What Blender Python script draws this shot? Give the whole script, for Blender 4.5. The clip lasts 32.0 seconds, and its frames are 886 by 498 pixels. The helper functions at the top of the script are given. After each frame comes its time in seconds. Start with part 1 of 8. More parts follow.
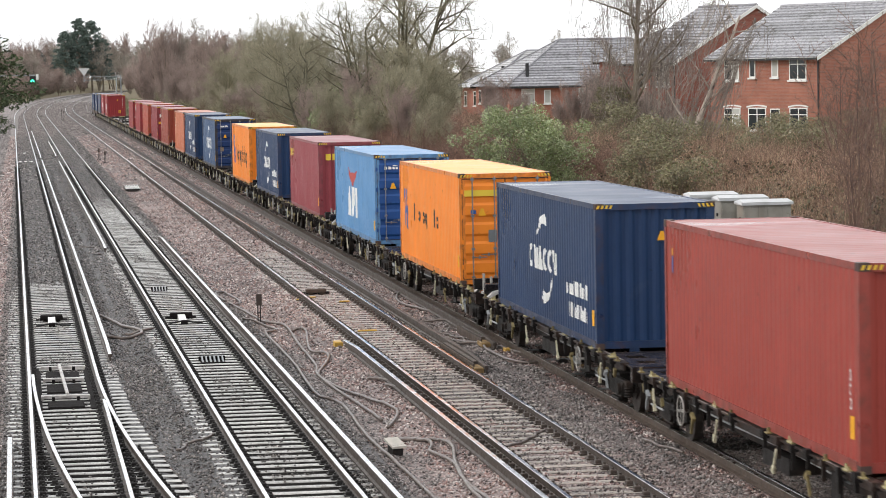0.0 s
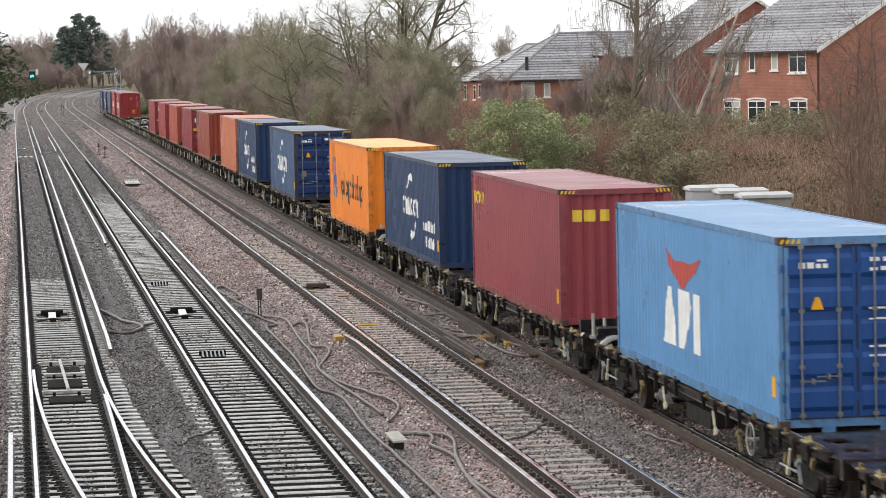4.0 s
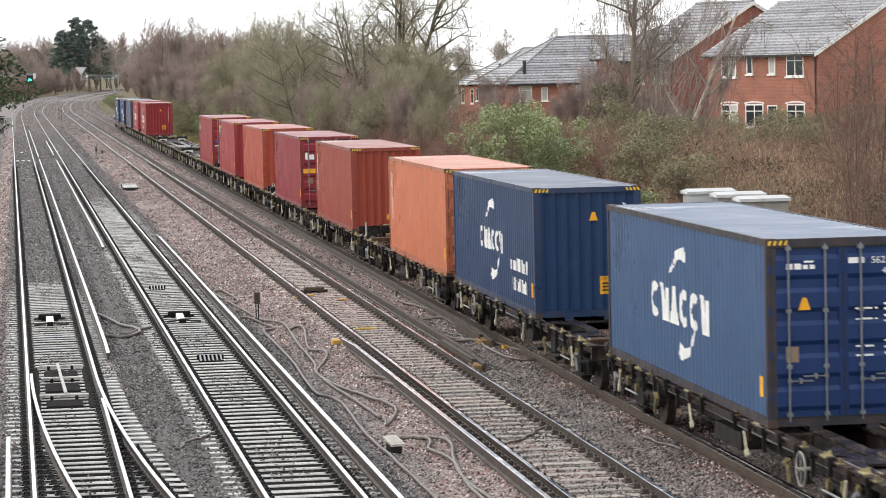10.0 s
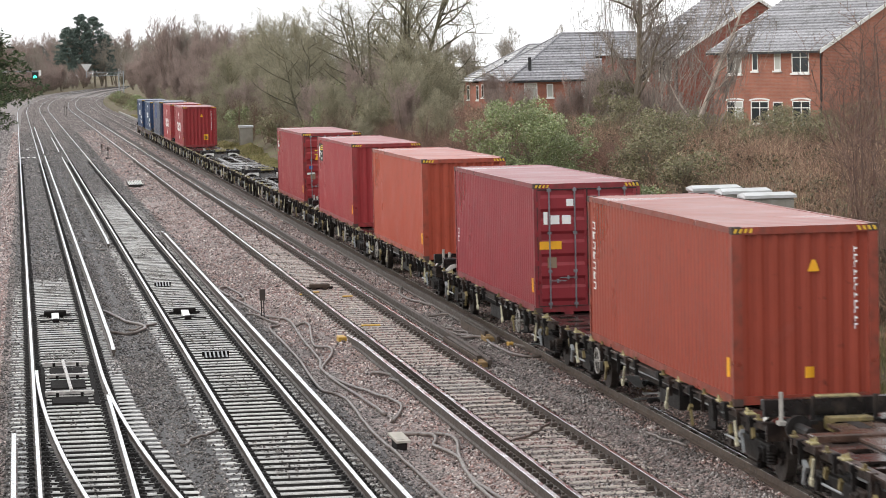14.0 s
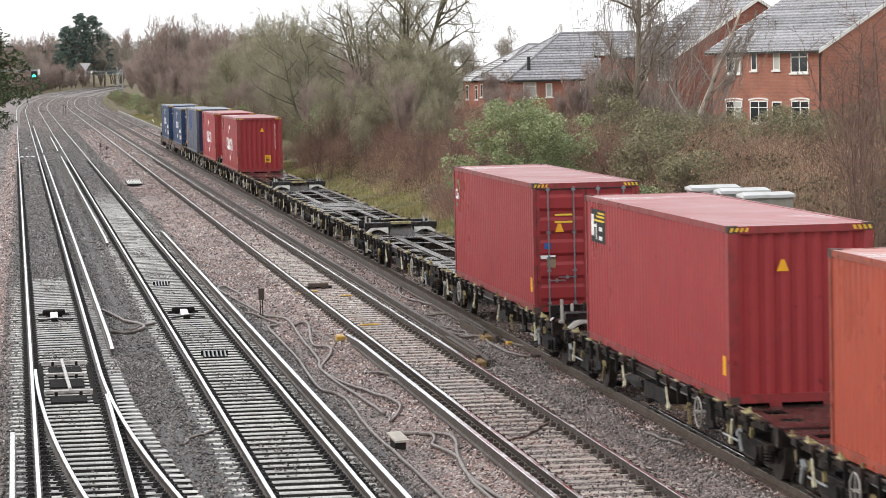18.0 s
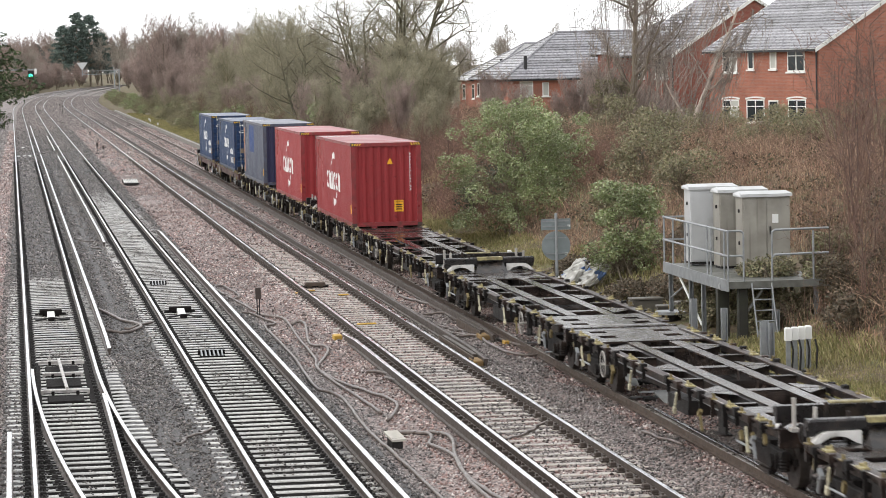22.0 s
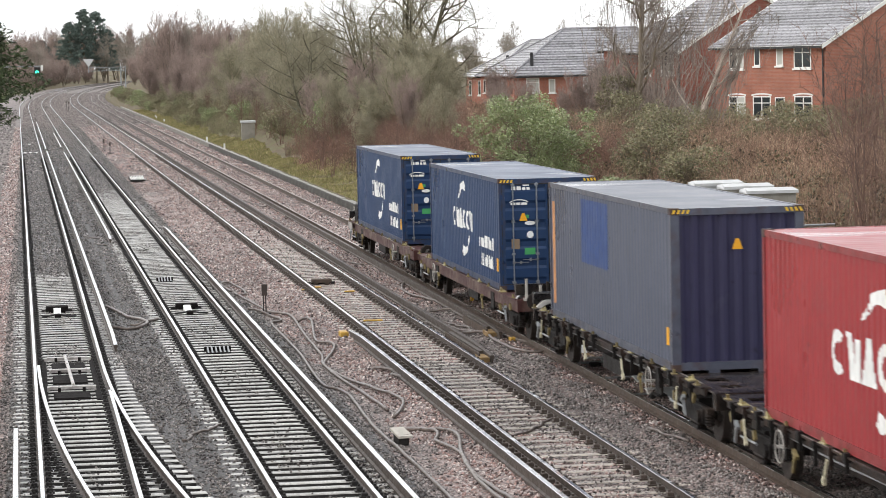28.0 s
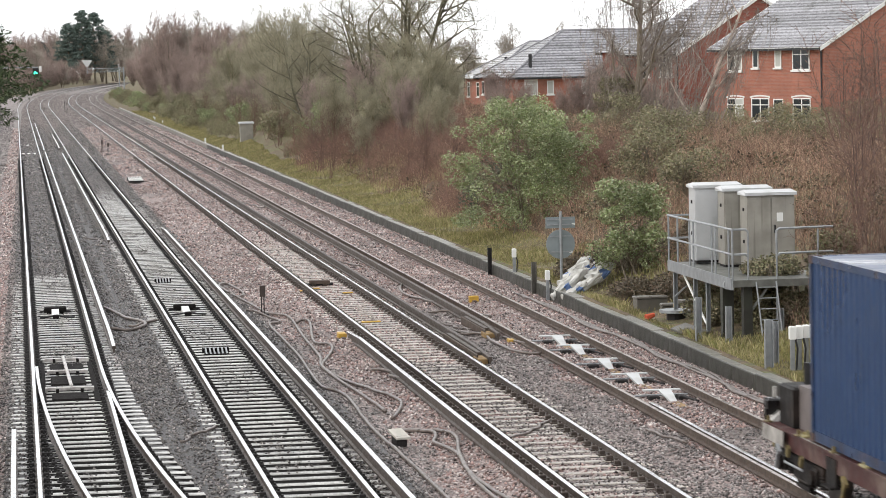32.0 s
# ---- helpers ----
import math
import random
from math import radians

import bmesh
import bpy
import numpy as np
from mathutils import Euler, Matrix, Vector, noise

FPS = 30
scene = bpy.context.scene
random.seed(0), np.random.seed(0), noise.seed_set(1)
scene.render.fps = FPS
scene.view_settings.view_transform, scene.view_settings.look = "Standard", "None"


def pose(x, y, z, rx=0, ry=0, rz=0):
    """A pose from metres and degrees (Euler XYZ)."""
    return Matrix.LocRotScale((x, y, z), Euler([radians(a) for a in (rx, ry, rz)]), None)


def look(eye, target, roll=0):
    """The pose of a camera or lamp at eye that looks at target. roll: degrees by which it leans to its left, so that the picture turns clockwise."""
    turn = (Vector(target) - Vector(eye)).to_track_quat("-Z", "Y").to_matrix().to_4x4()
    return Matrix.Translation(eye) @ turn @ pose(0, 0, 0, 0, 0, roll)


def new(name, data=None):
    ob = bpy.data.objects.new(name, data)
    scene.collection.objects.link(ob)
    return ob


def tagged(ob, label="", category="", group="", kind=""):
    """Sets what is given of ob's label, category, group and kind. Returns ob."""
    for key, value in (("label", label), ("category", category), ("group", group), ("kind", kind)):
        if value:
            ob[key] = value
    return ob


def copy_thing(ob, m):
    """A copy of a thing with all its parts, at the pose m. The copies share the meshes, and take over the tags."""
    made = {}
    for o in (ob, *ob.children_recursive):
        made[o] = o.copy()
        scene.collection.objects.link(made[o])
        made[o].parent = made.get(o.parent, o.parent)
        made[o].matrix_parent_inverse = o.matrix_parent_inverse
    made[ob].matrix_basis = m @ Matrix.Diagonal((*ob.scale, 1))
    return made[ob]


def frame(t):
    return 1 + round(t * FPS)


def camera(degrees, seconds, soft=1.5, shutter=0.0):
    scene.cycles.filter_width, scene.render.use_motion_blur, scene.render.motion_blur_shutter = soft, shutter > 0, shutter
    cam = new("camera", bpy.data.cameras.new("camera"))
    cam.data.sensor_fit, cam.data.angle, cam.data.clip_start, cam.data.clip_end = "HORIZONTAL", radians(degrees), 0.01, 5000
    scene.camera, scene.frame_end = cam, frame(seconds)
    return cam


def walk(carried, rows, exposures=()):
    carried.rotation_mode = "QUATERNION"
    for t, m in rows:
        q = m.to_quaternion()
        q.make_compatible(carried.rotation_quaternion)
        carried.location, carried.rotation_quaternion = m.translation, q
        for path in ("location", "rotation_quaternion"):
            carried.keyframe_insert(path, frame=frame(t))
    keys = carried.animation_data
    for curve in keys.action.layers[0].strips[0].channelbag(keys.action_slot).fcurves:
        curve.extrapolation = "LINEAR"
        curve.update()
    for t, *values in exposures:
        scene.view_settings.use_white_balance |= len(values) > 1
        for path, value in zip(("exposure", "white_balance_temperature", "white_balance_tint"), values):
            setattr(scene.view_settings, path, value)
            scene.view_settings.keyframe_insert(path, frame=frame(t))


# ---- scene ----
cam = camera(17.206, 32.0, soft=0.7, shutter=0.3)
EYE = (0.0, 0.0, 6.665)
# seconds, heading to the right of the line of the tracks, tilt down, lean (degrees)
PATH = [
    (0, 8.095, 3.522, -1.06), (0.5, 8.075, 3.532, -1.07), (1, 8.069, 3.548, -1.09), (1.5, 8.074, 3.567, -1.11), (2, 8.083, 3.594, -1.15),
    (2.5, 8.087, 3.619, -1.18), (3, 8.076, 3.628, -1.21), (3.5, 8.072, 3.651, -1.24), (5.5, 8.184, 3.565, -1.27), (6, 8.223, 3.559, -1.30),
    (6.5, 8.233, 3.572, -1.30), (7, 8.220, 3.575, -1.29), (7.5, 8.190, 3.583, -1.30), (8, 8.165, 3.593, -1.30), (8.5, 8.149, 3.598, -1.29),
    (9, 8.140, 3.605, -1.28), (9.5, 8.148, 3.596, -1.27), (10, 8.136, 3.568, -1.27), (10.5, 8.125, 3.547, -1.28), (11, 8.119, 3.549, -1.28),
    (11.5, 8.090, 3.565, -1.29), (12, 8.067, 3.586, -1.30), (12.5, 8.054, 3.606, -1.30), (13, 8.054, 3.624, -1.31), (13.5, 8.040, 3.621, -1.30),
    (14, 8.030, 3.629, -1.28), (14.5, 8.005, 3.638, -1.26), (16.5, 8.032, 3.595, -1.25), (17, 8.066, 3.605, -1.23), (17.5, 8.066, 3.622, -1.24),
    (18, 8.052, 3.641, -1.23), (18.5, 8.047, 3.666, -1.24), (19, 8.034, 3.683, -1.25), (19.5, 8.027, 3.705, -1.26), (20, 8.037, 3.711, -1.28),
    (20.5, 8.063, 3.692, -1.28), (21, 8.095, 3.675, -1.28), (21.5, 8.106, 3.656, -1.27), (22, 8.113, 3.660, -1.27), (22.5, 8.101, 3.668, -1.27),
    (23, 8.069, 3.683, -1.27), (23.5, 8.053, 3.695, -1.26), (24, 8.036, 3.696, -1.26), (24.5, 7.998, 3.682, -1.27), (25, 7.980, 3.675, -1.27),
    (25.5, 7.985, 3.659, -1.28), (27.5, 8.003, 3.706, -1.27), (28, 7.989, 3.723, -1.27), (28.5, 7.985, 3.741, -1.26), (29, 7.979, 3.735, -1.26),
    (29.5, 7.991, 3.721, -1.24), (30, 8.014, 3.688, -1.22), (30.5, 8.030, 3.678, -1.20), (31, 8.031, 3.672, -1.20), (31.5, 8.031, 3.688, -1.19),
    (32, 8.024, 3.695, -1.20),
]


def aim(heading, tilt, lean):
    a, b = radians(heading), radians(tilt)
    way = Vector((math.sin(a) * math.cos(b), math.cos(a) * math.cos(b), -math.sin(b)))
    return look(EYE, Vector(EYE) + way * 50, lean)


walk(cam, [(t, aim(a, b, c)) for t, a, b, c in PATH],
     exposures=[(0, -0.02), (1, -0.04), (2, -0.17), (3, -0.2), (6, 0.0), (7, -0.05), (8, -0.13), (9, 0.0), (10, 0.07), (12, 0.05), (13, -0.03), (14, 0.0), (17, 0.05), (22, 0.08), (24, 0.08), (32, 0.08)])

# ---- light: an even white winter overcast ----
world = bpy.data.worlds.new("overcast_sky")
scene.world = world
world.use_nodes = True
wn, wl = world.node_tree.nodes, world.node_tree.links
sky = wn.new("ShaderNodeTexSky")
sky.sky_type, sky.sun_disc = "NISHITA", False
sky.sun_elevation, sky.sun_rotation, sky.air_density, sky.dust_density = radians(34), radians(261), 1.0, 4.0
dim = wn.new("ShaderNodeMix")
dim.data_type, dim.blend_type = "RGBA", "MULTIPLY"
dim.inputs[0].default_value = 1.0
dim.inputs[7].default_value = (0.09, 0.09, 0.09, 1)
wl.new(sky.outputs[0], dim.inputs[6])
cover = wn.new("ShaderNodeMix")
cover.data_type = "RGBA"
cover.inputs[0].default_value = 0.88
wl.new(dim.outputs[2], cover.inputs[6])
coord, split = wn.new("ShaderNodeTexCoord"), wn.new("ShaderNodeSeparateXYZ")
wl.new(coord.outputs["Generated"], split.inputs[0])
cloud = wn.new("ShaderNodeValToRGB")
cloud.color_ramp.elements[0].position, cloud.color_ramp.elements[0].color = 0.0, (1.15, 1.16, 1.18, 1)
cloud.color_ramp.elements[1].position, cloud.color_ramp.elements[1].color = 0.9, (1.1, 1.11, 1.13, 1)
wl.new(split.outputs["Z"], cloud.inputs[0])
wl.new(cloud.outputs[0], cover.inputs[7])
wl.new(cover.outputs[2], wn["Background"].inputs[0])
wn["Background"].inputs[1].default_value = 1.24
sun = new("sun", bpy.data.lights.new("sun", "SUN"))
sun.data.energy, sun.data.angle, sun.data.color = 1.1, radians(25), (1.0, 0.97, 0.93)
sun.matrix_world = look((-68, 48, 52), (8, 60, 0))
scene.view_settings.exposure = 0.0


# ---- helpers for meshes and materials ----
def rgb(text):
    c = [int(text[i:i + 2], 16) / 255 for i in (0, 2, 4)]
    return tuple(v / 12.92 if v <= 0.04045 else ((v + 0.055) / 1.055) ** 2.4 for v in c) + (1,)


class Mesh:
    """Collects boxes, tubes and faces into one mesh."""

    def __init__(self):
        self.v, self.f, self.m = [], [], []

    def add(self, verts, faces, mi=0, m=None):
        n = len(self.v)
        self.v += [tuple(m @ Vector(p)) for p in verts] if m else [tuple(p) for p in verts]
        self.f += [tuple(n + i for i in f) for f in faces]
        self.m += [mi] * len(faces)
        return self

    def box(self, x0, x1, y0, y1, z0, z1, mi=0, m=None, b=0.0):
        """A box; b: the width of its chamfer along the top edges."""
        if b <= 0:
            v = [(x0, y0, z0), (x1, y0, z0), (x1, y1, z0), (x0, y1, z0), (x0, y0, z1), (x1, y0, z1), (x1, y1, z1), (x0, y1, z1)]
            f = [(3, 2, 1, 0), (4, 5, 6, 7), (0, 1, 5, 4), (1, 2, 6, 5), (2, 3, 7, 6), (3, 0, 4, 7)]
        else:
            v = [(x0, y0, z0), (x1, y0, z0), (x1, y1, z0), (x0, y1, z0), (x0, y0, z1 - b), (x1, y0, z1 - b), (x1, y1, z1 - b), (x0, y1, z1 - b),
                 (x0 + b, y0 + b, z1), (x1 - b, y0 + b, z1), (x1 - b, y1 - b, z1), (x0 + b, y1 - b, z1)]
            f = [(3, 2, 1, 0), (8, 9, 10, 11), (0, 1, 5, 4), (1, 2, 6, 5), (2, 3, 7, 6), (3, 0, 4, 7), (4, 5, 9, 8), (5, 6, 10, 9), (6, 7, 11, 10), (7, 4, 8, 11)]
        return self.add(v, f, mi, m)

    def cyl(self, p, q, r, n=8, mi=0, r2=None, caps=True):
        p, q = Vector(p), Vector(q)
        w = (q - p).normalized()
        a = w.orthogonal().normalized()
        c = w.cross(a)
        r2 = r if r2 is None else r2
        v = [p + (a * math.cos(k) + c * math.sin(k)) * r for k in [2 * math.pi * i / n for i in range(n)]]
        v += [q + (a * math.cos(k) + c * math.sin(k)) * r2 for k in [2 * math.pi * i / n for i in range(n)]]
        f = [(i, (i + 1) % n, n + (i + 1) % n, n + i) for i in range(n)]
        if caps:
            f += [tuple(range(n - 1, -1, -1)), tuple(range(n, 2 * n))]
        return self.add(v, f, mi)

    def weld(self):
        """Joins corners that lie on one another."""
        seen, to = {}, []
        for p in self.v:
            to.append(seen.setdefault((round(p[0], 4), round(p[1], 4), round(p[2], 4)), len(seen)))
        self.v, self.f = list(seen), [tuple(to[i] for i in q) for q in self.f]
        return self

    def tube(self, pts, r, n=6, mi=0):
        """A round tube along points, in one piece."""
        P = [Vector(p) for p in pts]
        v, f, side = [], [], None
        for i, p in enumerate(P):
            d = (P[min(i + 1, len(P) - 1)] - P[max(i - 1, 0)]).normalized()
            side = d.orthogonal().normalized() if side is None else (side - d * side.dot(d)).normalized()
            up = d.cross(side)
            v += [tuple(p + (side * math.cos(2 * math.pi * k / n) + up * math.sin(2 * math.pi * k / n)) * r) for k in range(n)]
        for i in range(len(P) - 1):
            f += [(i * n + k, i * n + (k + 1) % n, (i + 1) * n + (k + 1) % n, (i + 1) * n + k) for k in range(n)]
        f += [tuple(range(n - 1, -1, -1)), tuple(range((len(P) - 1) * n, len(P) * n))]
        self.add(v, f)
        if mi:
            self.m[-len(f):] = [mi] * len(f)
        return self

    def ring(self, c, axis, R, r, n=16, k=5, mi=0):
        c, w = Vector(c), Vector(axis).normalized()
        a = w.orthogonal().normalized()
        b = w.cross(a)
        v, f = [], []
        for i in range(n):
            t = 2 * math.pi * i / n
            d = a * math.cos(t) + b * math.sin(t)
            for j in range(k):
                u = 2 * math.pi * j / k
                v.append(c + d * (R + r * math.cos(u)) + w * r * math.sin(u))
                f.append((i * k + j, ((i + 1) % n) * k + j, ((i + 1) % n) * k + (j + 1) % k, i * k + (j + 1) % k))
        return self.add(v, f, mi)

    def loft(self, profile, stations, mi=0, closed=True, mids=None):
        """Sweeps a profile of (x, z) along stations of (x, y, z)."""
        k, v, f, ms = len(profile), [], [], []
        for sx, sy, sz in stations:
            v += [(sx + x, sy, sz + z) for x, z in profile]
        for i in range(len(stations) - 1):
            for j in range(k if closed else k - 1):
                f.append((i * k + j, i * k + (j + 1) % k, (i + 1) * k + (j + 1) % k, (i + 1) * k + j))
                ms.append(mids[j] if mids else mi)
        if closed:
            f += [tuple(range(k - 1, -1, -1)), tuple(range((len(stations) - 1) * k, len(stations) * k))]
            ms += [mi, mi]
        self.add(v, f)
        self.m[-len(ms):] = ms
        return self

    def data(self, name, *mats, smooth=False):
        me = bpy.data.meshes.new(name)
        me.from_pydata(self.v, [], self.f)
        for m in mats:
            me.materials.append(m)
        if len(mats) > 1:
            me.polygons.foreach_set("material_index", self.m)
        if smooth:
            me.polygons.foreach_set("use_smooth", [True] * len(me.polygons))
        me.update()
        return me


def soup(name, verts, quads, mat, smooth=False):
    """A mesh of many quads from numpy arrays, quickly."""
    me = bpy.data.meshes.new(name)
    me.vertices.add(len(verts))
    me.vertices.foreach_set("co", np.asarray(verts, dtype=np.float32).ravel())
    k = quads.shape[1]
    me.loops.add(quads.size)
    me.loops.foreach_set("vertex_index", quads.astype(np.int32).ravel())
    me.polygons.add(len(quads))
    me.polygons.foreach_set("loop_start", np.arange(0, quads.size, k, dtype=np.int32))
    if smooth:
        me.polygons.foreach_set("use_smooth", np.ones(len(quads), dtype=bool))
    me.materials.append(mat)
    me.update()
    return me


def part(name, mesh, material, parent, label="", smooth=False):
    me = mesh if isinstance(mesh, bpy.types.Mesh) else mesh.data(name, *(material if isinstance(material, (list, tuple)) else [material]), smooth=smooth)
    ob = new(name, me)
    ob.parent = parent
    if label:
        ob["label"] = label
    return ob


def thing(name, label, category, m=None, group="", kind="", data=None):
    ob = new(name, data)
    if m is not None:
        ob.matrix_basis = m
    return tagged(ob, label, category, group, kind)


def material(name, base, rough=0.6, metal=0.0, spots=(), grain=6.0, amount=0.25, bump=0.15, bump_scale=40.0, dirt=None, dirt_scale=1.2, dirt_amount=0.45,
             streaks=0.0, random_value=0.0, coords="Object", wet=0.0):
    """A procedural surface: base colour varied at two scales, dirt in patches or vertical streaks, fine relief."""
    mat = bpy.data.materials.new(name)
    mat.use_nodes = True
    n, l = mat.node_tree.nodes, mat.node_tree.links
    bsdf = n["Principled BSDF"]
    tc = n.new("ShaderNodeTexCoord")

    def noise_at(scale, detail=4.0, stretch=None):
        t = n.new("ShaderNodeTexNoise")
        t.inputs["Scale"].default_value, t.inputs["Detail"].default_value = scale, detail
        if stretch:
            mp = n.new("ShaderNodeMapping")
            mp.inputs["Scale"].default_value = stretch
            l.new(tc.outputs[coords], mp.inputs[0])
            l.new(mp.outputs[0], t.inputs["Vector"])
        else:
            l.new(tc.outputs[coords], t.inputs["Vector"])
        return t.outputs["Fac"]

    def ramp(src, a, b, ca=(0, 0, 0, 1), cb=(1, 1, 1, 1)):
        r = n.new("ShaderNodeValToRGB")
        r.color_ramp.elements[0].position, r.color_ramp.elements[1].position = a, b
        r.color_ramp.elements[0].color, r.color_ramp.elements[1].color = ca, cb
        l.new(src, r.inputs[0])
        return r.outputs[0]

    def mix(fac, a, b, mode="MIX"):
        m = n.new("ShaderNodeMix")
        m.data_type, m.blend_type = "RGBA", mode
        for sock, val in ((m.inputs[0], fac), (m.inputs[6], a), (m.inputs[7], b)):
            if isinstance(val, (int, float, tuple)):
                sock.default_value = val
            else:
                l.new(val, sock)
        return m.outputs[2]

    lo = tuple(c * (1 - amount) for c in base[:3]) + (1,)
    hi = tuple(min(1, c * (1 + amount)) for c in base[:3]) + (1,)
    col = ramp(noise_at(grain), 0.3, 0.7, lo, hi)
    for other, scale, at in spots:
        col = mix(ramp(noise_at(scale, 3.0), at, at + 0.12), col, other)
    if dirt is not None:
        col = mix(ramp(noise_at(dirt_scale, 6.0), 0.62 - 0.3 * dirt_amount, 0.85), col, dirt)
    if streaks:
        col = mix(ramp(noise_at(1.0, 5.0, (9, 9, 0.35)), 0.72 - 0.2 * streaks, 0.82), col, dirt or lo)
    if random_value:
        info = n.new("ShaderNodeObjectInfo")
        v = n.new("ShaderNodeMapRange")
        v.inputs[3].default_value, v.inputs[4].default_value = 1 - random_value, 1 + random_value
        l.new(info.outputs["Random"], v.inputs[0])
        col = mix(1.0, col, v.outputs[0], "MULTIPLY")
    l.new(col, bsdf.inputs["Base Color"])
    rr = ramp(noise_at(grain * 0.7), 0.25, 0.75, (max(0.03, rough - 0.12),) * 3 + (1,), (min(1, rough + 0.12),) * 3 + (1,))
    if wet:
        rr = mix(ramp(noise_at(0.35, 4.0), 0.62 - 0.25 * wet, 0.7), rr, (0.12, 0.12, 0.12, 1))
    l.new(rr, bsdf.inputs["Roughness"])
    bsdf.inputs["Metallic"].default_value = metal
    if bump:
        bp = n.new("ShaderNodeBump")
        bp.inputs["Strength"].default_value, bp.inputs["Distance"].default_value = bump, 0.02
        l.new(noise_at(bump_scale, 5.0), bp.inputs["Height"])
        l.new(bp.outputs[0], bsdf.inputs["Normal"])
    return mat


def stones(name, tones, scale, patches=(), bump=0.9):
    """Crushed stone: cells of several tones with deep joints between them."""
    mat = bpy.data.materials.new(name)
    mat.use_nodes = True
    n, l = mat.node_tree.nodes, mat.node_tree.links
    bsdf, tc = n["Principled BSDF"], n.new("ShaderNodeTexCoord")
    warp = n.new("ShaderNodeTexNoise")
    warp.inputs["Scale"].default_value = scale * 0.8
    l.new(tc.outputs["Object"], warp.inputs["Vector"])
    shift = n.new("ShaderNodeVectorMath")
    shift.operation = "MULTIPLY_ADD"
    shift.inputs[1].default_value = (0.03, 0.03, 0.03)
    l.new(warp.outputs["Color"], shift.inputs[0])
    l.new(tc.outputs["Object"], shift.inputs[2])
    cell = n.new("ShaderNodeTexVoronoi")
    cell.inputs["Scale"].default_value = scale
    l.new(shift.outputs[0], cell.inputs["Vector"])
    edge = n.new("ShaderNodeTexVoronoi")
    edge.feature = "DISTANCE_TO_EDGE"
    edge.inputs["Scale"].default_value = scale
    l.new(shift.outputs[0], edge.inputs["Vector"])
    tone = n.new("ShaderNodeValToRGB")
    while len(tone.color_ramp.elements) < len(tones):
        tone.color_ramp.elements.new(0.5)
    for i, c in enumerate(tones):
        tone.color_ramp.elements[i].position, tone.color_ramp.elements[i].color = i / (len(tones) - 1), c
    sep = n.new("ShaderNodeSeparateColor")
    l.new(cell.outputs["Color"], sep.inputs[0])
    l.new(sep.outputs[0], tone.inputs[0])
    col = tone.outputs[0]
    for other, size, at, strength in patches:
        big = n.new("ShaderNodeTexNoise")
        big.inputs["Scale"].default_value, big.inputs["Detail"].default_value = size, 5.0
        l.new(tc.outputs["Object"], big.inputs["Vector"])
        r = n.new("ShaderNodeValToRGB")
        r.color_ramp.elements[0].position, r.color_ramp.elements[1].position = at, at + 0.15
        r.color_ramp.elements[1].color = (strength,) * 3 + (1,)
        l.new(big.outputs["Fac"], r.inputs[0])
        m = n.new("ShaderNodeMix")
        m.data_type, m.blend_type = "RGBA", "MULTIPLY"
        l.new(r.outputs[0], m.inputs[0])
        l.new(col, m.inputs[6])
        m.inputs[7].default_value = other
        col = m.outputs[2]
    l.new(col, bsdf.inputs["Base Color"])
    bsdf.inputs["Roughness"].default_value = 0.55
    bp = n.new("ShaderNodeBump")
    bp.inputs["Strength"].default_value, bp.inputs["Distance"].default_value = bump, 0.03
    h = n.new("ShaderNodeMath")
    h.operation = "MULTIPLY_ADD"
    l.new(sep.outputs[1], h.inputs[0])
    h.inputs[1].default_value = 0.5
    l.new(edge.outputs["Distance"], h.inputs[2])
    l.new(h.outputs[0], bp.inputs["Height"])
    l.new(bp.outputs[0], bsdf.inputs["Normal"])
    return mat


def plain(name, base, rough=0.5, metal=0.0, glow=0.0):
    return_mat = bpy.data.materials.new(name)
    return_mat.use_nodes = True
    b = return_mat.node_tree.nodes["Principled BSDF"]
    b.inputs["Base Color"].default_value, b.inputs["Roughness"].default_value, b.inputs["Metallic"].default_value = base, rough, metal
    if glow:
        b.inputs["Emission Color"].default_value, b.inputs["Emission Strength"].default_value = base, glow
    return return_mat


def leafy(name, tones, rough=0.5):
    """Leaves or twigs: a tone for each loose piece."""
    mat = bpy.data.materials.new(name)
    mat.use_nodes = True
    n, l = mat.node_tree.nodes, mat.node_tree.links
    b = n["Principled BSDF"]
    g, r = n.new("ShaderNodeNewGeometry"), n.new("ShaderNodeValToRGB")
    while len(r.color_ramp.elements) < len(tones):
        r.color_ramp.elements.new(0.5)
    for i, c in enumerate(tones):
        r.color_ramp.elements[i].position, r.color_ramp.elements[i].color = i / (len(tones) - 1), c
    l.new(g.outputs["Random Per Island"], r.inputs[0])
    t, tc, m = n.new("ShaderNodeTexNoise"), n.new("ShaderNodeTexCoord"), n.new("ShaderNodeMix")
    t.inputs["Scale"].default_value = 0.6
    l.new(tc.outputs["Object"], t.inputs["Vector"])
    m.data_type, m.blend_type = "RGBA", "MULTIPLY"
    v = n.new("ShaderNodeMapRange")
    v.inputs[1].default_value, v.inputs[2].default_value, v.inputs[3].default_value, v.inputs[4].default_value = 0.3, 0.7, 0.7, 1.2
    l.new(t.outputs["Fac"], v.inputs[0])
    m.inputs[0].default_value = 1.0
    l.new(r.outputs[0], m.inputs[6])
    l.new(v.outputs[0], m.inputs[7])
    l.new(m.outputs[2], b.inputs["Base Color"])
    b.inputs["Roughness"].default_value = rough
    return mat


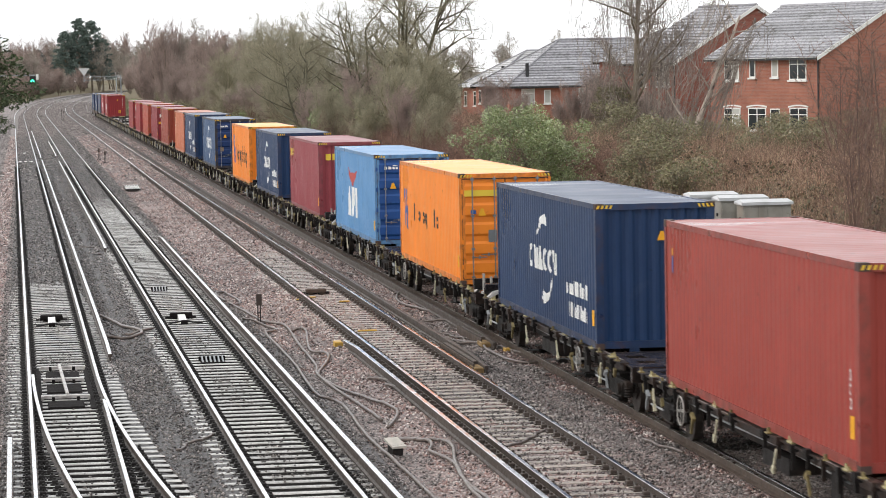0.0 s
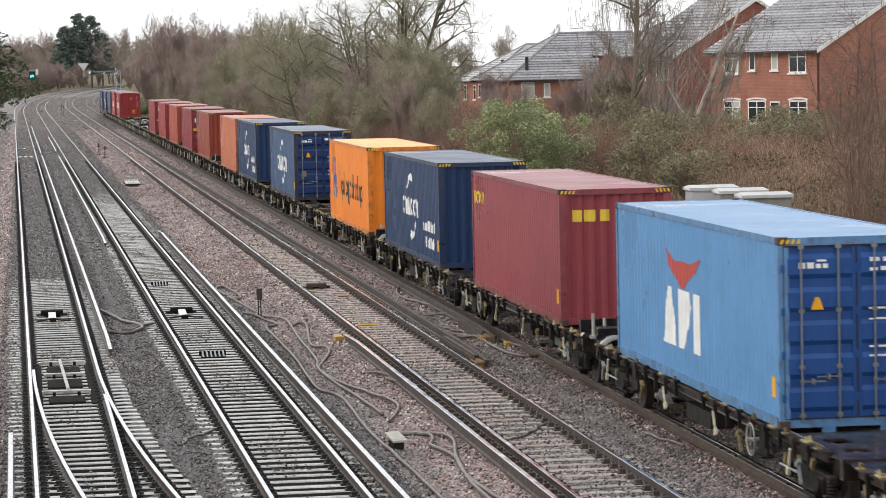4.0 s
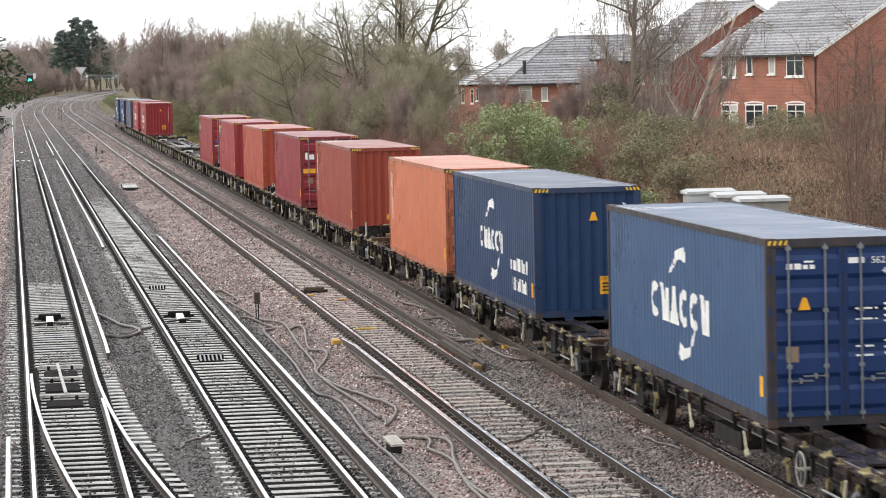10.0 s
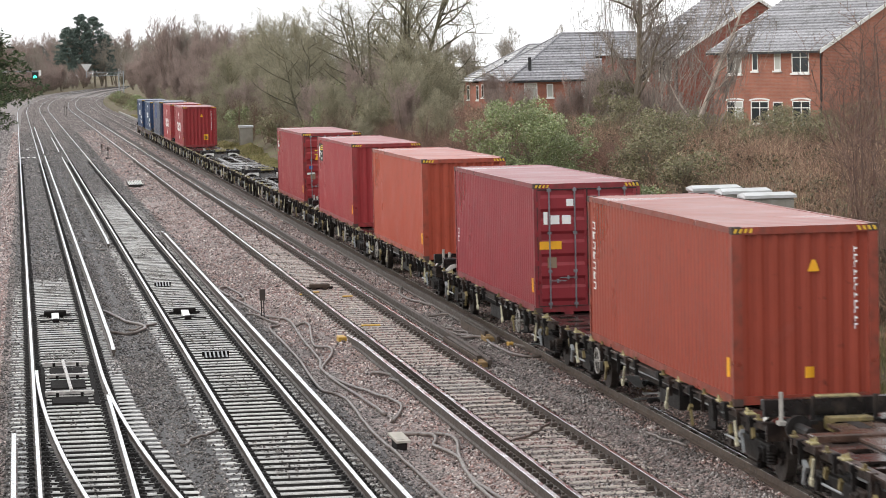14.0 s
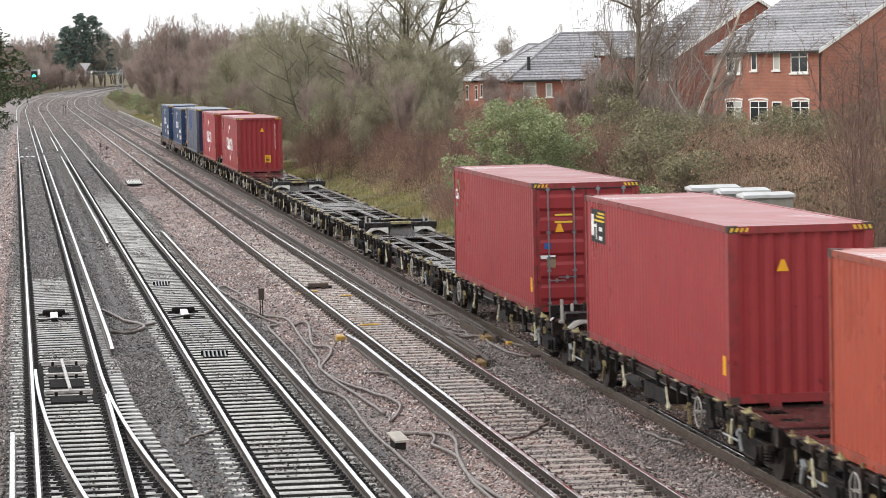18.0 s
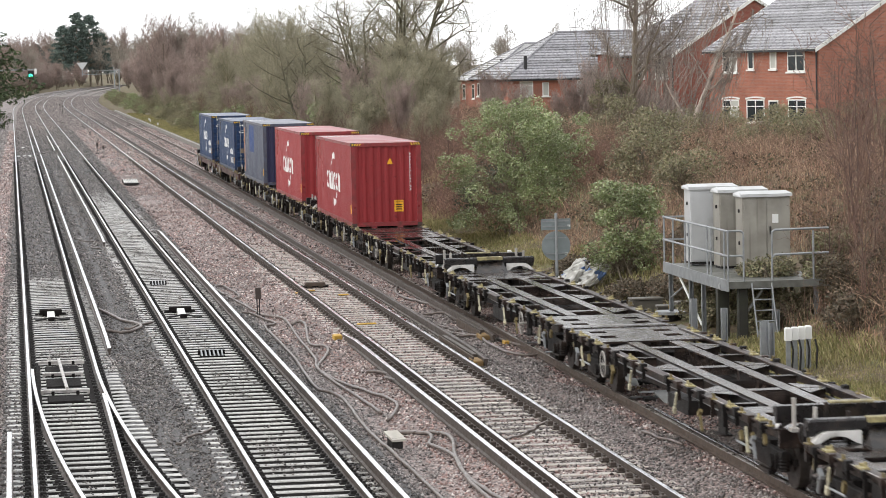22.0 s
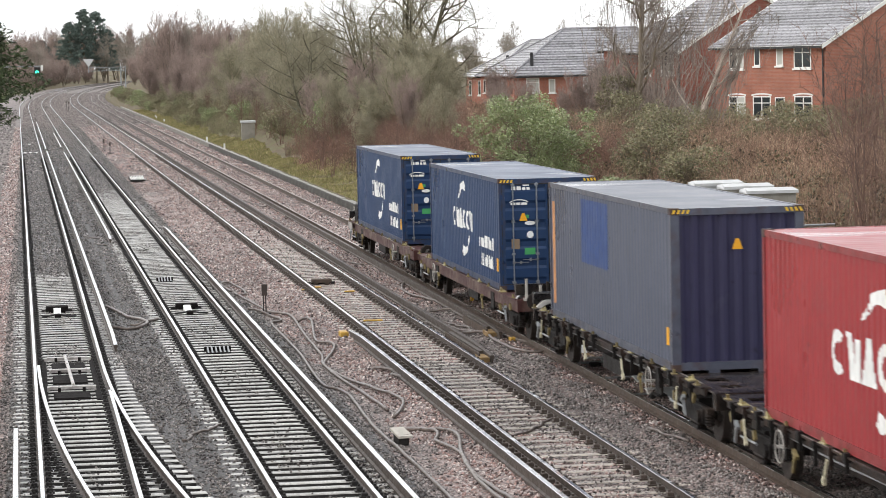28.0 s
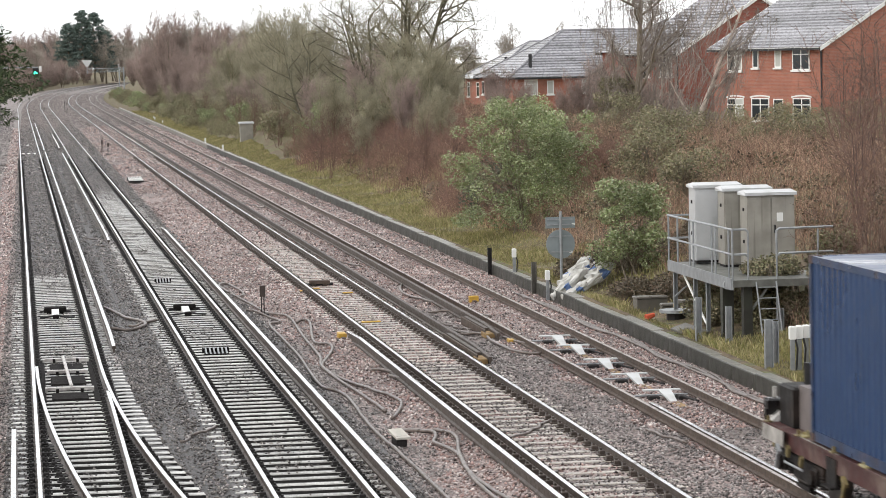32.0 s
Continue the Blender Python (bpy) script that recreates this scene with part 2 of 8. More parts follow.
# ---- materials ----
BALLAST_FAR = stones("ballast_far", [rgb("453e3c"), rgb("81766f"), rgb("5f5551"), rgb("9a8d87"), rgb("6d625e")], 12.0, [(rgb("8c8c88"), 0.1, 0.5, 0.5)])
BALLAST = stones("ballast", [rgb("332b2a"), rgb("a08c86"), rgb("62524d"), rgb("c2b4ae"), rgb("7d6963"), rgb("443a38"), rgb("aa938c")], 20.0,
                 [(rgb("9a8c80"), 0.25, 0.5, 0.6), (rgb("8c8c8c"), 0.08, 0.45, 0.5)])
BALLAST_DARK = stones("ballast_dark", [rgb("211f1f"), rgb("474443"), rgb("302d2c"), rgb("625e5d"), rgb("373434")], 20.0, [(rgb("8c8c88"), 0.3, 0.5, 0.6)])
SOIL = material("soil", rgb("615441"), 0.9, grain=9, amount=0.5, bump=0.9, bump_scale=14, spots=[(rgb("61653e"), 0.9, 0.5), (rgb("76654d"), 2.1, 0.54), (rgb("453b2f"), 4.0, 0.58)])
GRASS = leafy("grass", [rgb("929058"), rgb("a8a06e"), rgb("c2b58c"), rgb("7c8048"), rgb("9c9464"), rgb("b0a27a"), rgb("707044"), rgb("877754")], 0.8)
STRAW = leafy("straw", [rgb("b5a27a"), rgb("c9b88f"), rgb("a08a66"), rgb("d6c8a3"), rgb("8f7d5a")], 0.85)
STEEL = material("polished_steel", rgb("e2e3e5"), 0.2, 1.0, grain=2, amount=0.06, bump=0.02, coords="Object")
RUST = material("rail_rust", rgb("4f4640"), 0.55, 0.2, grain=8, amount=0.3, bump=0.3)
STEEL_DULL = material("dull_rail_head", rgb("a39a92"), 0.3, 0.85, grain=3, amount=0.12, bump=0.03)
RUST_WARM = material("rail_rust_warm", rgb("50433a"), 0.65, 0.1, grain=8, amount=0.3, bump=0.3)
SLEEPER = material("sleeper_concrete", rgb("b4b2ad"), 0.27, grain=5, amount=0.22, bump=0.3, dirt=rgb("5a5550"), dirt_scale=3, dirt_amount=0.5, random_value=0.2)
SLEEPER_OLD = material("sleeper_weathered", rgb("bdb5aa"), 0.3, grain=5, amount=0.3, bump=0.35, dirt=rgb("54483f"), dirt_scale=3, dirt_amount=0.7, random_value=0.2)
CHAIR = material("rail_fastening", rgb("262322"), 0.7, 0.15, grain=10, amount=0.4, bump=0.3)
CONCRETE = material("concrete", rgb("66625b"), 0.36, grain=4, amount=0.2, bump=0.4, dirt=rgb("55564a"), dirt_scale=1.5, dirt_amount=0.6, streaks=0.4)
KERB = material("kerb_concrete", rgb("7d7a72"), 0.36, grain=4, amount=0.25, bump=0.4, dirt=rgb("4d4d42"), dirt_scale=1.5, dirt_amount=0.7, streaks=0.4, random_value=0.15)
# damp moss tone, with shade darkened into the colour as well
KERB_DAMP_SHADE = material("damp_mossy_concrete", rgb("302e29"), 0.5, grain=4, amount=0.3, bump=0.4, dirt=rgb("35382a"), dirt_scale=2.5, dirt_amount=0.8, streaks=0.4, random_value=0.15)
GALV = material("galvanised_steel", rgb("9da0a2"), 0.45, 0.5, grain=6, amount=0.15, bump=0.1)
CABLE = material("cable_sheath", rgb("675d57"), 0.35, grain=8, amount=0.3, bump=0.1)
OILY = material("oily_dark_steel", rgb("1d1a19"), 0.9, grain=8, amount=0.4, bump=0.4)
OILY.node_tree.nodes["Principled BSDF"].inputs["Specular IOR Level"].default_value = 0.15
CAB_LIGHT = material("cabinet_paint_pale", rgb("c4c5c5"), 0.4, 0.1, grain=2, amount=0.06, bump=0.05, dirt=rgb("8f8d86"), dirt_amount=0.2)
BLACK = plain("black_plastic", rgb("1d1c1c"), 0.5)
WHITE = plain("white_paint", rgb("e8e8e4"), 0.45)
YELLOW = material("yellow_paint", rgb("c69d3c"), 0.5, grain=9, amount=0.2, bump=0.1, dirt=rgb("4a4032"), dirt_amount=0.3)
WAGON_YELLOW = material("grimy_yellow", rgb("80724a"), 0.55, grain=9, amount=0.35, bump=0.1, dirt=rgb("3a322b"), dirt_scale=5, dirt_amount=0.7)
# near-black side colour stands in for the shade between sleepers
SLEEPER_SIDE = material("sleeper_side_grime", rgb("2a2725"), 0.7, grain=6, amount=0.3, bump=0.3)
WAGON = material("wagon_steel", rgb("2b2523"), 0.42, 0.2, grain=5, amount=0.4, bump=0.25, dirt=rgb("67544a"), dirt_scale=3.2, dirt_amount=0.6)
# pale material for the highlights on wet wagon edges
EDGE_GLINT = material("worn_bright_edge", rgb("a9a49e"), 0.35, 0.5, grain=14, amount=0.35, bump=0.1, dirt=rgb("3d3430"), dirt_scale=6, dirt_amount=0.8)
WAGON_DECK = material("wagon_deck", rgb("2d2725"), 0.24, 0.1, grain=4, amount=0.35, bump=0.04, bump_scale=12, dirt=rgb("6b5a50"), dirt_scale=2.6, dirt_amount=0.5, wet=0.6)
WAGON_RED = material("wagon_red", rgb("492826"), 0.5, 0.1, grain=5, amount=0.3, bump=0.2, dirt=rgb("8f7f74"), dirt_scale=1.5, dirt_amount=0.5)
BOGIE = material("bogie_grime", rgb("211e1d"), 0.6, 0.1, grain=7, amount=0.4, bump=0.3, dirt=rgb("4d4038"), dirt_amount=0.4)
for m_ in (BOGIE, WAGON):
    m_.node_tree.nodes["Principled BSDF"].inputs["Specular IOR Level"].default_value = 0.25
WHEEL = material("wheel_steel", rgb("46403c"), 0.45, 0.5, grain=7, amount=0.3, bump=0.2)
BARK = leafy("bark", [rgb("6b6256"), rgb("857a69"), rgb("766b5c")], 0.85)
BARK_MOSS = leafy("mossy_bark", [rgb("6f6c50"), rgb("827c5e"), rgb("767056"), rgb("8d886a")], 0.85)
BARK_LIMB = leafy("damp_limb_bark", [rgb("5c5846"), rgb("6d6853"), rgb("545040"), rgb("77725c")], 0.8)
TWIG_LIMB = leafy("damp_limb_twigs", [rgb("88826c"), rgb("9b957d"), rgb("777160"), rgb("a8a28a")], 0.85)
TWIG_BIRCH = leafy("birch_twigs", [rgb("7d7168"), rgb("978b81"), rgb("6b5f57"), rgb("aca298")], 0.7)
TWIG_RUSSET = leafy("russet_stems", [rgb("6e564b"), rgb("87695b"), rgb("5a4740"), rgb("97796a")], 0.75)
BARK_BIRCH = material("birch_bark", rgb("b3a598"), 0.7, grain=5, amount=0.3, bump=0.4, spots=[(rgb("5b4a42"), 2.5, 0.56)])
# reddish and grey twig tones are paled to suggest haze over the woods
TWIG_RED = leafy("twigs_reddish", [rgb("95857f"), rgb("b4a097"), rgb("a28e86"), rgb("8a7c76")], 0.85)
TWIG_GREY = leafy("twigs_grey", [rgb("9d948a"), rgb("b4ab9f"), rgb("a79d92"), rgb("8f877d")], 0.85)
TWIG_OLIVE = leafy("twigs_olive", [rgb("97917a"), rgb("b1ab92"), rgb("a49d86"), rgb("88816e")], 0.85)
STALK = leafy("dead_stalks", [rgb("a68374"), rgb("c9a28a"), rgb("5c483e"), rgb("ddc2a2"), rgb("755d4c"), rgb("8e6e5e"), rgb("51423a"), rgb("b49683")], 0.85)
LEAF = leafy("evergreen_leaves", [rgb("707f50"), rgb("8c9a64"), rgb("a3af7c"), rgb("5c6942"), rgb("bec79e"), rgb("847b5b"), rgb("7d8d59")], 0.5)
# far pine needles, with distance haze mixed into the tones
LEAF_HAZE = leafy("conifer_needles", [rgb("5d6c66"), rgb("6c7b74"), rgb("77857a"), rgb("53625c")], 0.6)
IVY = leafy("ivy_leaves", [rgb("3f4c38"), rgb("556145"), rgb("66614d"), rgb("4a5242")], 0.5)


# ---- the plan: tracks run along +y, bend to the right far off ----
def bend(y):
    """Sideways shift of the whole railway at y metres from the eye."""
    return 0.0 if y < 477 else (y - 477) ** 2 / 13600


TRACKS = {"track_1": (0.74, -0.0034), "track_2": (4.34, -0.0030), "track_3": (8.95, -0.0016), "track_4": (12.36, 0.0)}
FAR = 1250.0
EDGE = 14.85


def mid(track, y):
    x0, slope = TRACKS[track]
    return x0 + slope * (y - 60) + bend(y)


def stations(y0, y1, off, z=0.0, step=25.0):
    """Stations along a track: off is (track, sideways)."""
    ys = [y0]
    while ys[-1] < y1:
        ys.append(min(y1, ys[-1] + (step if ys[-1] > 400 else 60.0)))
    return [(mid(off[0], y) + off[1], y, z) for y in ys]


# ground: one sheet that reaches the horizon, with the cutting's bank on one side
def bank(u):
    """Height of the bank at u metres beyond the concrete edge."""
    if u < 0.4:
        return 0.14
    t = min(1.0, (u - 0.4) / 8.0)
    return 0.14 + 2.96 * (t * t * (3 - 2 * t)) - 0.7 * max(0.0, min(1.0, (u - 12) / 8))


def ground_height(x, y):
    b = bend(y)
    u = x - b - EDGE
    if u > -0.2:
        z = bank(u) + 0.18 * noise.noise((x * 0.35, y * 0.22, 0.0)) * min(1.0, max(0.0, (u - 0.4) / 2))
        return z
    u = -8.2 - (x - b)
    if u > 0:
        return -0.25 + min(3.0, u * 0.25) + 0.15 * noise.noise((x * 0.3, y * 0.2, 3.0))
    return -0.4


def build_ground():
    xs = [-1800, -700, -300, -120, -60, -35, -24, -17, -14, -11, -9.5, -8.6, -8.2, -4.2, 0, 5, 10, 14.5, 14.8]
    xs += [14.86 + 0.35 * i for i in range(30)] + [26, 28, 30, 33, 36, 40, 45, 52, 60, 75, 100, 150, 250, 500, 900, 1800]
    ys = [-700, -450, -300, -150, -60, 0, 20, 30] + [36 + 2.0 * i for i in range(90)] + [218 + 8.0 * i for i in range(40)] + [540 + 30 * i for i in range(26)] + [1500, 2000, 3200]
    g = Mesh()
    w = len(xs)
    for y in ys:
        g.v += [(x + bend(min(y, FAR)), y, ground_height(x + bend(min(y, FAR)), y) if y < FAR else ground_height(x + bend(FAR), FAR)) for x in xs]
    for j in range(len(ys) - 1):
        for i in range(w - 1):
            g.f.append((j * w + i, j * w + i + 1, (j + 1) * w + i + 1, (j + 1) * w + i))
    g.m = [0] * len(g.f)
    thing("ground", "winter soil and thin grass of the railway land and bank", "ground", kind="structure", data=g.data("ground", SOIL, smooth=True))


build_ground()


def bed_height(x, y):
    """Top of the ballast at places x (from the bent line of the railway) and y, as arrays."""
    z = np.full(np.shape(x), -0.33)
    for name in TRACKS:
        x0, slope = TRACKS[name]
        d = np.abs(x - (x0 + slope * (y - 60)))
        if name == "track_1":
            top = np.interp(y, [88, 104], [-0.225, -0.165])
        elif name == "track_2":
            top = np.interp(y, [110, 190], [-0.215, -0.165])
        else:
            top = -0.19 if name == "track_3" else -0.185
        shoulder = np.maximum(top, -0.172)
        z = np.maximum(z, np.where(d < 0.95, top, np.where(d < 1.4, shoulder, shoulder - np.where(x > 13.0, 0.05, 0.2) * (d - 1.4))))
    return z + 0.03 * np.sin(x * 1.3 + y * 0.31) * np.sin(y * 0.53 - x * 0.7) * (z < -0.24)


def build_bed():
    """The ballast: a low mound under each track, hollows between."""
    b, cols = Mesh(), np.array([-8.4 + 0.28 * i for i in range(83)])
    ys = [-460, -200, -60, 0, 30] + [40 + 1.0 * i for i in range(90)] + [132 + 6.0 * i for i in range(56)] + [470 + 20.0 * i for i in range(40)]
    w = len(cols)
    for y in ys:
        z = bed_height(cols, y)
        b.v += [(x + bend(y), y, zz) for x, zz in zip(cols.tolist(), z.tolist())]
    for j in range(len(ys) - 1):
        for i in range(w - 1):
            b.f.append((j * w + i, j * w + i + 1, (j + 1) * w + i + 1, (j + 1) * w + i))
            b.m.append(2 if cols[i] < -1.5 else 1 if -0.75 < cols[i] < 5.75 + (0.3 if ys[j] < 84 else 0) and ys[j] < 330 else (2 if ys[j] > 330 else 0))
    thing("ballast_bed", "grey and pinkish crushed stone ballast under the tracks, wet", "ballast", kind="structure",
          data=b.data("ballast_bed", BALLAST, BALLAST_DARK, BALLAST_FAR, smooth=True))


build_bed()

RAIL = [(-0.07, -0.159), (0.07, -0.159), (0.07, -0.145), (0.012, -0.125), (0.012, -0.045), (0.036, -0.034), (0.036, -0.005), (0.032, 0.0),
        (-0.032, 0.0), (-0.036, -0.005), (-0.036, -0.034), (-0.012, -0.045), (-0.012, -0.125), (-0.07, -0.145)]
RAIL_MIDS = [0, 0, 0, 0, 0, 0, 1, 1, 1, 0, 0, 0, 0, 0]
THIRD = [(-0.06, -0.159), (0.06, -0.159), (0.06, -0.12), (0.02, -0.10), (0.02, -0.01), (0.045, 0.0), (0.045, 0.068), (0.037, 0.076),
         (-0.037, 0.076), (-0.045, 0.068), (-0.045, 0.0), (-0.02, -0.01), (-0.02, -0.10), (-0.06, -0.12)]
THIRD_MIDS = [0, 0, 0, 0, 0, 0, 1, 1, 1, 0, 0, 0, 0, 0]


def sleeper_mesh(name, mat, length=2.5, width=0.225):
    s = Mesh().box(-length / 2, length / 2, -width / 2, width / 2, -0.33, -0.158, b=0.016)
    # sides get the painted shade colour, top and chamfers the concrete
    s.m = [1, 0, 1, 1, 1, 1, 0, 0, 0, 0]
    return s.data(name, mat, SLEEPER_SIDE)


def chair_mesh():
    """The fastenings of one rail on one sleeper: plate, two clips."""
    c = Mesh().box(-0.2, 0.2, -0.1, 0.1, -0.165, -0.138)
    for s in (-1, 1):
        c.box(min(s * 0.07, s * 0.17), max(s * 0.07, s * 0.17), -0.07, 0.07, -0.138, -0.075, b=0.014)
        c.cyl((s * 0.13, 0, -0.09), (s * 0.13, 0, -0.04), 0.024, 6)
    return c.data("rail_fastening", CHAIR)


CHAIR_ME = chair_mesh()
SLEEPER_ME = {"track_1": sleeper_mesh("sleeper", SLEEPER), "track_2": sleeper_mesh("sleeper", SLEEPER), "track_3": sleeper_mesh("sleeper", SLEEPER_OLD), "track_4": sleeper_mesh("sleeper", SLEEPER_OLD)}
SUNK = {"track_1": (88, 104), "track_2": (140, 185), "track_3": (100, 130), "track_4": (20, 40)}
BURIED = {"track_1": 0.0, "track_2": 0.0, "track_3": -0.006, "track_4": -0.05}


def build_track(name, label):
    t = thing(name, label, "railway track", kind="structure")
    for side in (-1, 1):
        if name == "track_1" and side == 1:
            r = Mesh().loft(RAIL, stations(66.0, FAR, (name, 0.7525)), mids=RAIL_MIDS)
        else:
            r = Mesh().loft(RAIL, stations(-450, FAR, (name, side * 0.7525)), mids=RAIL_MIDS)
        part("rail", r, [RUST_WARM if name == "track_4" else RUST, STEEL_DULL if name == "track_4" else STEEL], t, "steel running rail with a polished head")
    return t


TRACK = {n: build_track(n, l) for n, l in (
    ("track_1", "railway track on concrete sleepers with a turnout and conductor rail"),
    ("track_2", "railway track on wet pale concrete sleepers"),
    ("track_3", "railway track on half buried weathered sleepers"),
    ("track_4", "railway track with brown rusty rails that carries the freight train"))}


def conductor(track, off, y0, y1, dull=False):
    """A raised conductor rail with sloping ends, on white insulators."""
    st = stations(y0 + 2.5, y1 - 2.5, (track, off))
    st = [(mid(track, y0) + off, y0, -0.07)] + st + [(mid(track, y1) + off, y1, -0.07)]
    c = part("conductor_rail", Mesh().loft(THIRD, st, mids=THIRD_MIDS), [RUST, RUST if dull else STEEL], TRACK[track], "conductor rail with a broad worn top")
    ins = Mesh()
    y = y0 + 2.0
    while y < min(y1, 140):
        ins.box(mid(track, y) + off - 0.07, mid(track, y) + off + 0.07, y - 0.06, y + 0.06, -0.2, -0.155)
        y += 2.6
    if ins.v:
        part("insulators", ins, CHAIR, c)["kind"] = "stuff"


conductor("track_1", 1.19, 70.2, 236)
conductor("track_1", 1.19, 242, 360)
conductor("track_1", -1.17, -80, 54.5)
conductor("track_2", -1.2, 113.5, 231)
conductor("track_2", -1.2, 246, 300)
conductor("track_2", 1.22, -60, 121)
conductor("track_3", -1.2, -60, 71.8)
conductor("track_3", 1.17, 64.5, 420, dull=True)
conductor("track_4", -1.17, 70, 420, dull=True)


# ---- turnout in track_1: one pair of rails runs straight on, the other leaves to the right towards the eye ----
def diverge(y):
    return 0.0 if y > 66 else (66 - y) ** 2 / (2 * 315)


def swing(y0, y1, off, fn):
    ys = [y1 - (y1 - y0) * i / 40 for i in range(41)]
    return [(mid("track_1", y) + off + fn(y), y, 0.0) for y in reversed(ys)]


TT = TRACK["track_1"]
part("switch_blade", Mesh().loft(RAIL, swing(20, 66, -0.67, diverge), mids=RAIL_MIDS), [RUST, STEEL], TT, "curved switch blade")
part("stock_rail", Mesh().loft(RAIL, swing(20, 66, 0.7525, diverge), mids=RAIL_MIDS), [RUST, STEEL], TT, "curved stock rail")
part("switch_blade", Mesh().loft(RAIL, [(mid("track_1", y) + 0.7525 - (0.0 if y < 60 else (y - 60) * 0.012), y, 0.0) for y in (-450, 20, 40, 58, 60.5)], mids=RAIL_MIDS), [RUST, STEEL], TT, "straight switch blade")


# ---- freight train ----
CL, CW = 12.192, 2.438


def ribs(a, b, pitch, depth):
    """Breaks of a trapezoid corrugation between a and b: (place, inward depth)."""
    n = max(1, round((b - a) / pitch))
    p, out = (b - a) / n, []
    for i in range(n):
        s = a + i * p
        out += [(s, 0.0), (s + 0.27 * p, 0.0), (s + 0.5 * p, depth), (s + 0.77 * p, depth)]
    return out + [(b, 0.0)]


SIDE_RIBS = ribs(-5.93, 5.93, 0.276, 0.015)
END_RIBS = ribs(-1.06, 1.06, 0.265, 0.045)
ROOF_RIBS = ribs(-5.98, 5.98, 0.42, 0.008)


def depth_at(profile, s):
    for (a, da), (b, db) in zip(profile, profile[1:]):
        if a <= s <= b:
            return da + (db - da) * (s - a) / (b - a) if b > a else da
    return 0.0


def wall_mesh(kind, H):
    m = Mesh()
    if kind == "side":
        z0, z1 = 0.15, H - 0.1
        pts = [(-1.2 + d, s) for s, d in SIDE_RIBS]
        m.v = [(x, y, z0) for x, y in pts] + [(x, y, z1) for x, y in pts]
    elif kind == "end":
        z0, z1 = 0.14, H - 0.12
        pts = [(s, -6.045 + d) for s, d in END_RIBS]
        m.v = [(x, y, z0) for x, y in pts] + [(x, y, z1) for x, y in pts]
    else:
        pts = [(s, H - 0.012 - d) for s, d in ROOF_RIBS]
        m.v = [(-1.17, y, z) for y, z in pts] + [(1.17, y, z) for y, z in pts]
    k = len(pts)
    m.f = [(i + 1, i, k + i, k + i + 1) for i in range(k - 1)]
    m.m = [0] * len(m.f)
    return m


def patch_on(wall, rects, proud=0.006):
    """Painted shapes that follow the corrugation: rectangles (left, right, bottom, top) as seen from outside, from the left edge, metres.
    A fifth number shears the shape's top to the right."""
    m = Mesh()
    prof = SIDE_RIBS if wall == "side" else END_RIBS
    for r in rects:
        a0, a1, z0, z1 = r[:4]
        lean = r[4] if len(r) > 4 else 0.0
        if wall == "side":
            s0, s1 = 6.096 - a1, 6.096 - a0
        else:
            s0, s1 = a0 - 1.219, a1 - 1.219
        cuts = sorted({s0, s1} | {s for s, d in prof if s0 < s < s1})
        rows = max(1, int(abs(lean) / 0.05) + 1)
        for p, q in zip(cuts, cuts[1:]):
            for i in range(rows):
                za, zb = z0 + (z1 - z0) * i / rows, z0 + (z1 - z0) * (i + 1) / rows
                sh = lean * (i + 0.5) / rows
                if wall == "side":
                    m.add([(-1.2 + depth_at(prof, q) - proud, q - sh, za), (-1.2 + depth_at(prof, p) - proud, p - sh, za),
                           (-1.2 + depth_at(prof, p) - proud, p - sh, zb), (-1.2 + depth_at(prof, q) - proud, q - sh, zb)], [(0, 1, 2, 3)])
                else:
                    m.add([(p, -6.045 + depth_at(prof, p) - proud, za), (q, -6.045 + depth_at(prof, q) - proud, za),
                           (q, -6.045 + depth_at(prof, q) - proud, zb), (p, -6.045 + depth_at(prof, p) - proud, zb)], [(0, 1, 2, 3)])
    return m


def triangle_on_end(x, z, size):
    y = -6.056
    return Mesh().add([(x - size / 2, y, z), (x + size / 2, y, z), (x + 0.03, y, z + size * 0.95), (x - 0.03, y, z + size * 0.95)], [(0, 1, 2, 3)])


def word(text, size, m, material, parent, name="lettering"):
    c = bpy.data.curves.new(name, "FONT")
    c.body, c.size, c.align_x, c.align_y = text, size, "CENTER", "CENTER"
    tmp = bpy.data.objects.new(name, c)
    scene.collection.objects.link(tmp)
    dg = bpy.context.evaluated_depsgraph_get()
    me = bpy.data.meshes.new_from_object(tmp.evaluated_get(dg))
    bpy.data.objects.remove(tmp)
    me.materials.clear()
    me.materials.append(material)
    ob = part(name, me, None, parent)
    ob.matrix_basis = m
    return ob


SHARED = {}


def shared(key, build, mat):
    """One mesh a shape, copied once for each paint."""
    k = (key, mat.name)
    if k not in SHARED:
        if key not in SHARED:
            SHARED[key] = build().data(key.split()[0])
        me = SHARED[key].copy()
        me.materials.clear()
        me.materials.append(mat)
        SHARED[k] = me
    return SHARED[k]


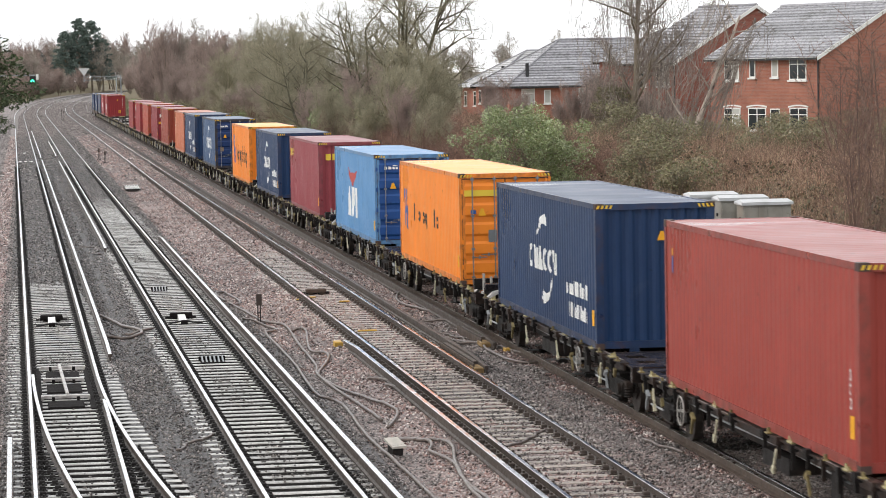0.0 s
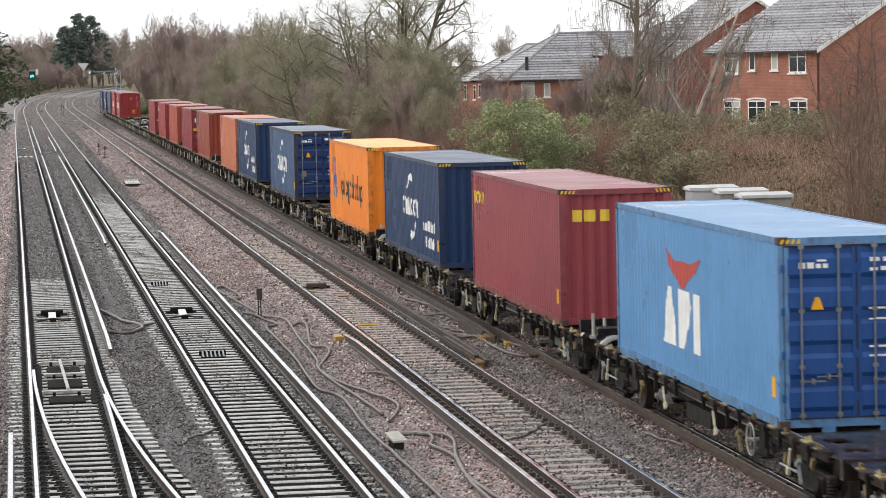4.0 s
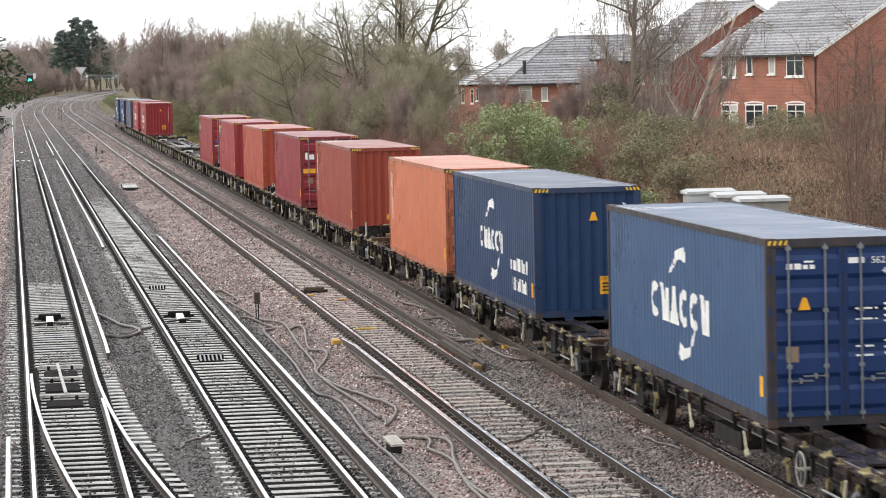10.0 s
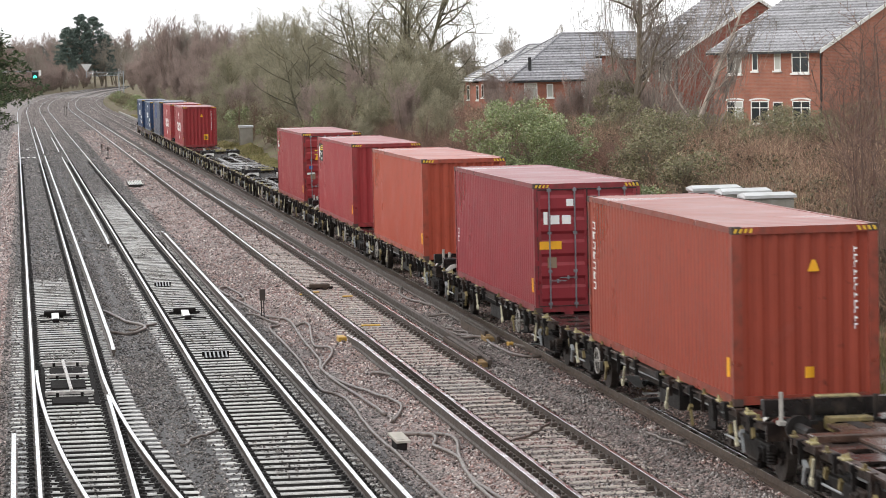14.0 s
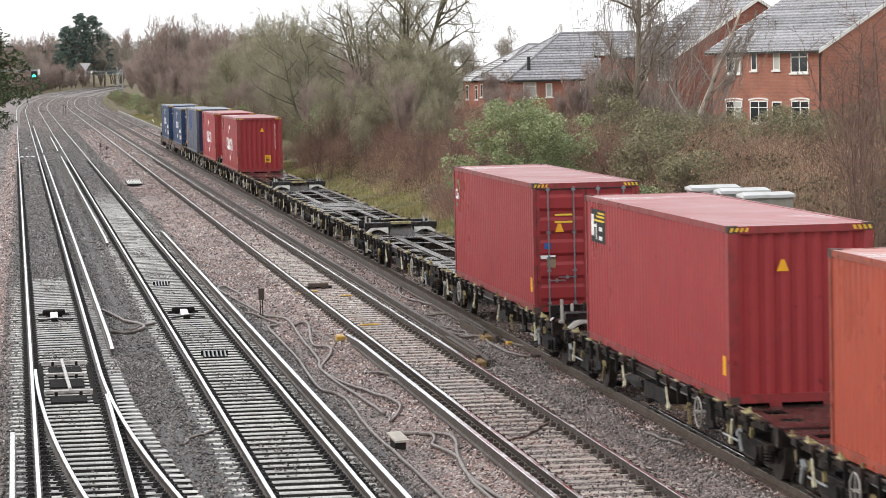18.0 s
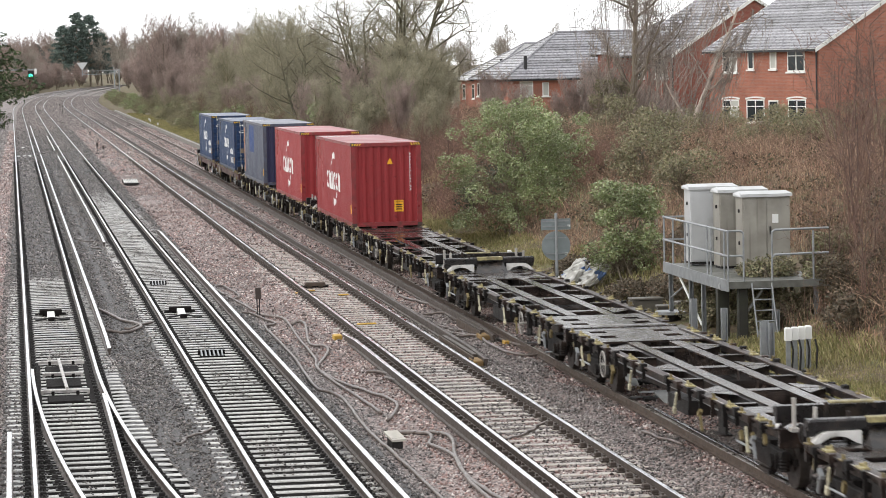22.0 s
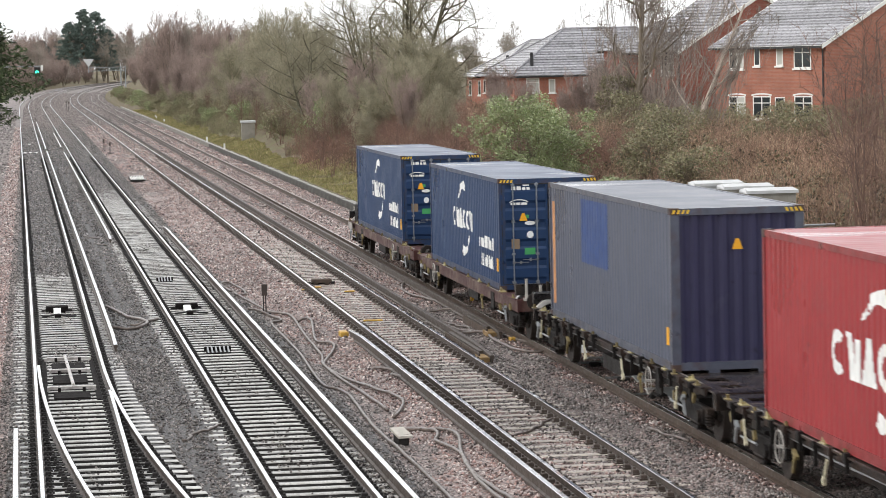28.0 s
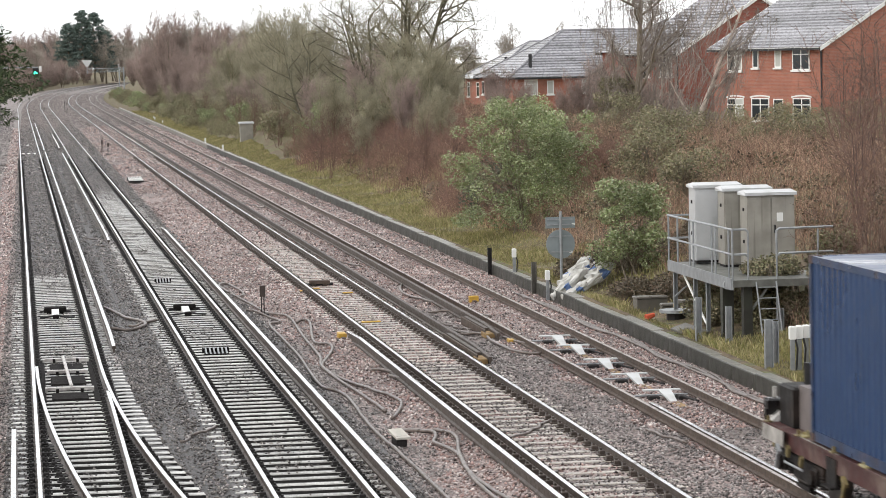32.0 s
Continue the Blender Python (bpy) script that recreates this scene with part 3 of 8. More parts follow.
def door_leaf():
    """One door: a sheet with raised horizontal bands, in a frame."""
    d = Mesh().box(-0.56, 0.56, -0.02, 0.03, 0, 2.58)
    for i in range(5):
        z = 0.1 + i * 0.5
        d.add([(-0.5, -0.02, z), (0.5, -0.02, z), (0.5, -0.062, z + 0.07), (-0.5, -0.062, z + 0.07), (-0.5, -0.062, z + 0.3), (0.5, -0.062, z + 0.3), (0.5, -0.02, z + 0.37), (-0.5, -0.02, z + 0.37)], [(0, 1, 2, 3), (3, 2, 5, 4), (4, 5, 6, 7), (0, 3, 4, 7), (1, 6, 5, 2)])
    d.box(-0.56, -0.5, -0.05, -0.02, 0, 2.58).box(0.5, 0.56, -0.05, -0.02, 0, 2.58)
    for i in range(4):
        for s in (-0.575, 0.575):
            d.box(s - 0.03, s + 0.03, -0.06, -0.02, 0.25 + 0.65 * i, 0.37 + 0.65 * i)
    return d


def lock_rod():
    r = Mesh().cyl((0, -0.085, -0.06), (0, -0.085, 2.64), 0.017, 8)
    for z in (0.02, 0.75, 1.6, 2.55):
        r.box(-0.042, 0.042, -0.105, -0.045, z, z + 0.055)
    return r


def lock_handle():
    return Mesh().box(-0.02, 0.36, -0.11, -0.098, 0, 0.022).box(0.15, 0.19, -0.12, -0.05, -0.03, 0.05).box(-0.03, 0.03, -0.11, -0.075, -0.02, 0.04)


ROD = material("lock_rod_steel", rgb("84898f"), 0.4, 0.6, grain=8, amount=0.2, bump=0.1, dirt=rgb("6a5546"), dirt_amount=0.3)
GREYISH = plain("plate_grey", rgb("6f7478"), 0.4)
CASTING = material("corner_casting_rust", rgb("4c3a34"), 0.6, grain=8, amount=0.35, bump=0.2)
HAZARD_Y = plain("hazard_yellow", rgb("e2b93a"), 0.5)
SIGN_Y = material("sign_yellow", rgb("e8a820"), 0.45, grain=5, amount=0.08, bump=0.0)
INK = plain("ink_black", rgb("201e1c"), 0.6)
PALE = material("pale_lettering", rgb("e9eae8"), 0.5, grain=3, amount=0.1, bump=0.0)


PAINT_HEX = {}


def paint(name, hexa, fade=0.3, dirt="4a3f38", rough=0.42, streaks=0.3):
    PAINT_HEX[name] = hexa
    rust = tuple(c * 0.45 for c in rgb(hexa)[:3]) + (1,)
    mat = material(name, rgb(hexa), rough, grain=0.9, amount=0.07, bump=0.06, bump_scale=5, spots=[(rust, 5.0, 0.67 - 0.05 * fade), (tuple(min(1, c * 1.25 + 0.02) for c in rgb(hexa)[:3]) + (1,), 2.2, 0.64)],
                    dirt=tuple(c * 0.7 for c in rgb(hexa)[:3]) + (1,), dirt_scale=2.2, dirt_amount=fade * 0.8, streaks=streaks + 0.1, wet=0.2)
    mat.node_tree.nodes["Principled BSDF"].inputs["Specular IOR Level"].default_value = 0.3
    return mat


def wet_roof(mat):
    """The same paint under a film of rain."""
    k = mat.name + "_wet"
    if k not in bpy.data.materials:
        m = mat.copy()
        m.name = k
        b = m.node_tree.nodes["Principled BSDF"]
        b.inputs["Coat Weight"].default_value, b.inputs["Coat Roughness"].default_value = 0.42, 0.25
    return bpy.data.materials[k]


def worn(mat):
    """The same paint on posts and rails, scuffed to rust."""
    k = mat.name + "_frame"
    if k not in bpy.data.materials:
        hexa = PAINT_HEX[mat.name]
        m = material(k, tuple(0.85 * c for c in rgb(hexa)[:3]) + (1,), 0.34, grain=3, amount=0.25, bump=0.2, dirt=rgb("4a342c"), dirt_scale=3.5, dirt_amount=0.4)
        m.node_tree.nodes["Principled BSDF"].inputs["Specular IOR Level"].default_value = 0.5
    return bpy.data.materials[k]


def container(name_label, mat, doors=False, H=2.896, side=(), end=(), roof=None, tri=True, panel=True, frame_mat=None, caution=False, door_mat=None, codes=(), end_mat=None, tri_x=0.14):
    """A forty foot box; the end towards the eye is y-. side: (part, label, material, rectangles)."""
    fm = frame_mat or worn(mat)
    c = thing("shipping_container", name_label, "shipping container", group="containers of the freight train")
    part("side_wall", shared("side_wall %g" % H, lambda: wall_mesh("side", H), mat), None, c)
    other = part("side_wall", shared("side_wall %g" % H, lambda: wall_mesh("side", H), mat), None, c)
    other.rotation_euler[2] = math.pi
    part("roof", shared("roof %g" % H, lambda: wall_mesh("roof", H), wet_roof(roof or mat)), None, c, "wet corrugated roof sheet")
    back = part("end_wall", shared("end_wall %g" % H, lambda: wall_mesh("end", H), mat), None, c)
    back.rotation_euler[2] = math.pi
    part("floor_pan", shared("floor_pan", lambda: Mesh().box(-1.16, 1.16, -6.0, 6.0, 0.1, 0.16), mat), None, c)
    for sx in (-1, 1):
        for sy in (-1, 1):
            p = part("corner_post", shared("corner_post %g" % H, lambda: Mesh().box(-0.08, 0.0, -0.11, 0.0, 0.11, H - 0.11).box(-0.16, -0.08, -0.07, 0.0, 0.11, H - 0.11), fm), None, c)
            p.location, p.scale = (sx * 1.213 if sx > 0 else -1.213, sy * 6.085, 0), (sx, sy, 1)
            for z in (0.0, H - 0.118):
                q = part("corner_casting", shared("corner_casting", lambda: Mesh().box(-0.162, 0, -0.178, 0, 0, 0.118), CASTING), None, c, "rust-dark corner casting")
                q.location, q.scale = (sx * 1.219, sy * 6.096, z), (sx, sy, 1)
        t = part("top_rail", shared("top_rail", lambda: Mesh().box(-0.06, 0, -5.92, 5.92, -0.1, 0), fm), None, c)
        t.location, t.scale = (sx * 1.212, 0, H - 0.006), (sx, 1, 1)
        t = part("bottom_rail", shared("bottom_rail", lambda: Mesh().box(-0.05, 0, -5.92, 5.92, 0, 0.15), fm), None, c)
        t.location, t.scale = (sx * 1.21, 0, 0.012), (sx, 1, 1)
    for sy in (-1, 1):
        t = part("header", shared("header", lambda: Mesh().box(-1.06, 1.06, -0.1, 0, -0.12, 0), fm), None, c)
        t.location, t.scale = (0, sy * 6.08, H - 0.008), (1, sy, 1)
        t = part("sill", shared("sill", lambda: Mesh().box(-1.06, 1.06, -0.1, 0, 0, 0.14).box(-0.55, -0.35, -0.07, -0.01, -0.09, 0).box(0.35, 0.55, -0.07, -0.01, -0.09, 0), fm), None, c)
        t.location, t.scale = (0, sy * 6.075, 0.012 if sy > 0 else 0.012), (1, sy, 1)
    for sx in (-1, 1):
        m = Mesh()
        for i in range(4):
            m.add([(sx * 1.19 - sx * 0.085 * i, -6.102, H - 0.1), (sx * 1.19 - sx * (0.085 * i + 0.045), -6.102, H - 0.1),
                   (sx * 1.19 - sx * (0.085 * i + 0.075), -6.102, H - 0.03), (sx * 1.19 - sx * (0.085 * i + 0.03), -6.102, H - 0.03)], [(0, 1, 2, 3)])
        part("hazard_marking", m, HAZARD_Y, c, "yellow and black height stripes")
    if doors:
        for sx in (-1, 1):
            d = part("door", shared("door", door_leaf, door_mat or mat), None, c)
            d.location, d.scale = (sx * 0.57, -6.03, 0.15), (1, 1, (H - 0.28) / 2.6)
            g = part("gasket", shared("gasket", lambda: Mesh().box(-0.572, -0.556, -0.056, -0.02, 0.0, 2.6).box(0.556, 0.572, -0.056, -0.02, 0.0, 2.6).box(-0.556, 0.556, -0.056, -0.02, -0.012, 0.004).box(-0.556, 0.556, -0.056, -0.02, 2.578, 2.6), INK), None, d, "black rubber gasket")
            for k in (-0.3, 0.28):
                r = part("lock_rod", shared("lock_rod", lock_rod, ROD), None, d, "galvanised lock rod")
                r.location = (k, 0, 0)
                h = part("lock_handle", shared("lock_handle", lock_handle, ROD), None, d)
                h.location = (k, 0, 0.55 if k < 0 else 0.62)
                h.scale = (1 if k < 0 else -1, 1, 1)
    else:
        part("end_wall", shared("end_wall %g" % H, lambda: wall_mesh("end", H), end_mat or mat), None, c)
    if tri:
        x = -0.62 if doors else tri_x
        t = triangle_on_end(x, H * 0.74 if not doors else H * 0.62, 0.2)
        if doors:
            for i, v in enumerate(t.v):
                t.v[i] = (v[0], -6.1, v[2])
        part("warning_triangle", t, SIGN_Y, c, "yellow warning triangle")
    for text, x, z, size in codes:
        word(text, size, pose(x, -6.102, z, 90, 0, 0), PALE, c)
    if panel:
        part("side_panel_sign", patch_on("side", [(11.66, 11.84, 0.44, 0.76)]), SIGN_Y, c, "small yellow data sign")
    if caution:
        part("caution_sign", patch_on("end", [(1.48, 1.8, 0.5, 0.9)] if caution != "small" else [(1.2, 1.36, 0.42, 0.6)], 0.012), SIGN_Y, c, "yellow caution sign")
        if caution != "small":
            word("CAUTION", 0.066, pose(0.421, -6.062, 0.845, 90, 0, 0), INK, c)
            part("small_print", patch_on("end", [(1.53, 1.75, 0.72 - 0.075 * i, 0.755 - 0.075 * i) for i in range(3)], 0.02), INK, c)["kind"] = "stuff"
    for wall, entries in (("side", side), ("end", end)):
        for nm, lb, mt, rects in entries:
            for piece in (rects if isinstance(rects[0], list) else [rects]):
                m = patch_on(wall, piece, (0.006 if wall == "side" else 0.012) + (0.006 if nm == "emblem_mark" else 0.0))
                if doors and wall == "end":
                    m.v = [(x, -6.099 - (0.004 if nm == "emblem_mark" else 0.0), z) for x, y, z in m.v]
                o = part(nm, m.weld(), mt, c, lb)
                if "marks" in nm or nm == "slogan":
                    o["kind"] = "stuff"
    return c


def cut_shape(poly, step=0.06):
    """A closed outline of (along, height) cut into narrow upright strips, for patch_on."""
    lo, hi = min(p[0] for p in poly), max(p[0] for p in poly)
    n = max(2, round((hi - lo) / step))
    out = []
    for i in range(n):
        a0, a1 = lo + (hi - lo) * i / n, lo + (hi - lo) * (i + 1) / n
        a = (a0 + a1) / 2
        zs = sorted(p[1] + (q[1] - p[1]) * (a - p[0]) / (q[0] - p[0]) for p, q in zip(poly, poly[1:] + poly[:1]) if (p[0] <= a) != (q[0] <= a))
        out += [(a0, a1, z0, z1) for z0, z1 in zip(zs[::2], zs[1::2])]
    return out


def arc(cx, cz, rx, rz, t0, t1, thick, n=14):
    """Outline of a thick open ring between two angles (degrees)."""
    ang = [radians(t0 + (t1 - t0) * i / n) for i in range(n + 1)]
    return [(cx + rx * math.cos(t), cz + rz * math.sin(t)) for t in ang] + [(cx + (rx - thick) * math.cos(t), cz + (rz - thick) * math.sin(t)) for t in reversed(ang)]


def swooshes(a=0.0, size=1.0):
    """The two curved marks above and below a line of letters, each a broad blot with a thin tail."""
    up = [[(5.25, 2.2), (5.35, 2.42), (5.75, 2.5), (6.25, 2.56), (6.3, 2.26), (5.85, 2.3), (5.6, 2.28), (5.4, 2.14)], [(4.85, 1.98), (4.95, 2.1), (5.2, 2.2), (5.3, 2.12), (5.05, 2.02)]]
    dn = [[(5.6, 0.46), (5.75, 0.72), (6.1, 0.62), (6.5, 0.66), (6.75, 0.72), (6.6, 0.5), (6.2, 0.42), (5.9, 0.36)], [(6.7, 0.74), (6.85, 0.9), (7.1, 1.1), (7.15, 0.98), (6.98, 0.82), (6.85, 0.7)]]
    return [[r for poly in group for r in cut_shape([(6.0 + (x - 6.0) * size + a, 1.45 + (z - 1.45) * (0.3 + 0.7 * size)) for x, z in poly])] for group in (up, dn)]


def emblem_row(a0, a1, z0, z1, kinds):
    """A row of bold abstract forms: o an open ring, v a slanting and an upright bar, w a wedge, i an upright bar, p a flag."""
    out, w, h = [], (a1 - a0) / len(kinds), z1 - z0
    for i, k in enumerate(kinds):
        p, q = a0 + (i + 0.04) * w, a0 + (i + 0.94) * w
        d, c, t = q - p, a0 + (i + 0.5) * w, 0.3 * w
        if k == "o":
            shapes = [arc(c, (z0 + z1) / 2, d / 2, h / 2, 50, 310, min(t, h * 0.26))]
        elif k == "v":
            shapes = [[(p, z1), (p + t * 1.2, z1), (p + t * 2.1, z0), (p + t * 0.9, z0)], [(q - t * 1.1, z1 - h * 0.1), (q, z1 - h * 0.1), (q, z0), (q - t * 1.1, z0)]]
        elif k == "w":
            shapes = [[(p, z0), (c - t * 0.5, z1), (c + t * 0.5, z1), (q, z0)]]
        elif k == "i":
            shapes = [[(p, z0), (p, z1), (p + t * 1.4, z1), (p + t * 1.4, z0)]]
        else:
            shapes = [[(p, z0), (p, z1), (q - d * 0.15, z1), (q, z1 - h * 0.25), (q - d * 0.15, z1 - h * 0.5), (p + t * 1.3, z0)]]
        out += [cut_shape(g, 0.05) for g in shapes]
    return out


def thin_strokes(a0, a1, z0, z1, n, seed=1, gaps=0.0):
    """A line of thin upright strokes and small bows of unequal height; gaps: the share that has peeled off."""
    rng = random.Random(seed)
    out, w, h = [], (a1 - a0) / n, z1 - z0
    for i in range(n):
        p = a0 + i * w
        if rng.random() < gaps:
            continue
        if i % 3 == 0:
            drop = rng.choice((0.0, 0.0, -0.3)) * h
            out.append(cut_shape([(p, z0 + drop), (p, z1 + drop), (p + w * 0.32, z1 + drop), (p + w * 0.32, z0 + drop)], 0.05))
        else:
            out.append(cut_shape(arc(p + w * 0.42, z0 + h * 0.33, w * 0.46, h * 0.33, 30 if i % 2 else -150, 330 if i % 2 else 150, w * 0.26), 0.045))
            if i % 4 == 1:
                out.append([(p + w * 0.62, p + w * 0.9, z0 - h * 0.25, z0 + h * 0.6)])
    return out


def small_lines(a0, a1, zs, h, seed=1, gap=0.05):
    """Lines of small writing as plain bars of unequal words."""
    rng = random.Random(seed)
    out = []
    for z in zs:
        a = a0
        while a < a1 - 0.04:
            w = min(rng.uniform(0.07, 0.16), a1 - a)
            drop = rng.choice((0, 0, 0.25)) * h
            out.append((a, a + w, z, z + h - drop))
            a += w + gap
    return out


def ribbon_mark(a, z0, z1, w):
    """Two wavy upright ribbons with a slanting tie between them."""
    h = z1 - z0
    left = [(a, z1), (a + 0.34 * w, z1), (a + 0.24 * w, z0 + 0.72 * h), (a + 0.4 * w, z0 + 0.5 * h), (a + 0.3 * w, z0 + 0.25 * h), (a + 0.36 * w, z0), (a + 0.08 * w, z0), (a + 0.02 * w, z0 + 0.3 * h), (a + 0.12 * w, z0 + 0.55 * h), (a - 0.04 * w, z0 + 0.8 * h)]
    right = [(a + 0.5 * w, z1 - 0.02 * h), (a + 0.8 * w, z1), (a + 0.72 * w, z0 + 0.62 * h), (a + w, z0 + 0.45 * h), (a + 0.82 * w, z0 + 0.3 * h), (a + 0.9 * w, z0 - 0.04 * h), (a + 0.62 * w, z0), (a + 0.56 * w, z0 + 0.35 * h), (a + 0.46 * w, z0 + 0.6 * h)]
    tie = [(a + 0.2 * w, z0 + 0.42 * h), (a + 0.6 * w, z0 + 0.62 * h), (a + 0.6 * w, z0 + 0.48 * h), (a + 0.2 * w, z0 + 0.28 * h)]
    return [cut_shape(p) for p in (left, right, tie)]


BLUE_SIDE = [("logo", "white block emblem", PALE, swooshes(0.3, 0.86) + emblem_row(4.35, 7.85, 1.18, 1.7, "ovwoov")),
             ("slogan", "white two-line slogan", PALE, [small_lines(8.9, 11.3, (0.9,), 0.3, 5, 0.07), small_lines(9.1, 11.2, (0.44,), 0.3, 6, 0.07)])]
CMA_SIDE = [("logo", "white block emblem", PALE, swooshes(0.35, 0.86) + emblem_row(3.8, 8.4, 1.06, 1.72, "ovwoov"))]
END_NUMBER = [("code_marks", "column of white code marks", PALE, [(2.03, 2.045, 2.44 - 0.125 * i, 2.53 - 0.125 * i) for i in range(11)] + [(2.045, 2.09, 2.5 - 0.125 * i + 0.02 * (i % 3 - 1), 2.53 - 0.125 * i + 0.02 * (i % 3 - 1)) for i in range(11)])]
DOOR_MARKS = [("code_marks", "white code marks on the door", PALE,
               small_lines(1.42, 2.2, (2.5, 2.36), 0.065, 2) + small_lines(1.4, 1.75, (1.78, 1.62, 1.2, 1.06), 0.03, 4, 0.04) + small_lines(1.85, 2.2, (1.84, 1.76, 1.66, 1.58, 1.28, 1.18, 1.08), 0.035, 6, 0.025)),
              ("emblem", "white emblem on the door", PALE, small_lines(0.32, 0.78, (2.42,), 0.09, 7, 0.03) + [(0.6, 0.75, 2.52, 2.55)]),
              ("data_plate", "weathered data plate", plain("data_plate", rgb("8a7660"), 0.5), [(0.3, 0.5, 1.0, 1.24)])]
PAINT = dict(
    # lit copy of the orange for roofs: sky light put into the paint
    lit_orange=paint("paint_sun_faded_orange", "f6bb58", 0.15),
    maroon=paint("paint_maroon", "9b433a", 0.2), blue=paint("paint_blue", "20395d", 0.15), orange=paint("paint_orange", "f08a2e", 0.1, streaks=0.15),
    sky=paint("paint_light_blue", "5f92c2", 0.3), dark_maroon=paint("paint_dark_maroon", "93434a", 0.2), old_blue=paint("paint_old_blue", "3d587c", 0.6, streaks=0.6),
    salmon=paint("paint_faded_orange", "c67453", 0.8), brown=paint("paint_red_brown", "944232", 0.25), wine=paint("paint_wine", "8a2f36", 0.2),
    red=paint("paint_red", "993639", 0.2), rust=paint("paint_rust_red", "a84c39", 0.25), slate=paint("paint_slate_blue", "555a69", 0.3),
    deep_red=paint("paint_deep_red", "913134", 0.2))
ROYAL = material("paint_royal_patch", rgb("2c56a0"), 0.45, grain=2, amount=0.15, bump=0.05)
OCHRE = material("ochre_strip", rgb("c98f5e"), 0.5, grain=4, amount=0.2, bump=0.05)
SIGNAL_RED = plain("emblem_red", rgb("b5473f"), 0.5)
LEMON = plain("emblem_yellow", rgb("e3c23c"), 0.5)
GREENISH = plain("sticker_green", rgb("3f9a5a"), 0.5)
REAR_LABELS = [("sticker", "white oval label", PALE, cut_shape(arc(0.76, 1.62, 0.13, 0.05, 0, 360, 0.049), 0.02)), ("sticker", "white round label", PALE, cut_shape(arc(0.76, 1.34, 0.08, 0.09, 0, 360, 0.079), 0.02)),
               ("sticker", "small green label", GREENISH, [(0.62, 0.74, 1.74, 1.82)]), ("emblem", "white curved emblem", PALE, cut_shape(arc(0.5, 2.1, 0.24, 0.1, 20, 170, 0.025), 0.03) + small_lines(0.3, 0.72, (2.06,), 0.06, 9, 0.02))]
v_letters = lambda a, n, z=2.35, w=0.16: [[(a, a + w, z - 0.2 * i - 0.035, z - 0.2 * i), (a if i % 2 else a + w * 0.7, a + w * 0.3 if i % 2 else a + w, z - 0.2 * i - 0.15, z - 0.2 * i - 0.035), (a, a + w * 0.8, z - 0.2 * i - 0.15, z - 0.2 * i - 0.12)] for i in range(n)]
P = PAINT
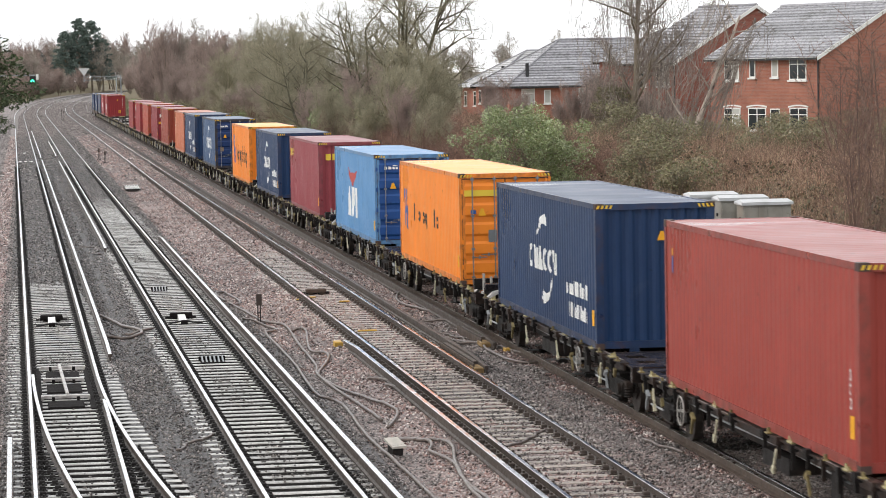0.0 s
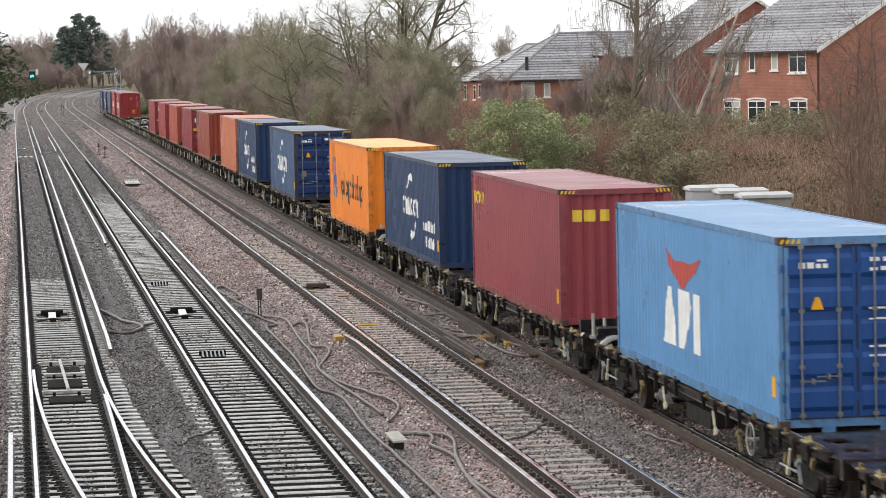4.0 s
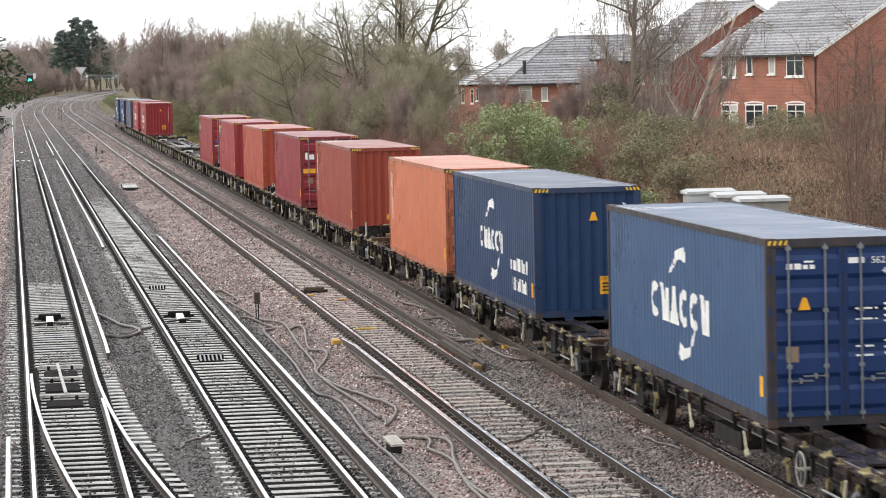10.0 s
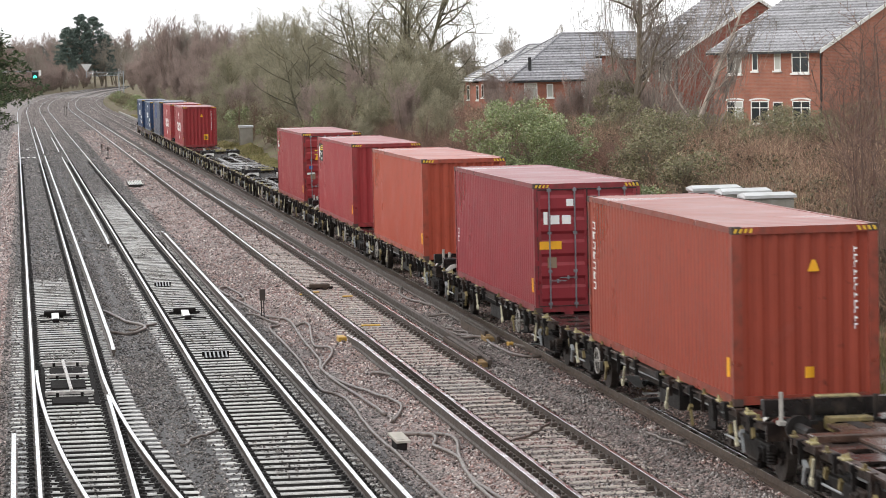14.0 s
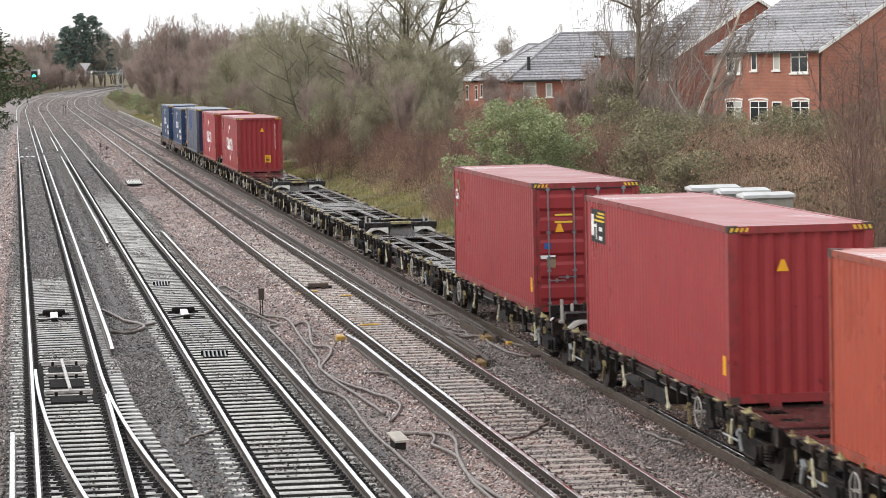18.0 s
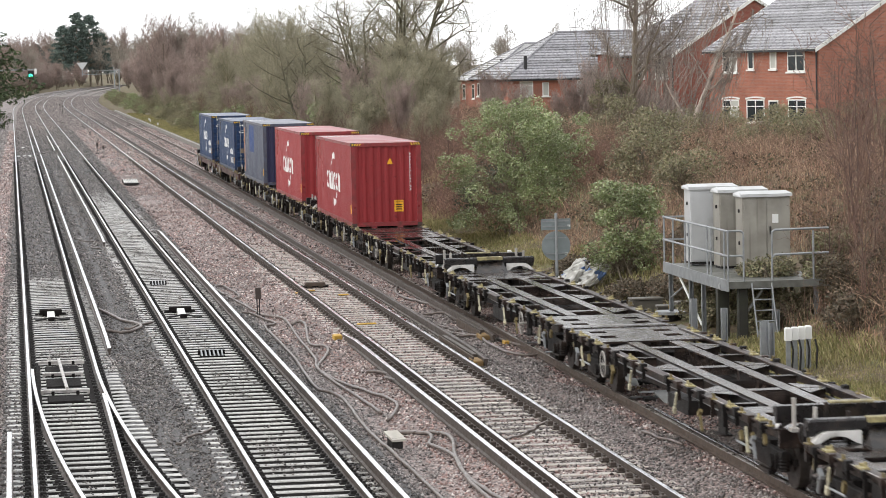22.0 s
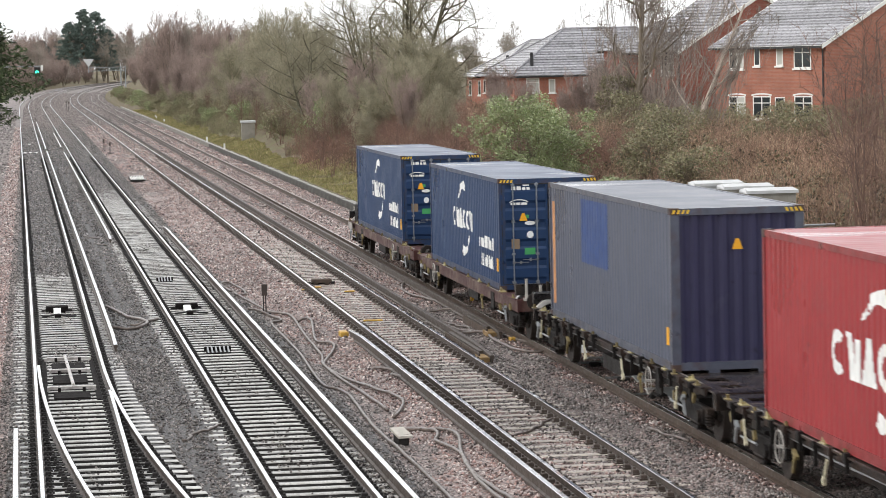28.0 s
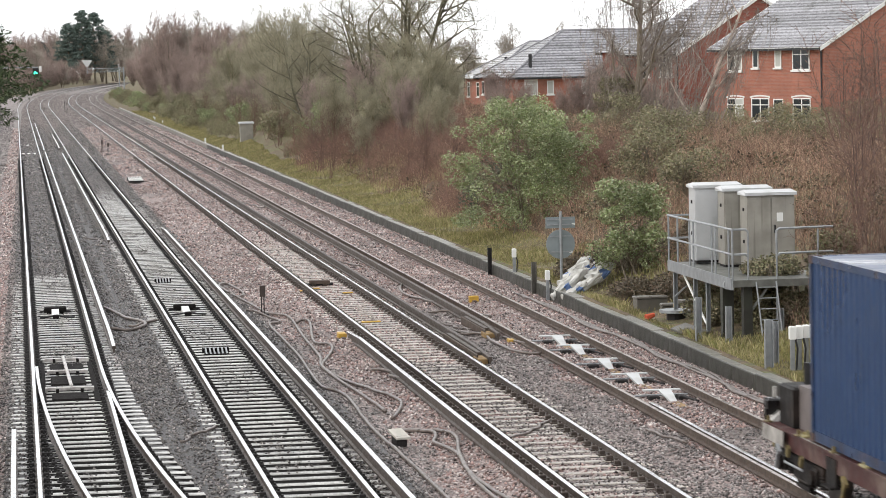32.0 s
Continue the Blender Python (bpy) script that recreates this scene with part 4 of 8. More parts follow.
# place of each box's near end along the train, metres from the eye at the start, and its look
TRAIN = [
    (38.4, dict(name_label="maroon steel shipping container with small stickers", mat=P["maroon"], side=[
        ("sticker", "blue and yellow hazard sticker", ROYAL, [(0.5, 0.66, 2.0, 2.28)]), ("sticker", "yellow sticker", SIGN_Y, [(0.5, 0.66, 2.3, 2.42)]),
        ("code_marks", "small pale marks", PALE, v_letters(11.65, 3, 1.4, 0.1))])),
    (56.9, dict(name_label="blue shipping container with a white logo and caution sign", mat=P["blue"], side=BLUE_SIDE, caution=True)),
    (75.2, dict(name_label="orange shipping container with lock rods and a faded logo", mat=P["orange"], roof=P["lit_orange"], doors=True, side=[
        ("emblem", "blue block emblem", ROYAL, ribbon_mark(1.0, 0.95, 2.1, 0.75)), ("logo", "faded and half peeled black marks", INK, thin_strokes(3.1, 8.2, 1.25, 1.75, 11, 2, 0.35))],
        end=[("brand_strip", "yellow strip with black marks", LEMON, [(0.14, 1.14, 2.3, 2.46)]), ("data_plate", "grey data plate", GREYISH, [(0.76, 0.98, 1.1, 1.42)]), ("sticker", "blue sticker", ROYAL, [(0.3, 0.44, 1.84, 1.94)]), ("caution_label", "yellow caution labels", SIGN_Y, [(1.3, 1.5, 1.55, 1.9), (1.3, 1.5, 1.05, 1.4)])] + DOOR_MARKS[:1])),
    (93.7, dict(name_label="light blue shipping container with door rods and white letters", mat=P["sky"], doors=True, door_mat=paint("paint_door_blue", "25508f", 0.5), side=[
        ("logo", "white letter blocks", PALE, emblem_row(4.0, 7.5, 0.6, 1.62, "wpi")), ("emblem", "faded red emblem", SIGNAL_RED, cut_shape([(4.3, 2.28), (5.0, 2.08), (5.5, 2.12), (6.2, 2.1), (7.0, 2.24), (6.6, 1.98), (6.0, 1.8), (5.6, 1.6), (5.2, 1.76), (4.6, 1.95)]))],
        end=DOOR_MARKS[:2])),
    (111.85, dict(name_label="dark maroon shipping container with a yellow name mark", mat=P["dark_maroon"], side=[
        ("logo", "yellow name blocks", LEMON, emblem_row(0.35, 1.9, 2.1, 2.42, "iovop"))], end=[("logo", "yellow name blocks", LEMON, [(0.3, 0.5, 2.2, 2.45), (0.55, 0.8, 2.2, 2.45), (0.9, 1.1, 2.2, 2.45)])])),
    (130.05, dict(name_label="blue shipping container with a white logo and caution sign", mat=P["blue"], side=BLUE_SIDE, caution=True)),
    (146.6, dict(name_label="bright orange shipping container with blue and black lettering", mat=P["orange"], roof=P["lit_orange"], side=[
        ("emblem", "blue curved emblem", ROYAL, ribbon_mark(1.15, 0.86, 2.3, 1.2)),
        ("logo", "black letter blocks", INK, thin_strokes(3.3, 10.4, 1.0, 1.85, 15, 9))])),
    (173.0, dict(name_label="weathered blue shipping container with door rods, white emblem", mat=P["old_blue"], doors=True, frame_mat=material("dark_worn_frame", rgb("2c2d36"), 0.5, grain=4, amount=0.3, bump=0.15, dirt=rgb("4a342c"), dirt_scale=4, dirt_amount=0.6), door_mat=paint("paint_navy_door", "1c3563", 0.3), side=CMA_SIDE, codes=[("562331 1", 0.72, 2.53, 0.15), ("45G1", 0.78, 2.36, 0.15)],
        end=[("code_marks", "white code marks on the door", PALE, small_lines(1.3, 1.55, (2.49,), 0.09, 2, 0.02) + DOOR_MARKS[0][3][8:])] + DOOR_MARKS[1:])),
    (193.4, dict(name_label="blue shipping container with a white logo and caution sign", mat=P["blue"], side=BLUE_SIDE, caution=True, end=END_NUMBER)),
    (207.0, dict(name_label="faded salmon orange shipping container with rust stains", mat=P["salmon"], doors=True, side=[("name_letters", "vertical white letters", PALE, v_letters(0.6, 7, 2.4, 0.3))])),
    (229.45, dict(name_label="red-brown shipping container with a vertical code", mat=P["brown"], side=[("name_letters", "vertical white letters", PALE, v_letters(0.45, 7, 2.4, 0.26))], caution="small", end=END_NUMBER)),
    (248.0, dict(name_label="wine red shipping container with lock rods and caution label", mat=P["wine"], doors=True, tri=False, side=[("name_letters", "small white letters", PALE, v_letters(0.4, 2, 1.3))],
        end=[("emblem", "white emblem blocks", PALE, [(0.22, 0.31, 1.98, 2.26), (0.38, 0.58, 1.98, 2.18), (0.64, 0.84, 1.98, 2.18), (0.74, 0.9, 2.38, 2.54)]),
             ("caution_label", "yellow caution label", SIGN_Y, [(0.12, 0.62, 1.42, 1.6)])] + DOOR_MARKS[2:])),
    (266.6, dict(name_label="rust red shipping container with a warning triangle", mat=P["rust"], caution="small")),
    (284.75, dict(name_label="red shipping container with a square black and yellow emblem", mat=P["red"], tri_x=-0.3, side=[
        ("emblem", "black square emblem", INK, [(0.55, 2.0, 2.0, 2.66)]), ("emblem_mark", "yellow emblem rays", LEMON, [(0.95, 1.9, 2.42, 2.46), (1.1, 1.9, 2.5, 2.54), (1.3, 1.9, 2.57, 2.61)]),
        ("emblem_mark", "white emblem block", PALE, [(0.65, 0.9, 2.12, 2.55), (0.9, 1.05, 2.3, 2.36), (1.05, 1.2, 2.06, 2.38), (1.35, 1.75, 2.06, 2.14), (1.35, 1.75, 2.24, 2.32)])])),
    (303.1, dict(name_label="red shipping container with lock rods and stickers", mat=P["deep_red"], doors=True, side=[("emblem", "small green arc emblem", GREENISH, [(0.55, 0.85, 2.5, 2.56), (0.75, 0.98, 2.44, 2.5), (0.86, 1.02, 2.3, 2.44), (0.42, 0.66, 1.88, 1.95)]), ("emblem_mark", "small white emblem blocks", PALE, [(0.3, 0.42, 2.06, 2.32), (0.42, 0.6, 2.06, 2.12), (0.42, 0.6, 2.26, 2.32), (0.66, 0.76, 2.06, 2.22), (0.82, 0.98, 2.06, 2.2)])],
        end=[("sticker", "white sticker", PALE, [(0.16, 0.5, 1.2, 1.28)]), ("sticker", "blue sticker", ROYAL, [(0.25, 0.4, 1.42, 1.56)]), ("emblem", "yellow ring emblem", LEMON, [(0.5, 0.9, 2.0, 2.04), (0.5, 0.9, 2.16, 2.2)])] + DOOR_MARKS[2:])),
    (395.2, dict(name_label="red shipping container with a white logo and vertical code", mat=P["deep_red"], side=CMA_SIDE, caution=True, end=END_NUMBER)),
    (413.5, dict(name_label="red shipping container with a white logo and vertical code", mat=P["red"], side=CMA_SIDE, end=END_NUMBER)),
    (432.2, dict(name_label="slate blue shipping container with a bright blue patch", mat=P["slate"], end_mat=paint("paint_navy_end", "35344f", 0.2), tri_x=0.0, side=[
        ("repaint_patch", "bright blue repainted patch", material("dull_blue_patch", rgb("2a4478"), 0.5, grain=3, amount=0.15, bump=0.05), [(3.6, 6.4, 1.4, 2.7)]), ("ochre_strip", "pale ochre strip with dark marks", OCHRE, [(0.35, 0.62, 0.3, 2.5)])])),
    (451.3, dict(name_label="blue shipping container with door rods and green sticker", mat=P["blue"], doors=True, H=2.7, side=BLUE_SIDE,
        end=DOOR_MARKS[1:] + REAR_LABELS + [("sticker", "green sticker", GREENISH, [(0.62, 0.88, 0.86, 1.02)])])),
    (469.9, dict(name_label="blue shipping container with door rods and green sticker", mat=P["blue"], doors=True, H=2.7, side=BLUE_SIDE,
        end=DOOR_MARKS[1:] + REAR_LABELS + [("sticker", "green sticker", GREENISH, [(0.62, 0.88, 0.92, 1.08)])])),
]
DECK = 1.037
BOXES = []
for s, spec in TRAIN:
    spec = dict(spec)
    spec["side"] = [e for e in spec.get("side", ()) if e[3]]
    BOXES.append((s + CL / 2, container(**spec)))


# ---- container flat wagons ----
def bogie(parent, y, mat=BOGIE):
    """A two-axle bogie: side frames with springs, bolster, axles and wheels."""
    b = Mesh()
    for s in (-1, 1):
        x = s * 1.02
        b.box(x - 0.06, x + 0.06, -1.25, 1.25, 0.5, 0.62, b=0.02).box(x - 0.05, x + 0.05, -0.45, 0.45, 0.3, 0.55)
        for a in (-0.9, 0.9):
            b.box(x - 0.11, x + 0.11, a - 0.16, a + 0.16, 0.34, 0.58, b=0.03)
            b.cyl((x + s * 0.1, a, 0.45), (x + s * 0.17, a, 0.45), 0.11, 10)
            for k in (-0.27, 0.27):
                for j in range(5):
                    b.ring((x, a + k, 0.33 + 0.05 * j), (0, 0, 1), 0.075, 0.02, 8, 4)
        b.box(x - 0.03, x + 0.03, -0.35, 0.35, 0.16, 0.22)
    b.box(-1.0, 1.0, -0.25, 0.25, 0.5, 0.68)
    for a in (-1.2, 1.2):
        b.box(-0.9, 0.9, a - 0.05, a + 0.05, 0.4, 0.5)
    g = part("bogie", b, mat, parent, "grimy two-axle bogie with coil springs")
    g.location = (0, y, 0)
    for a in (-0.9, 0.9):
        part("axle", shared("axle", lambda: Mesh().cyl((-0.95, 0, 0.45), (0.95, 0, 0.45), 0.08, 10), WHEEL), None, g).location = (0, a, 0)
        for s in (-1, 1):
            w = part("wheel", shared("wheel", lambda: Mesh().cyl((-0.065, 0, 0.45), (0.065, 0, 0.45), 0.45, 28).cyl((-0.09, 0, 0.45), (-0.065, 0, 0.45), 0.2, 16).cyl((0.065, 0, 0.45), (0.09, 0, 0.45), 0.475, 28), WHEEL), None, g)
            w.location, w.scale = (s * 0.75, a, 0), (-s, 1, 1)
    return g


WAGON_BROWN = material("wet_brown_plank", rgb("4f3c33"), 0.25, grain=4, amount=0.3, bump=0.2, dirt=rgb("2a2422"), dirt_amount=0.4)
CAB_LIGHT_WAGON = material("pale_grimy_paint", rgb("b0aca6"), 0.45, grain=5, amount=0.2, bump=0.1, dirt=rgb("4a443f"), dirt_scale=2, dirt_amount=0.5)


END_BLACK = material("wet_black_steel", rgb("1d1a1a"), 0.28, 0.1, grain=5, amount=0.4, bump=0.05, dirt=rgb("4a403a"), dirt_scale=4, dirt_amount=0.4)
HOOD_WHITE = material("worn_white_hood", rgb("dcdad6"), 0.4, grain=6, amount=0.12, bump=0.05, dirt=rgb("6a625b"), dirt_scale=3, dirt_amount=0.35)
TWIST_YELLOW = material("twist_lock_yellow", rgb("a0956a"), 0.5, grain=9, amount=0.3, bump=0.1, dirt=rgb("4a4032"), dirt_scale=7, dirt_amount=0.8)
LEVER_PALE = material("pale_lever", rgb("cfc9ae"), 0.5, grain=9, amount=0.2, bump=0.1, dirt=rgb("5a5040"), dirt_scale=6, dirt_amount=0.4)


def wagon(label, pitch, deck, bogie_at, red=False, stanchions=False, flat=False):
    w = thing("container_wagon", label, "flat wagon", group="wagons of the freight train")
    steel, top = (WAGON_RED, WAGON_RED) if red else (WAGON, WAGON_DECK)
    half = deck / 2
    for s in (-1, 1):
        b = Mesh().box(-0.09, 0.09, -half, half, 0.985, 1.015).box(-0.02, 0.02, -half, half, 0.86 if not red else 0.7, 0.985)
        part("side_sill", b, steel, w).location = (s * 1.16, 0, 0)
        # thin pale strips painted in as highlights along the sill
        for k in range(4):
            y0 = -half + 0.5 + k * (deck - 0.6) / 4
            part("wear_strip", shared("wear_strip %d" % (k % 3), lambda k=k: Mesh().box(-0.014, 0.014, 0, 2.2 + 0.45 * (k % 3), 1.016, 1.026), EDGE_GLINT), None, w, "pale strip painted as an edge highlight").location = (s * (1.235 if k % 2 else 1.09), y0, 0)
        for e in (-1, 1):
            for y in (half - 0.3, half - 2.1, half - 4.0, 1.2):
                o = part("spigot", shared("spigot", lambda: Mesh().box(-0.05, 0.05, -0.08, 0.08, 1.02, 1.045, b=0.01).box(-0.02, 0.02, -0.035, 0.035, 1.045, 1.11), WAGON_YELLOW), None, w, "grimy yellow container spigot")
                o.location = (s * 1.235, e * y, 0)
            for k in range(9 if not red else 0):
                y = half - 0.7 - k * (half - 0.9) / 9
                o = part("lashing_bracket", shared("lashing_bracket %d" % (k % 3), lambda k=k: Mesh().box(-0.06, 0.05, -0.05 - 0.03 * (k % 3), 0.05, 0.93, 1.03 + 0.02 * (k % 3)).box(-0.03, 0.03, -0.02, 0.02, 0.66 + 0.06 * (k % 3), 0.93), (BOGIE, WAGON, BOGIE)[k % 3]), None, w)
                o.location = (s * 1.25, e * y, 0)
            for k, y in enumerate((half - 1.1, half - 2.9, 2.4) if not red else (half - 2.2, 3.1)):
                o = part("twist_lock", shared("twist_lock", lambda: Mesh().box(-0.07, 0.07, -0.14, 0.14, 1.018, 1.05, b=0.012).cyl((0.03, -0.05, 1.05), (0.03, -0.05, 1.12), 0.035, 8, r2=0.02).box(-0.02, 0.05, 0.04, 0.1, 1.05, 1.085), TWIST_YELLOW), None, w, "yellow folding container twist lock")
                o.location = (s * (1.2 if k % 2 else 1.17), e * y, 0)
                if k == 1 or red:
                    continue
                h = part("release_lever", shared("release_lever %d" % (k % 2), lambda k=k: Mesh().box(-0.015, 0.015, -0.025, 0.025, -0.32, 0.0).box(-0.025, 0.025, -0.045, 0.045, -0.42, -0.3, b=0.01), (LEVER_PALE, GALV)[k % 2]), None, w, "hanging release lever")
                h.location, h.rotation_euler = (s * 1.3, e * (y - 0.5), 0.86), (radians(-28 if k % 3 else 20), 0, 0)
            for k, y in enumerate((half - 1.0, half - 4.6)):
                h = part("brake_lever", shared("brake_lever", lambda: Mesh().box(-0.02, 0.02, -0.03, 0.03, 0, 0.34).box(-0.03, 0.03, -0.1, 0.1, 0.3, 0.36), WAGON_YELLOW if k else GALV), None, w)
                h.location, h.rotation_euler = (s * 1.3, e * y, 0.42), (radians(28 * e), 0, 0)
    for s in (-1, 1):
        part("spine_beam", Mesh().box(s * 0.42 - 0.12, s * 0.42 + 0.12, -half + 2.5, half - 2.5, 0.955, 0.99).box(s * 0.44 - 0.02, s * 0.44 + 0.02, -half + 2.5, half - 2.5, 0.55, 0.955), top, w, "broad wet steel spine beam")
    ys = [-half + 3.6 + i * (deck - 7.2) / 5 for i in range(6)]
    for i, y in enumerate(ys):
        for s in (-1, 1):
            part("cross_bearer", shared("cross_bearer %d" % red, lambda: Mesh().box(-0.24, 0.24, -0.07, 0.07, 0.955, 0.986).box(-0.24, 0.24, -0.012, 0.012, 0.78, 0.955), top), None, w).location = (s * 0.85, y, 0)
            if i % 2 == 0:
                part("gusset_plate", shared("gusset_plate %d %d" % (red, s), lambda s=s: Mesh().add([(s * 0.0, -0.75, 0.982), (s * 0.5, -0.12, 0.982), (s * 0.5, 0.12, 0.982), (s * 0.0, 0.75, 0.982)], [(0, 1, 2, 3) if s > 0 else (3, 2, 1, 0)]), top), None, w).location = (s * 0.61, y, 0)
        if i % 2 == 0:
            part("cross_tie", shared("cross_tie %d" % red, lambda: Mesh().box(-0.3, 0.3, -0.16, 0.16, 0.95, 0.978), top), None, w).location = (0, y, 0)
    for e in (-1, 1):
        full = half
        half = pitch / 2 - 0.1 if flat and e < 0 else full
        # a full plate with four slots cut through
        d, cuts = Mesh(), [half - 3.0, half - 2.2, half - 1.7, half - 1.1, half - 0.7, half]
        for k in range(5):
            if k in (1, 3):
                for xa, xb in ((-1.14, -0.85), (-0.5, 0.5), (0.85, 1.14)):
                    d.box(xa, xb, cuts[k], cuts[k + 1], 0.955, 0.992)
            else:
                d.box(-1.14, 1.14, cuts[k], cuts[k + 1], 0.955, 0.992)
        d.box(-1.2, 1.2, half, half + 0.08, 0.72, 1.01)
        p = part("end_platform", d, top, w)
        p.rotation_euler[2] = 0 if e > 0 else math.pi
        bogie(w, e * bogie_at)
        for s in (-1, 1):
            part("step_bracket", shared("step_bracket %d" % s, lambda s=s: Mesh().box(s * 1.18 - 0.02, s * 1.18 + 0.02, -0.25, 0.25, 0.5, 0.9).box(s * 1.18 - 0.1, s * 1.18 + 0.1, -0.25, 0.25, 0.48, 0.51), BOGIE), None, w).location = (0, e * (bogie_at - 2.1), 0)
            for k in range(3):
                t = part("release_tag", shared("release_tag", lambda: Mesh().box(-0.025, 0.025, -0.05, 0.05, 0, 0.16), WAGON_YELLOW), None, w)
                t.location, t.rotation_euler = (s * 1.24, e * (bogie_at + 0.9 - 0.75 * k), 0.7 - 0.06 * k), (radians(25), 0, 0)
            part("pull_bar", shared("pull_bar", lambda: Mesh().cyl((0, -0.5, 0), (0, 0.5, 0), 0.02, 6), GALV), None, w).location = (s * 1.27, e * (bogie_at - 0.3), 0.55)
        if flat and e < 0:
            half = full
            continue
        p = part("drawbar", Mesh().box(-0.14, 0.14, half + 0.08, pitch / 2 - 0.0, 0.86, 1.06, b=0.04), BOGIE, w)
        p.rotation_euler[2] = 0 if e > 0 else math.pi
        for s in (-1, 1):
            h = Mesh().cyl((s * 0.87, half + 0.08, 1.0), (s * 0.87, pitch / 2 - 0.12, 1.0), 0.09, 10).cyl((s * 0.87, pitch / 2 - 0.12, 1.0), (s * 0.87, pitch / 2 - 0.06, 1.0), 0.2, 14)
            p = part("buffer", h, BOGIE, w)
            p.rotation_euler[2] = 0 if e > 0 else math.pi
        if stanchions and e > 0:
            cp = part("centre_plate", Mesh().add([(-0.42, half - 0.75, 0.99), (0.42, half - 0.75, 0.99), (0.34, half - 0.2, 1.27), (-0.34, half - 0.2, 1.27), (-0.42, half - 0.15, 0.99), (0.42, half - 0.15, 0.99)],
                                              [(0, 1, 2, 3), (4, 0, 3), (1, 5, 2), (5, 4, 3, 2)]), END_BLACK, w, "dark sloping centre plate")
            part("yellow_edge", Mesh().box(-0.34, 0.34, half - 0.3, half - 0.1, 1.3, 1.385, b=0.01), TWIST_YELLOW, cp, "grimy yellow top edge")
            part("hose_rail", Mesh().box(-1.22, 1.22, half - 0.1, half + 0.02, 1.1, 1.36).box(-1.22, 1.22, half - 0.22, half - 0.1, 1.2, 1.36, b=0.03), END_BLACK, w, "dark broad top plate of the wagon end")
            part("end_step", Mesh().box(-0.34, 0.34, half + 0.3, half + 0.62, 1.06, 1.12, b=0.01).box(-0.3, -0.26, half + 0.1, half + 0.6, 0.9, 1.06).box(0.26, 0.3, half + 0.1, half + 0.6, 0.9, 1.06), WAGON_YELLOW, w, "ochre step plate over the coupling")
            for s in (-1, 1):
                # pale arched hood over the coupling end
                h = Mesh()
                for i in range(8):
                    t0, t1 = i / 8, (i + 1) / 8
                    xo = lambda t: s * (0.44 + 0.78 * t)
                    zo = lambda t: 1.19 - 0.2 * max(0.0, (t - 0.72) / 0.28)
                    zi = lambda t: 0.99 + 0.13 * max(0.0, math.sin(math.pi * min(1.0, max(0.0, (t - 0.1) / 0.72)))) ** 0.6
                    q = [(xo(t0), half - 0.3, zi(t0)), (xo(t1), half - 0.3, zi(t1)), (xo(t1), half - 0.3, zo(t1)), (xo(t0), half - 0.3, zo(t0))]
                    q += [(a, half - 0.1, c) for a, b_, c in q]
                    h.add(q, [(0, 1, 2, 3) if s > 0 else (3, 2, 1, 0), (3, 2, 6, 7), (4, 5, 1, 0)])
                part("end_hood", h.weld(), HOOD_WHITE, w, "white arched hood over the coupling end")
                for x in (0.5, 1.0):
                    part("end_pin", Mesh().cyl((s * x, half + 0.2, 1.0), (s * x, half + 0.2, 1.5 if x > 0.6 else 1.42), 0.035, 8).box(s * x - 0.06, s * x + 0.06, half + 0.1, half + 0.3, 0.99, 1.05), BOGIE if x < 0.6 else CAB_LIGHT_WAGON, w, "upright end pin")
    for s in (-1, 1):
        r = Mesh().ring((0, 0, 0), (1, 0, 0), 0.25, 0.014, 20, 5).box(-0.006, 0.006, -0.24, 0.24, -0.006, 0.006).box(-0.006, 0.006, -0.006, 0.006, -0.24, 0.24).cyl((-0.03, 0, 0), (0.14, 0, 0), 0.03, 6)
        o = part("handbrake_wheel", r, CAB_LIGHT_WAGON, w, "pale worn handbrake wheel")
        o.location, o.scale = (s * 1.32, -s * -(half - 3.9), 0.72), (-s, 1, 1)
        o.location.y = -(half - 3.9)
    for s in (-1, 1):
        part("brake_hose", Mesh().tube([(s * 0.35, half - 0.1, 0.9), (s * 0.42, half + 0.25, 0.62), (s * 0.36, half + 0.5, 0.55), (s * 0.3, half + 0.7, 0.68)], 0.03, 6), BLACK, w)
        part("air_pipe", Mesh().tube([(s * 1.08, -half + 3.2, 0.82), (s * 1.1, -2.0, 0.8), (s * 1.08, 2.0, 0.83), (s * 1.1, half - 3.2, 0.8)], 0.022, 6), GALV, w)
    part("underframe", Mesh().box(-0.6, -0.5, -half + 3, half - 3, 0.45, 0.95).box(0.5, 0.6, -half + 3, half - 3, 0.45, 0.95), BOGIE, w)
    part("brake_gear", Mesh().box(-0.5, 0.5, -1.6, -0.4, 0.35, 0.75, b=0.05).cyl((-0.6, 1.2, 0.55), (0.7, 1.2, 0.55), 0.2, 12).box(0.7, 1.1, 0.3, 1.9, 0.45, 0.7).box(-1.1, -0.7, -0.9, 0.9, 0.42, 0.7).cyl((0.3, -half + 4, 0.5), (0.3, half - 4, 0.5), 0.03, 6), BOGIE, w)
    return w


W_MEGA = wagon("dark grimy low container flat wagon with a wet deck", 18.4, 16.8, 6.9, stanchions=True, flat=True)
W_LONG = wagon("dark sixty foot container flat wagon with wet deck", 20.3, 18.5, 7.1)
for e in (-1, 1):
    q = part("end_walkway", Mesh().box(-0.42, 0.42, 6.2, 10.1, 1.0, 1.05, b=0.01).box(-1.1, 1.1, 8.4, 8.7, 0.99, 1.1, b=0.02), WAGON_BROWN, W_LONG, "wet brown plank walkway over the end")
    q.rotation_euler[2] = 0 if e > 0 else math.pi
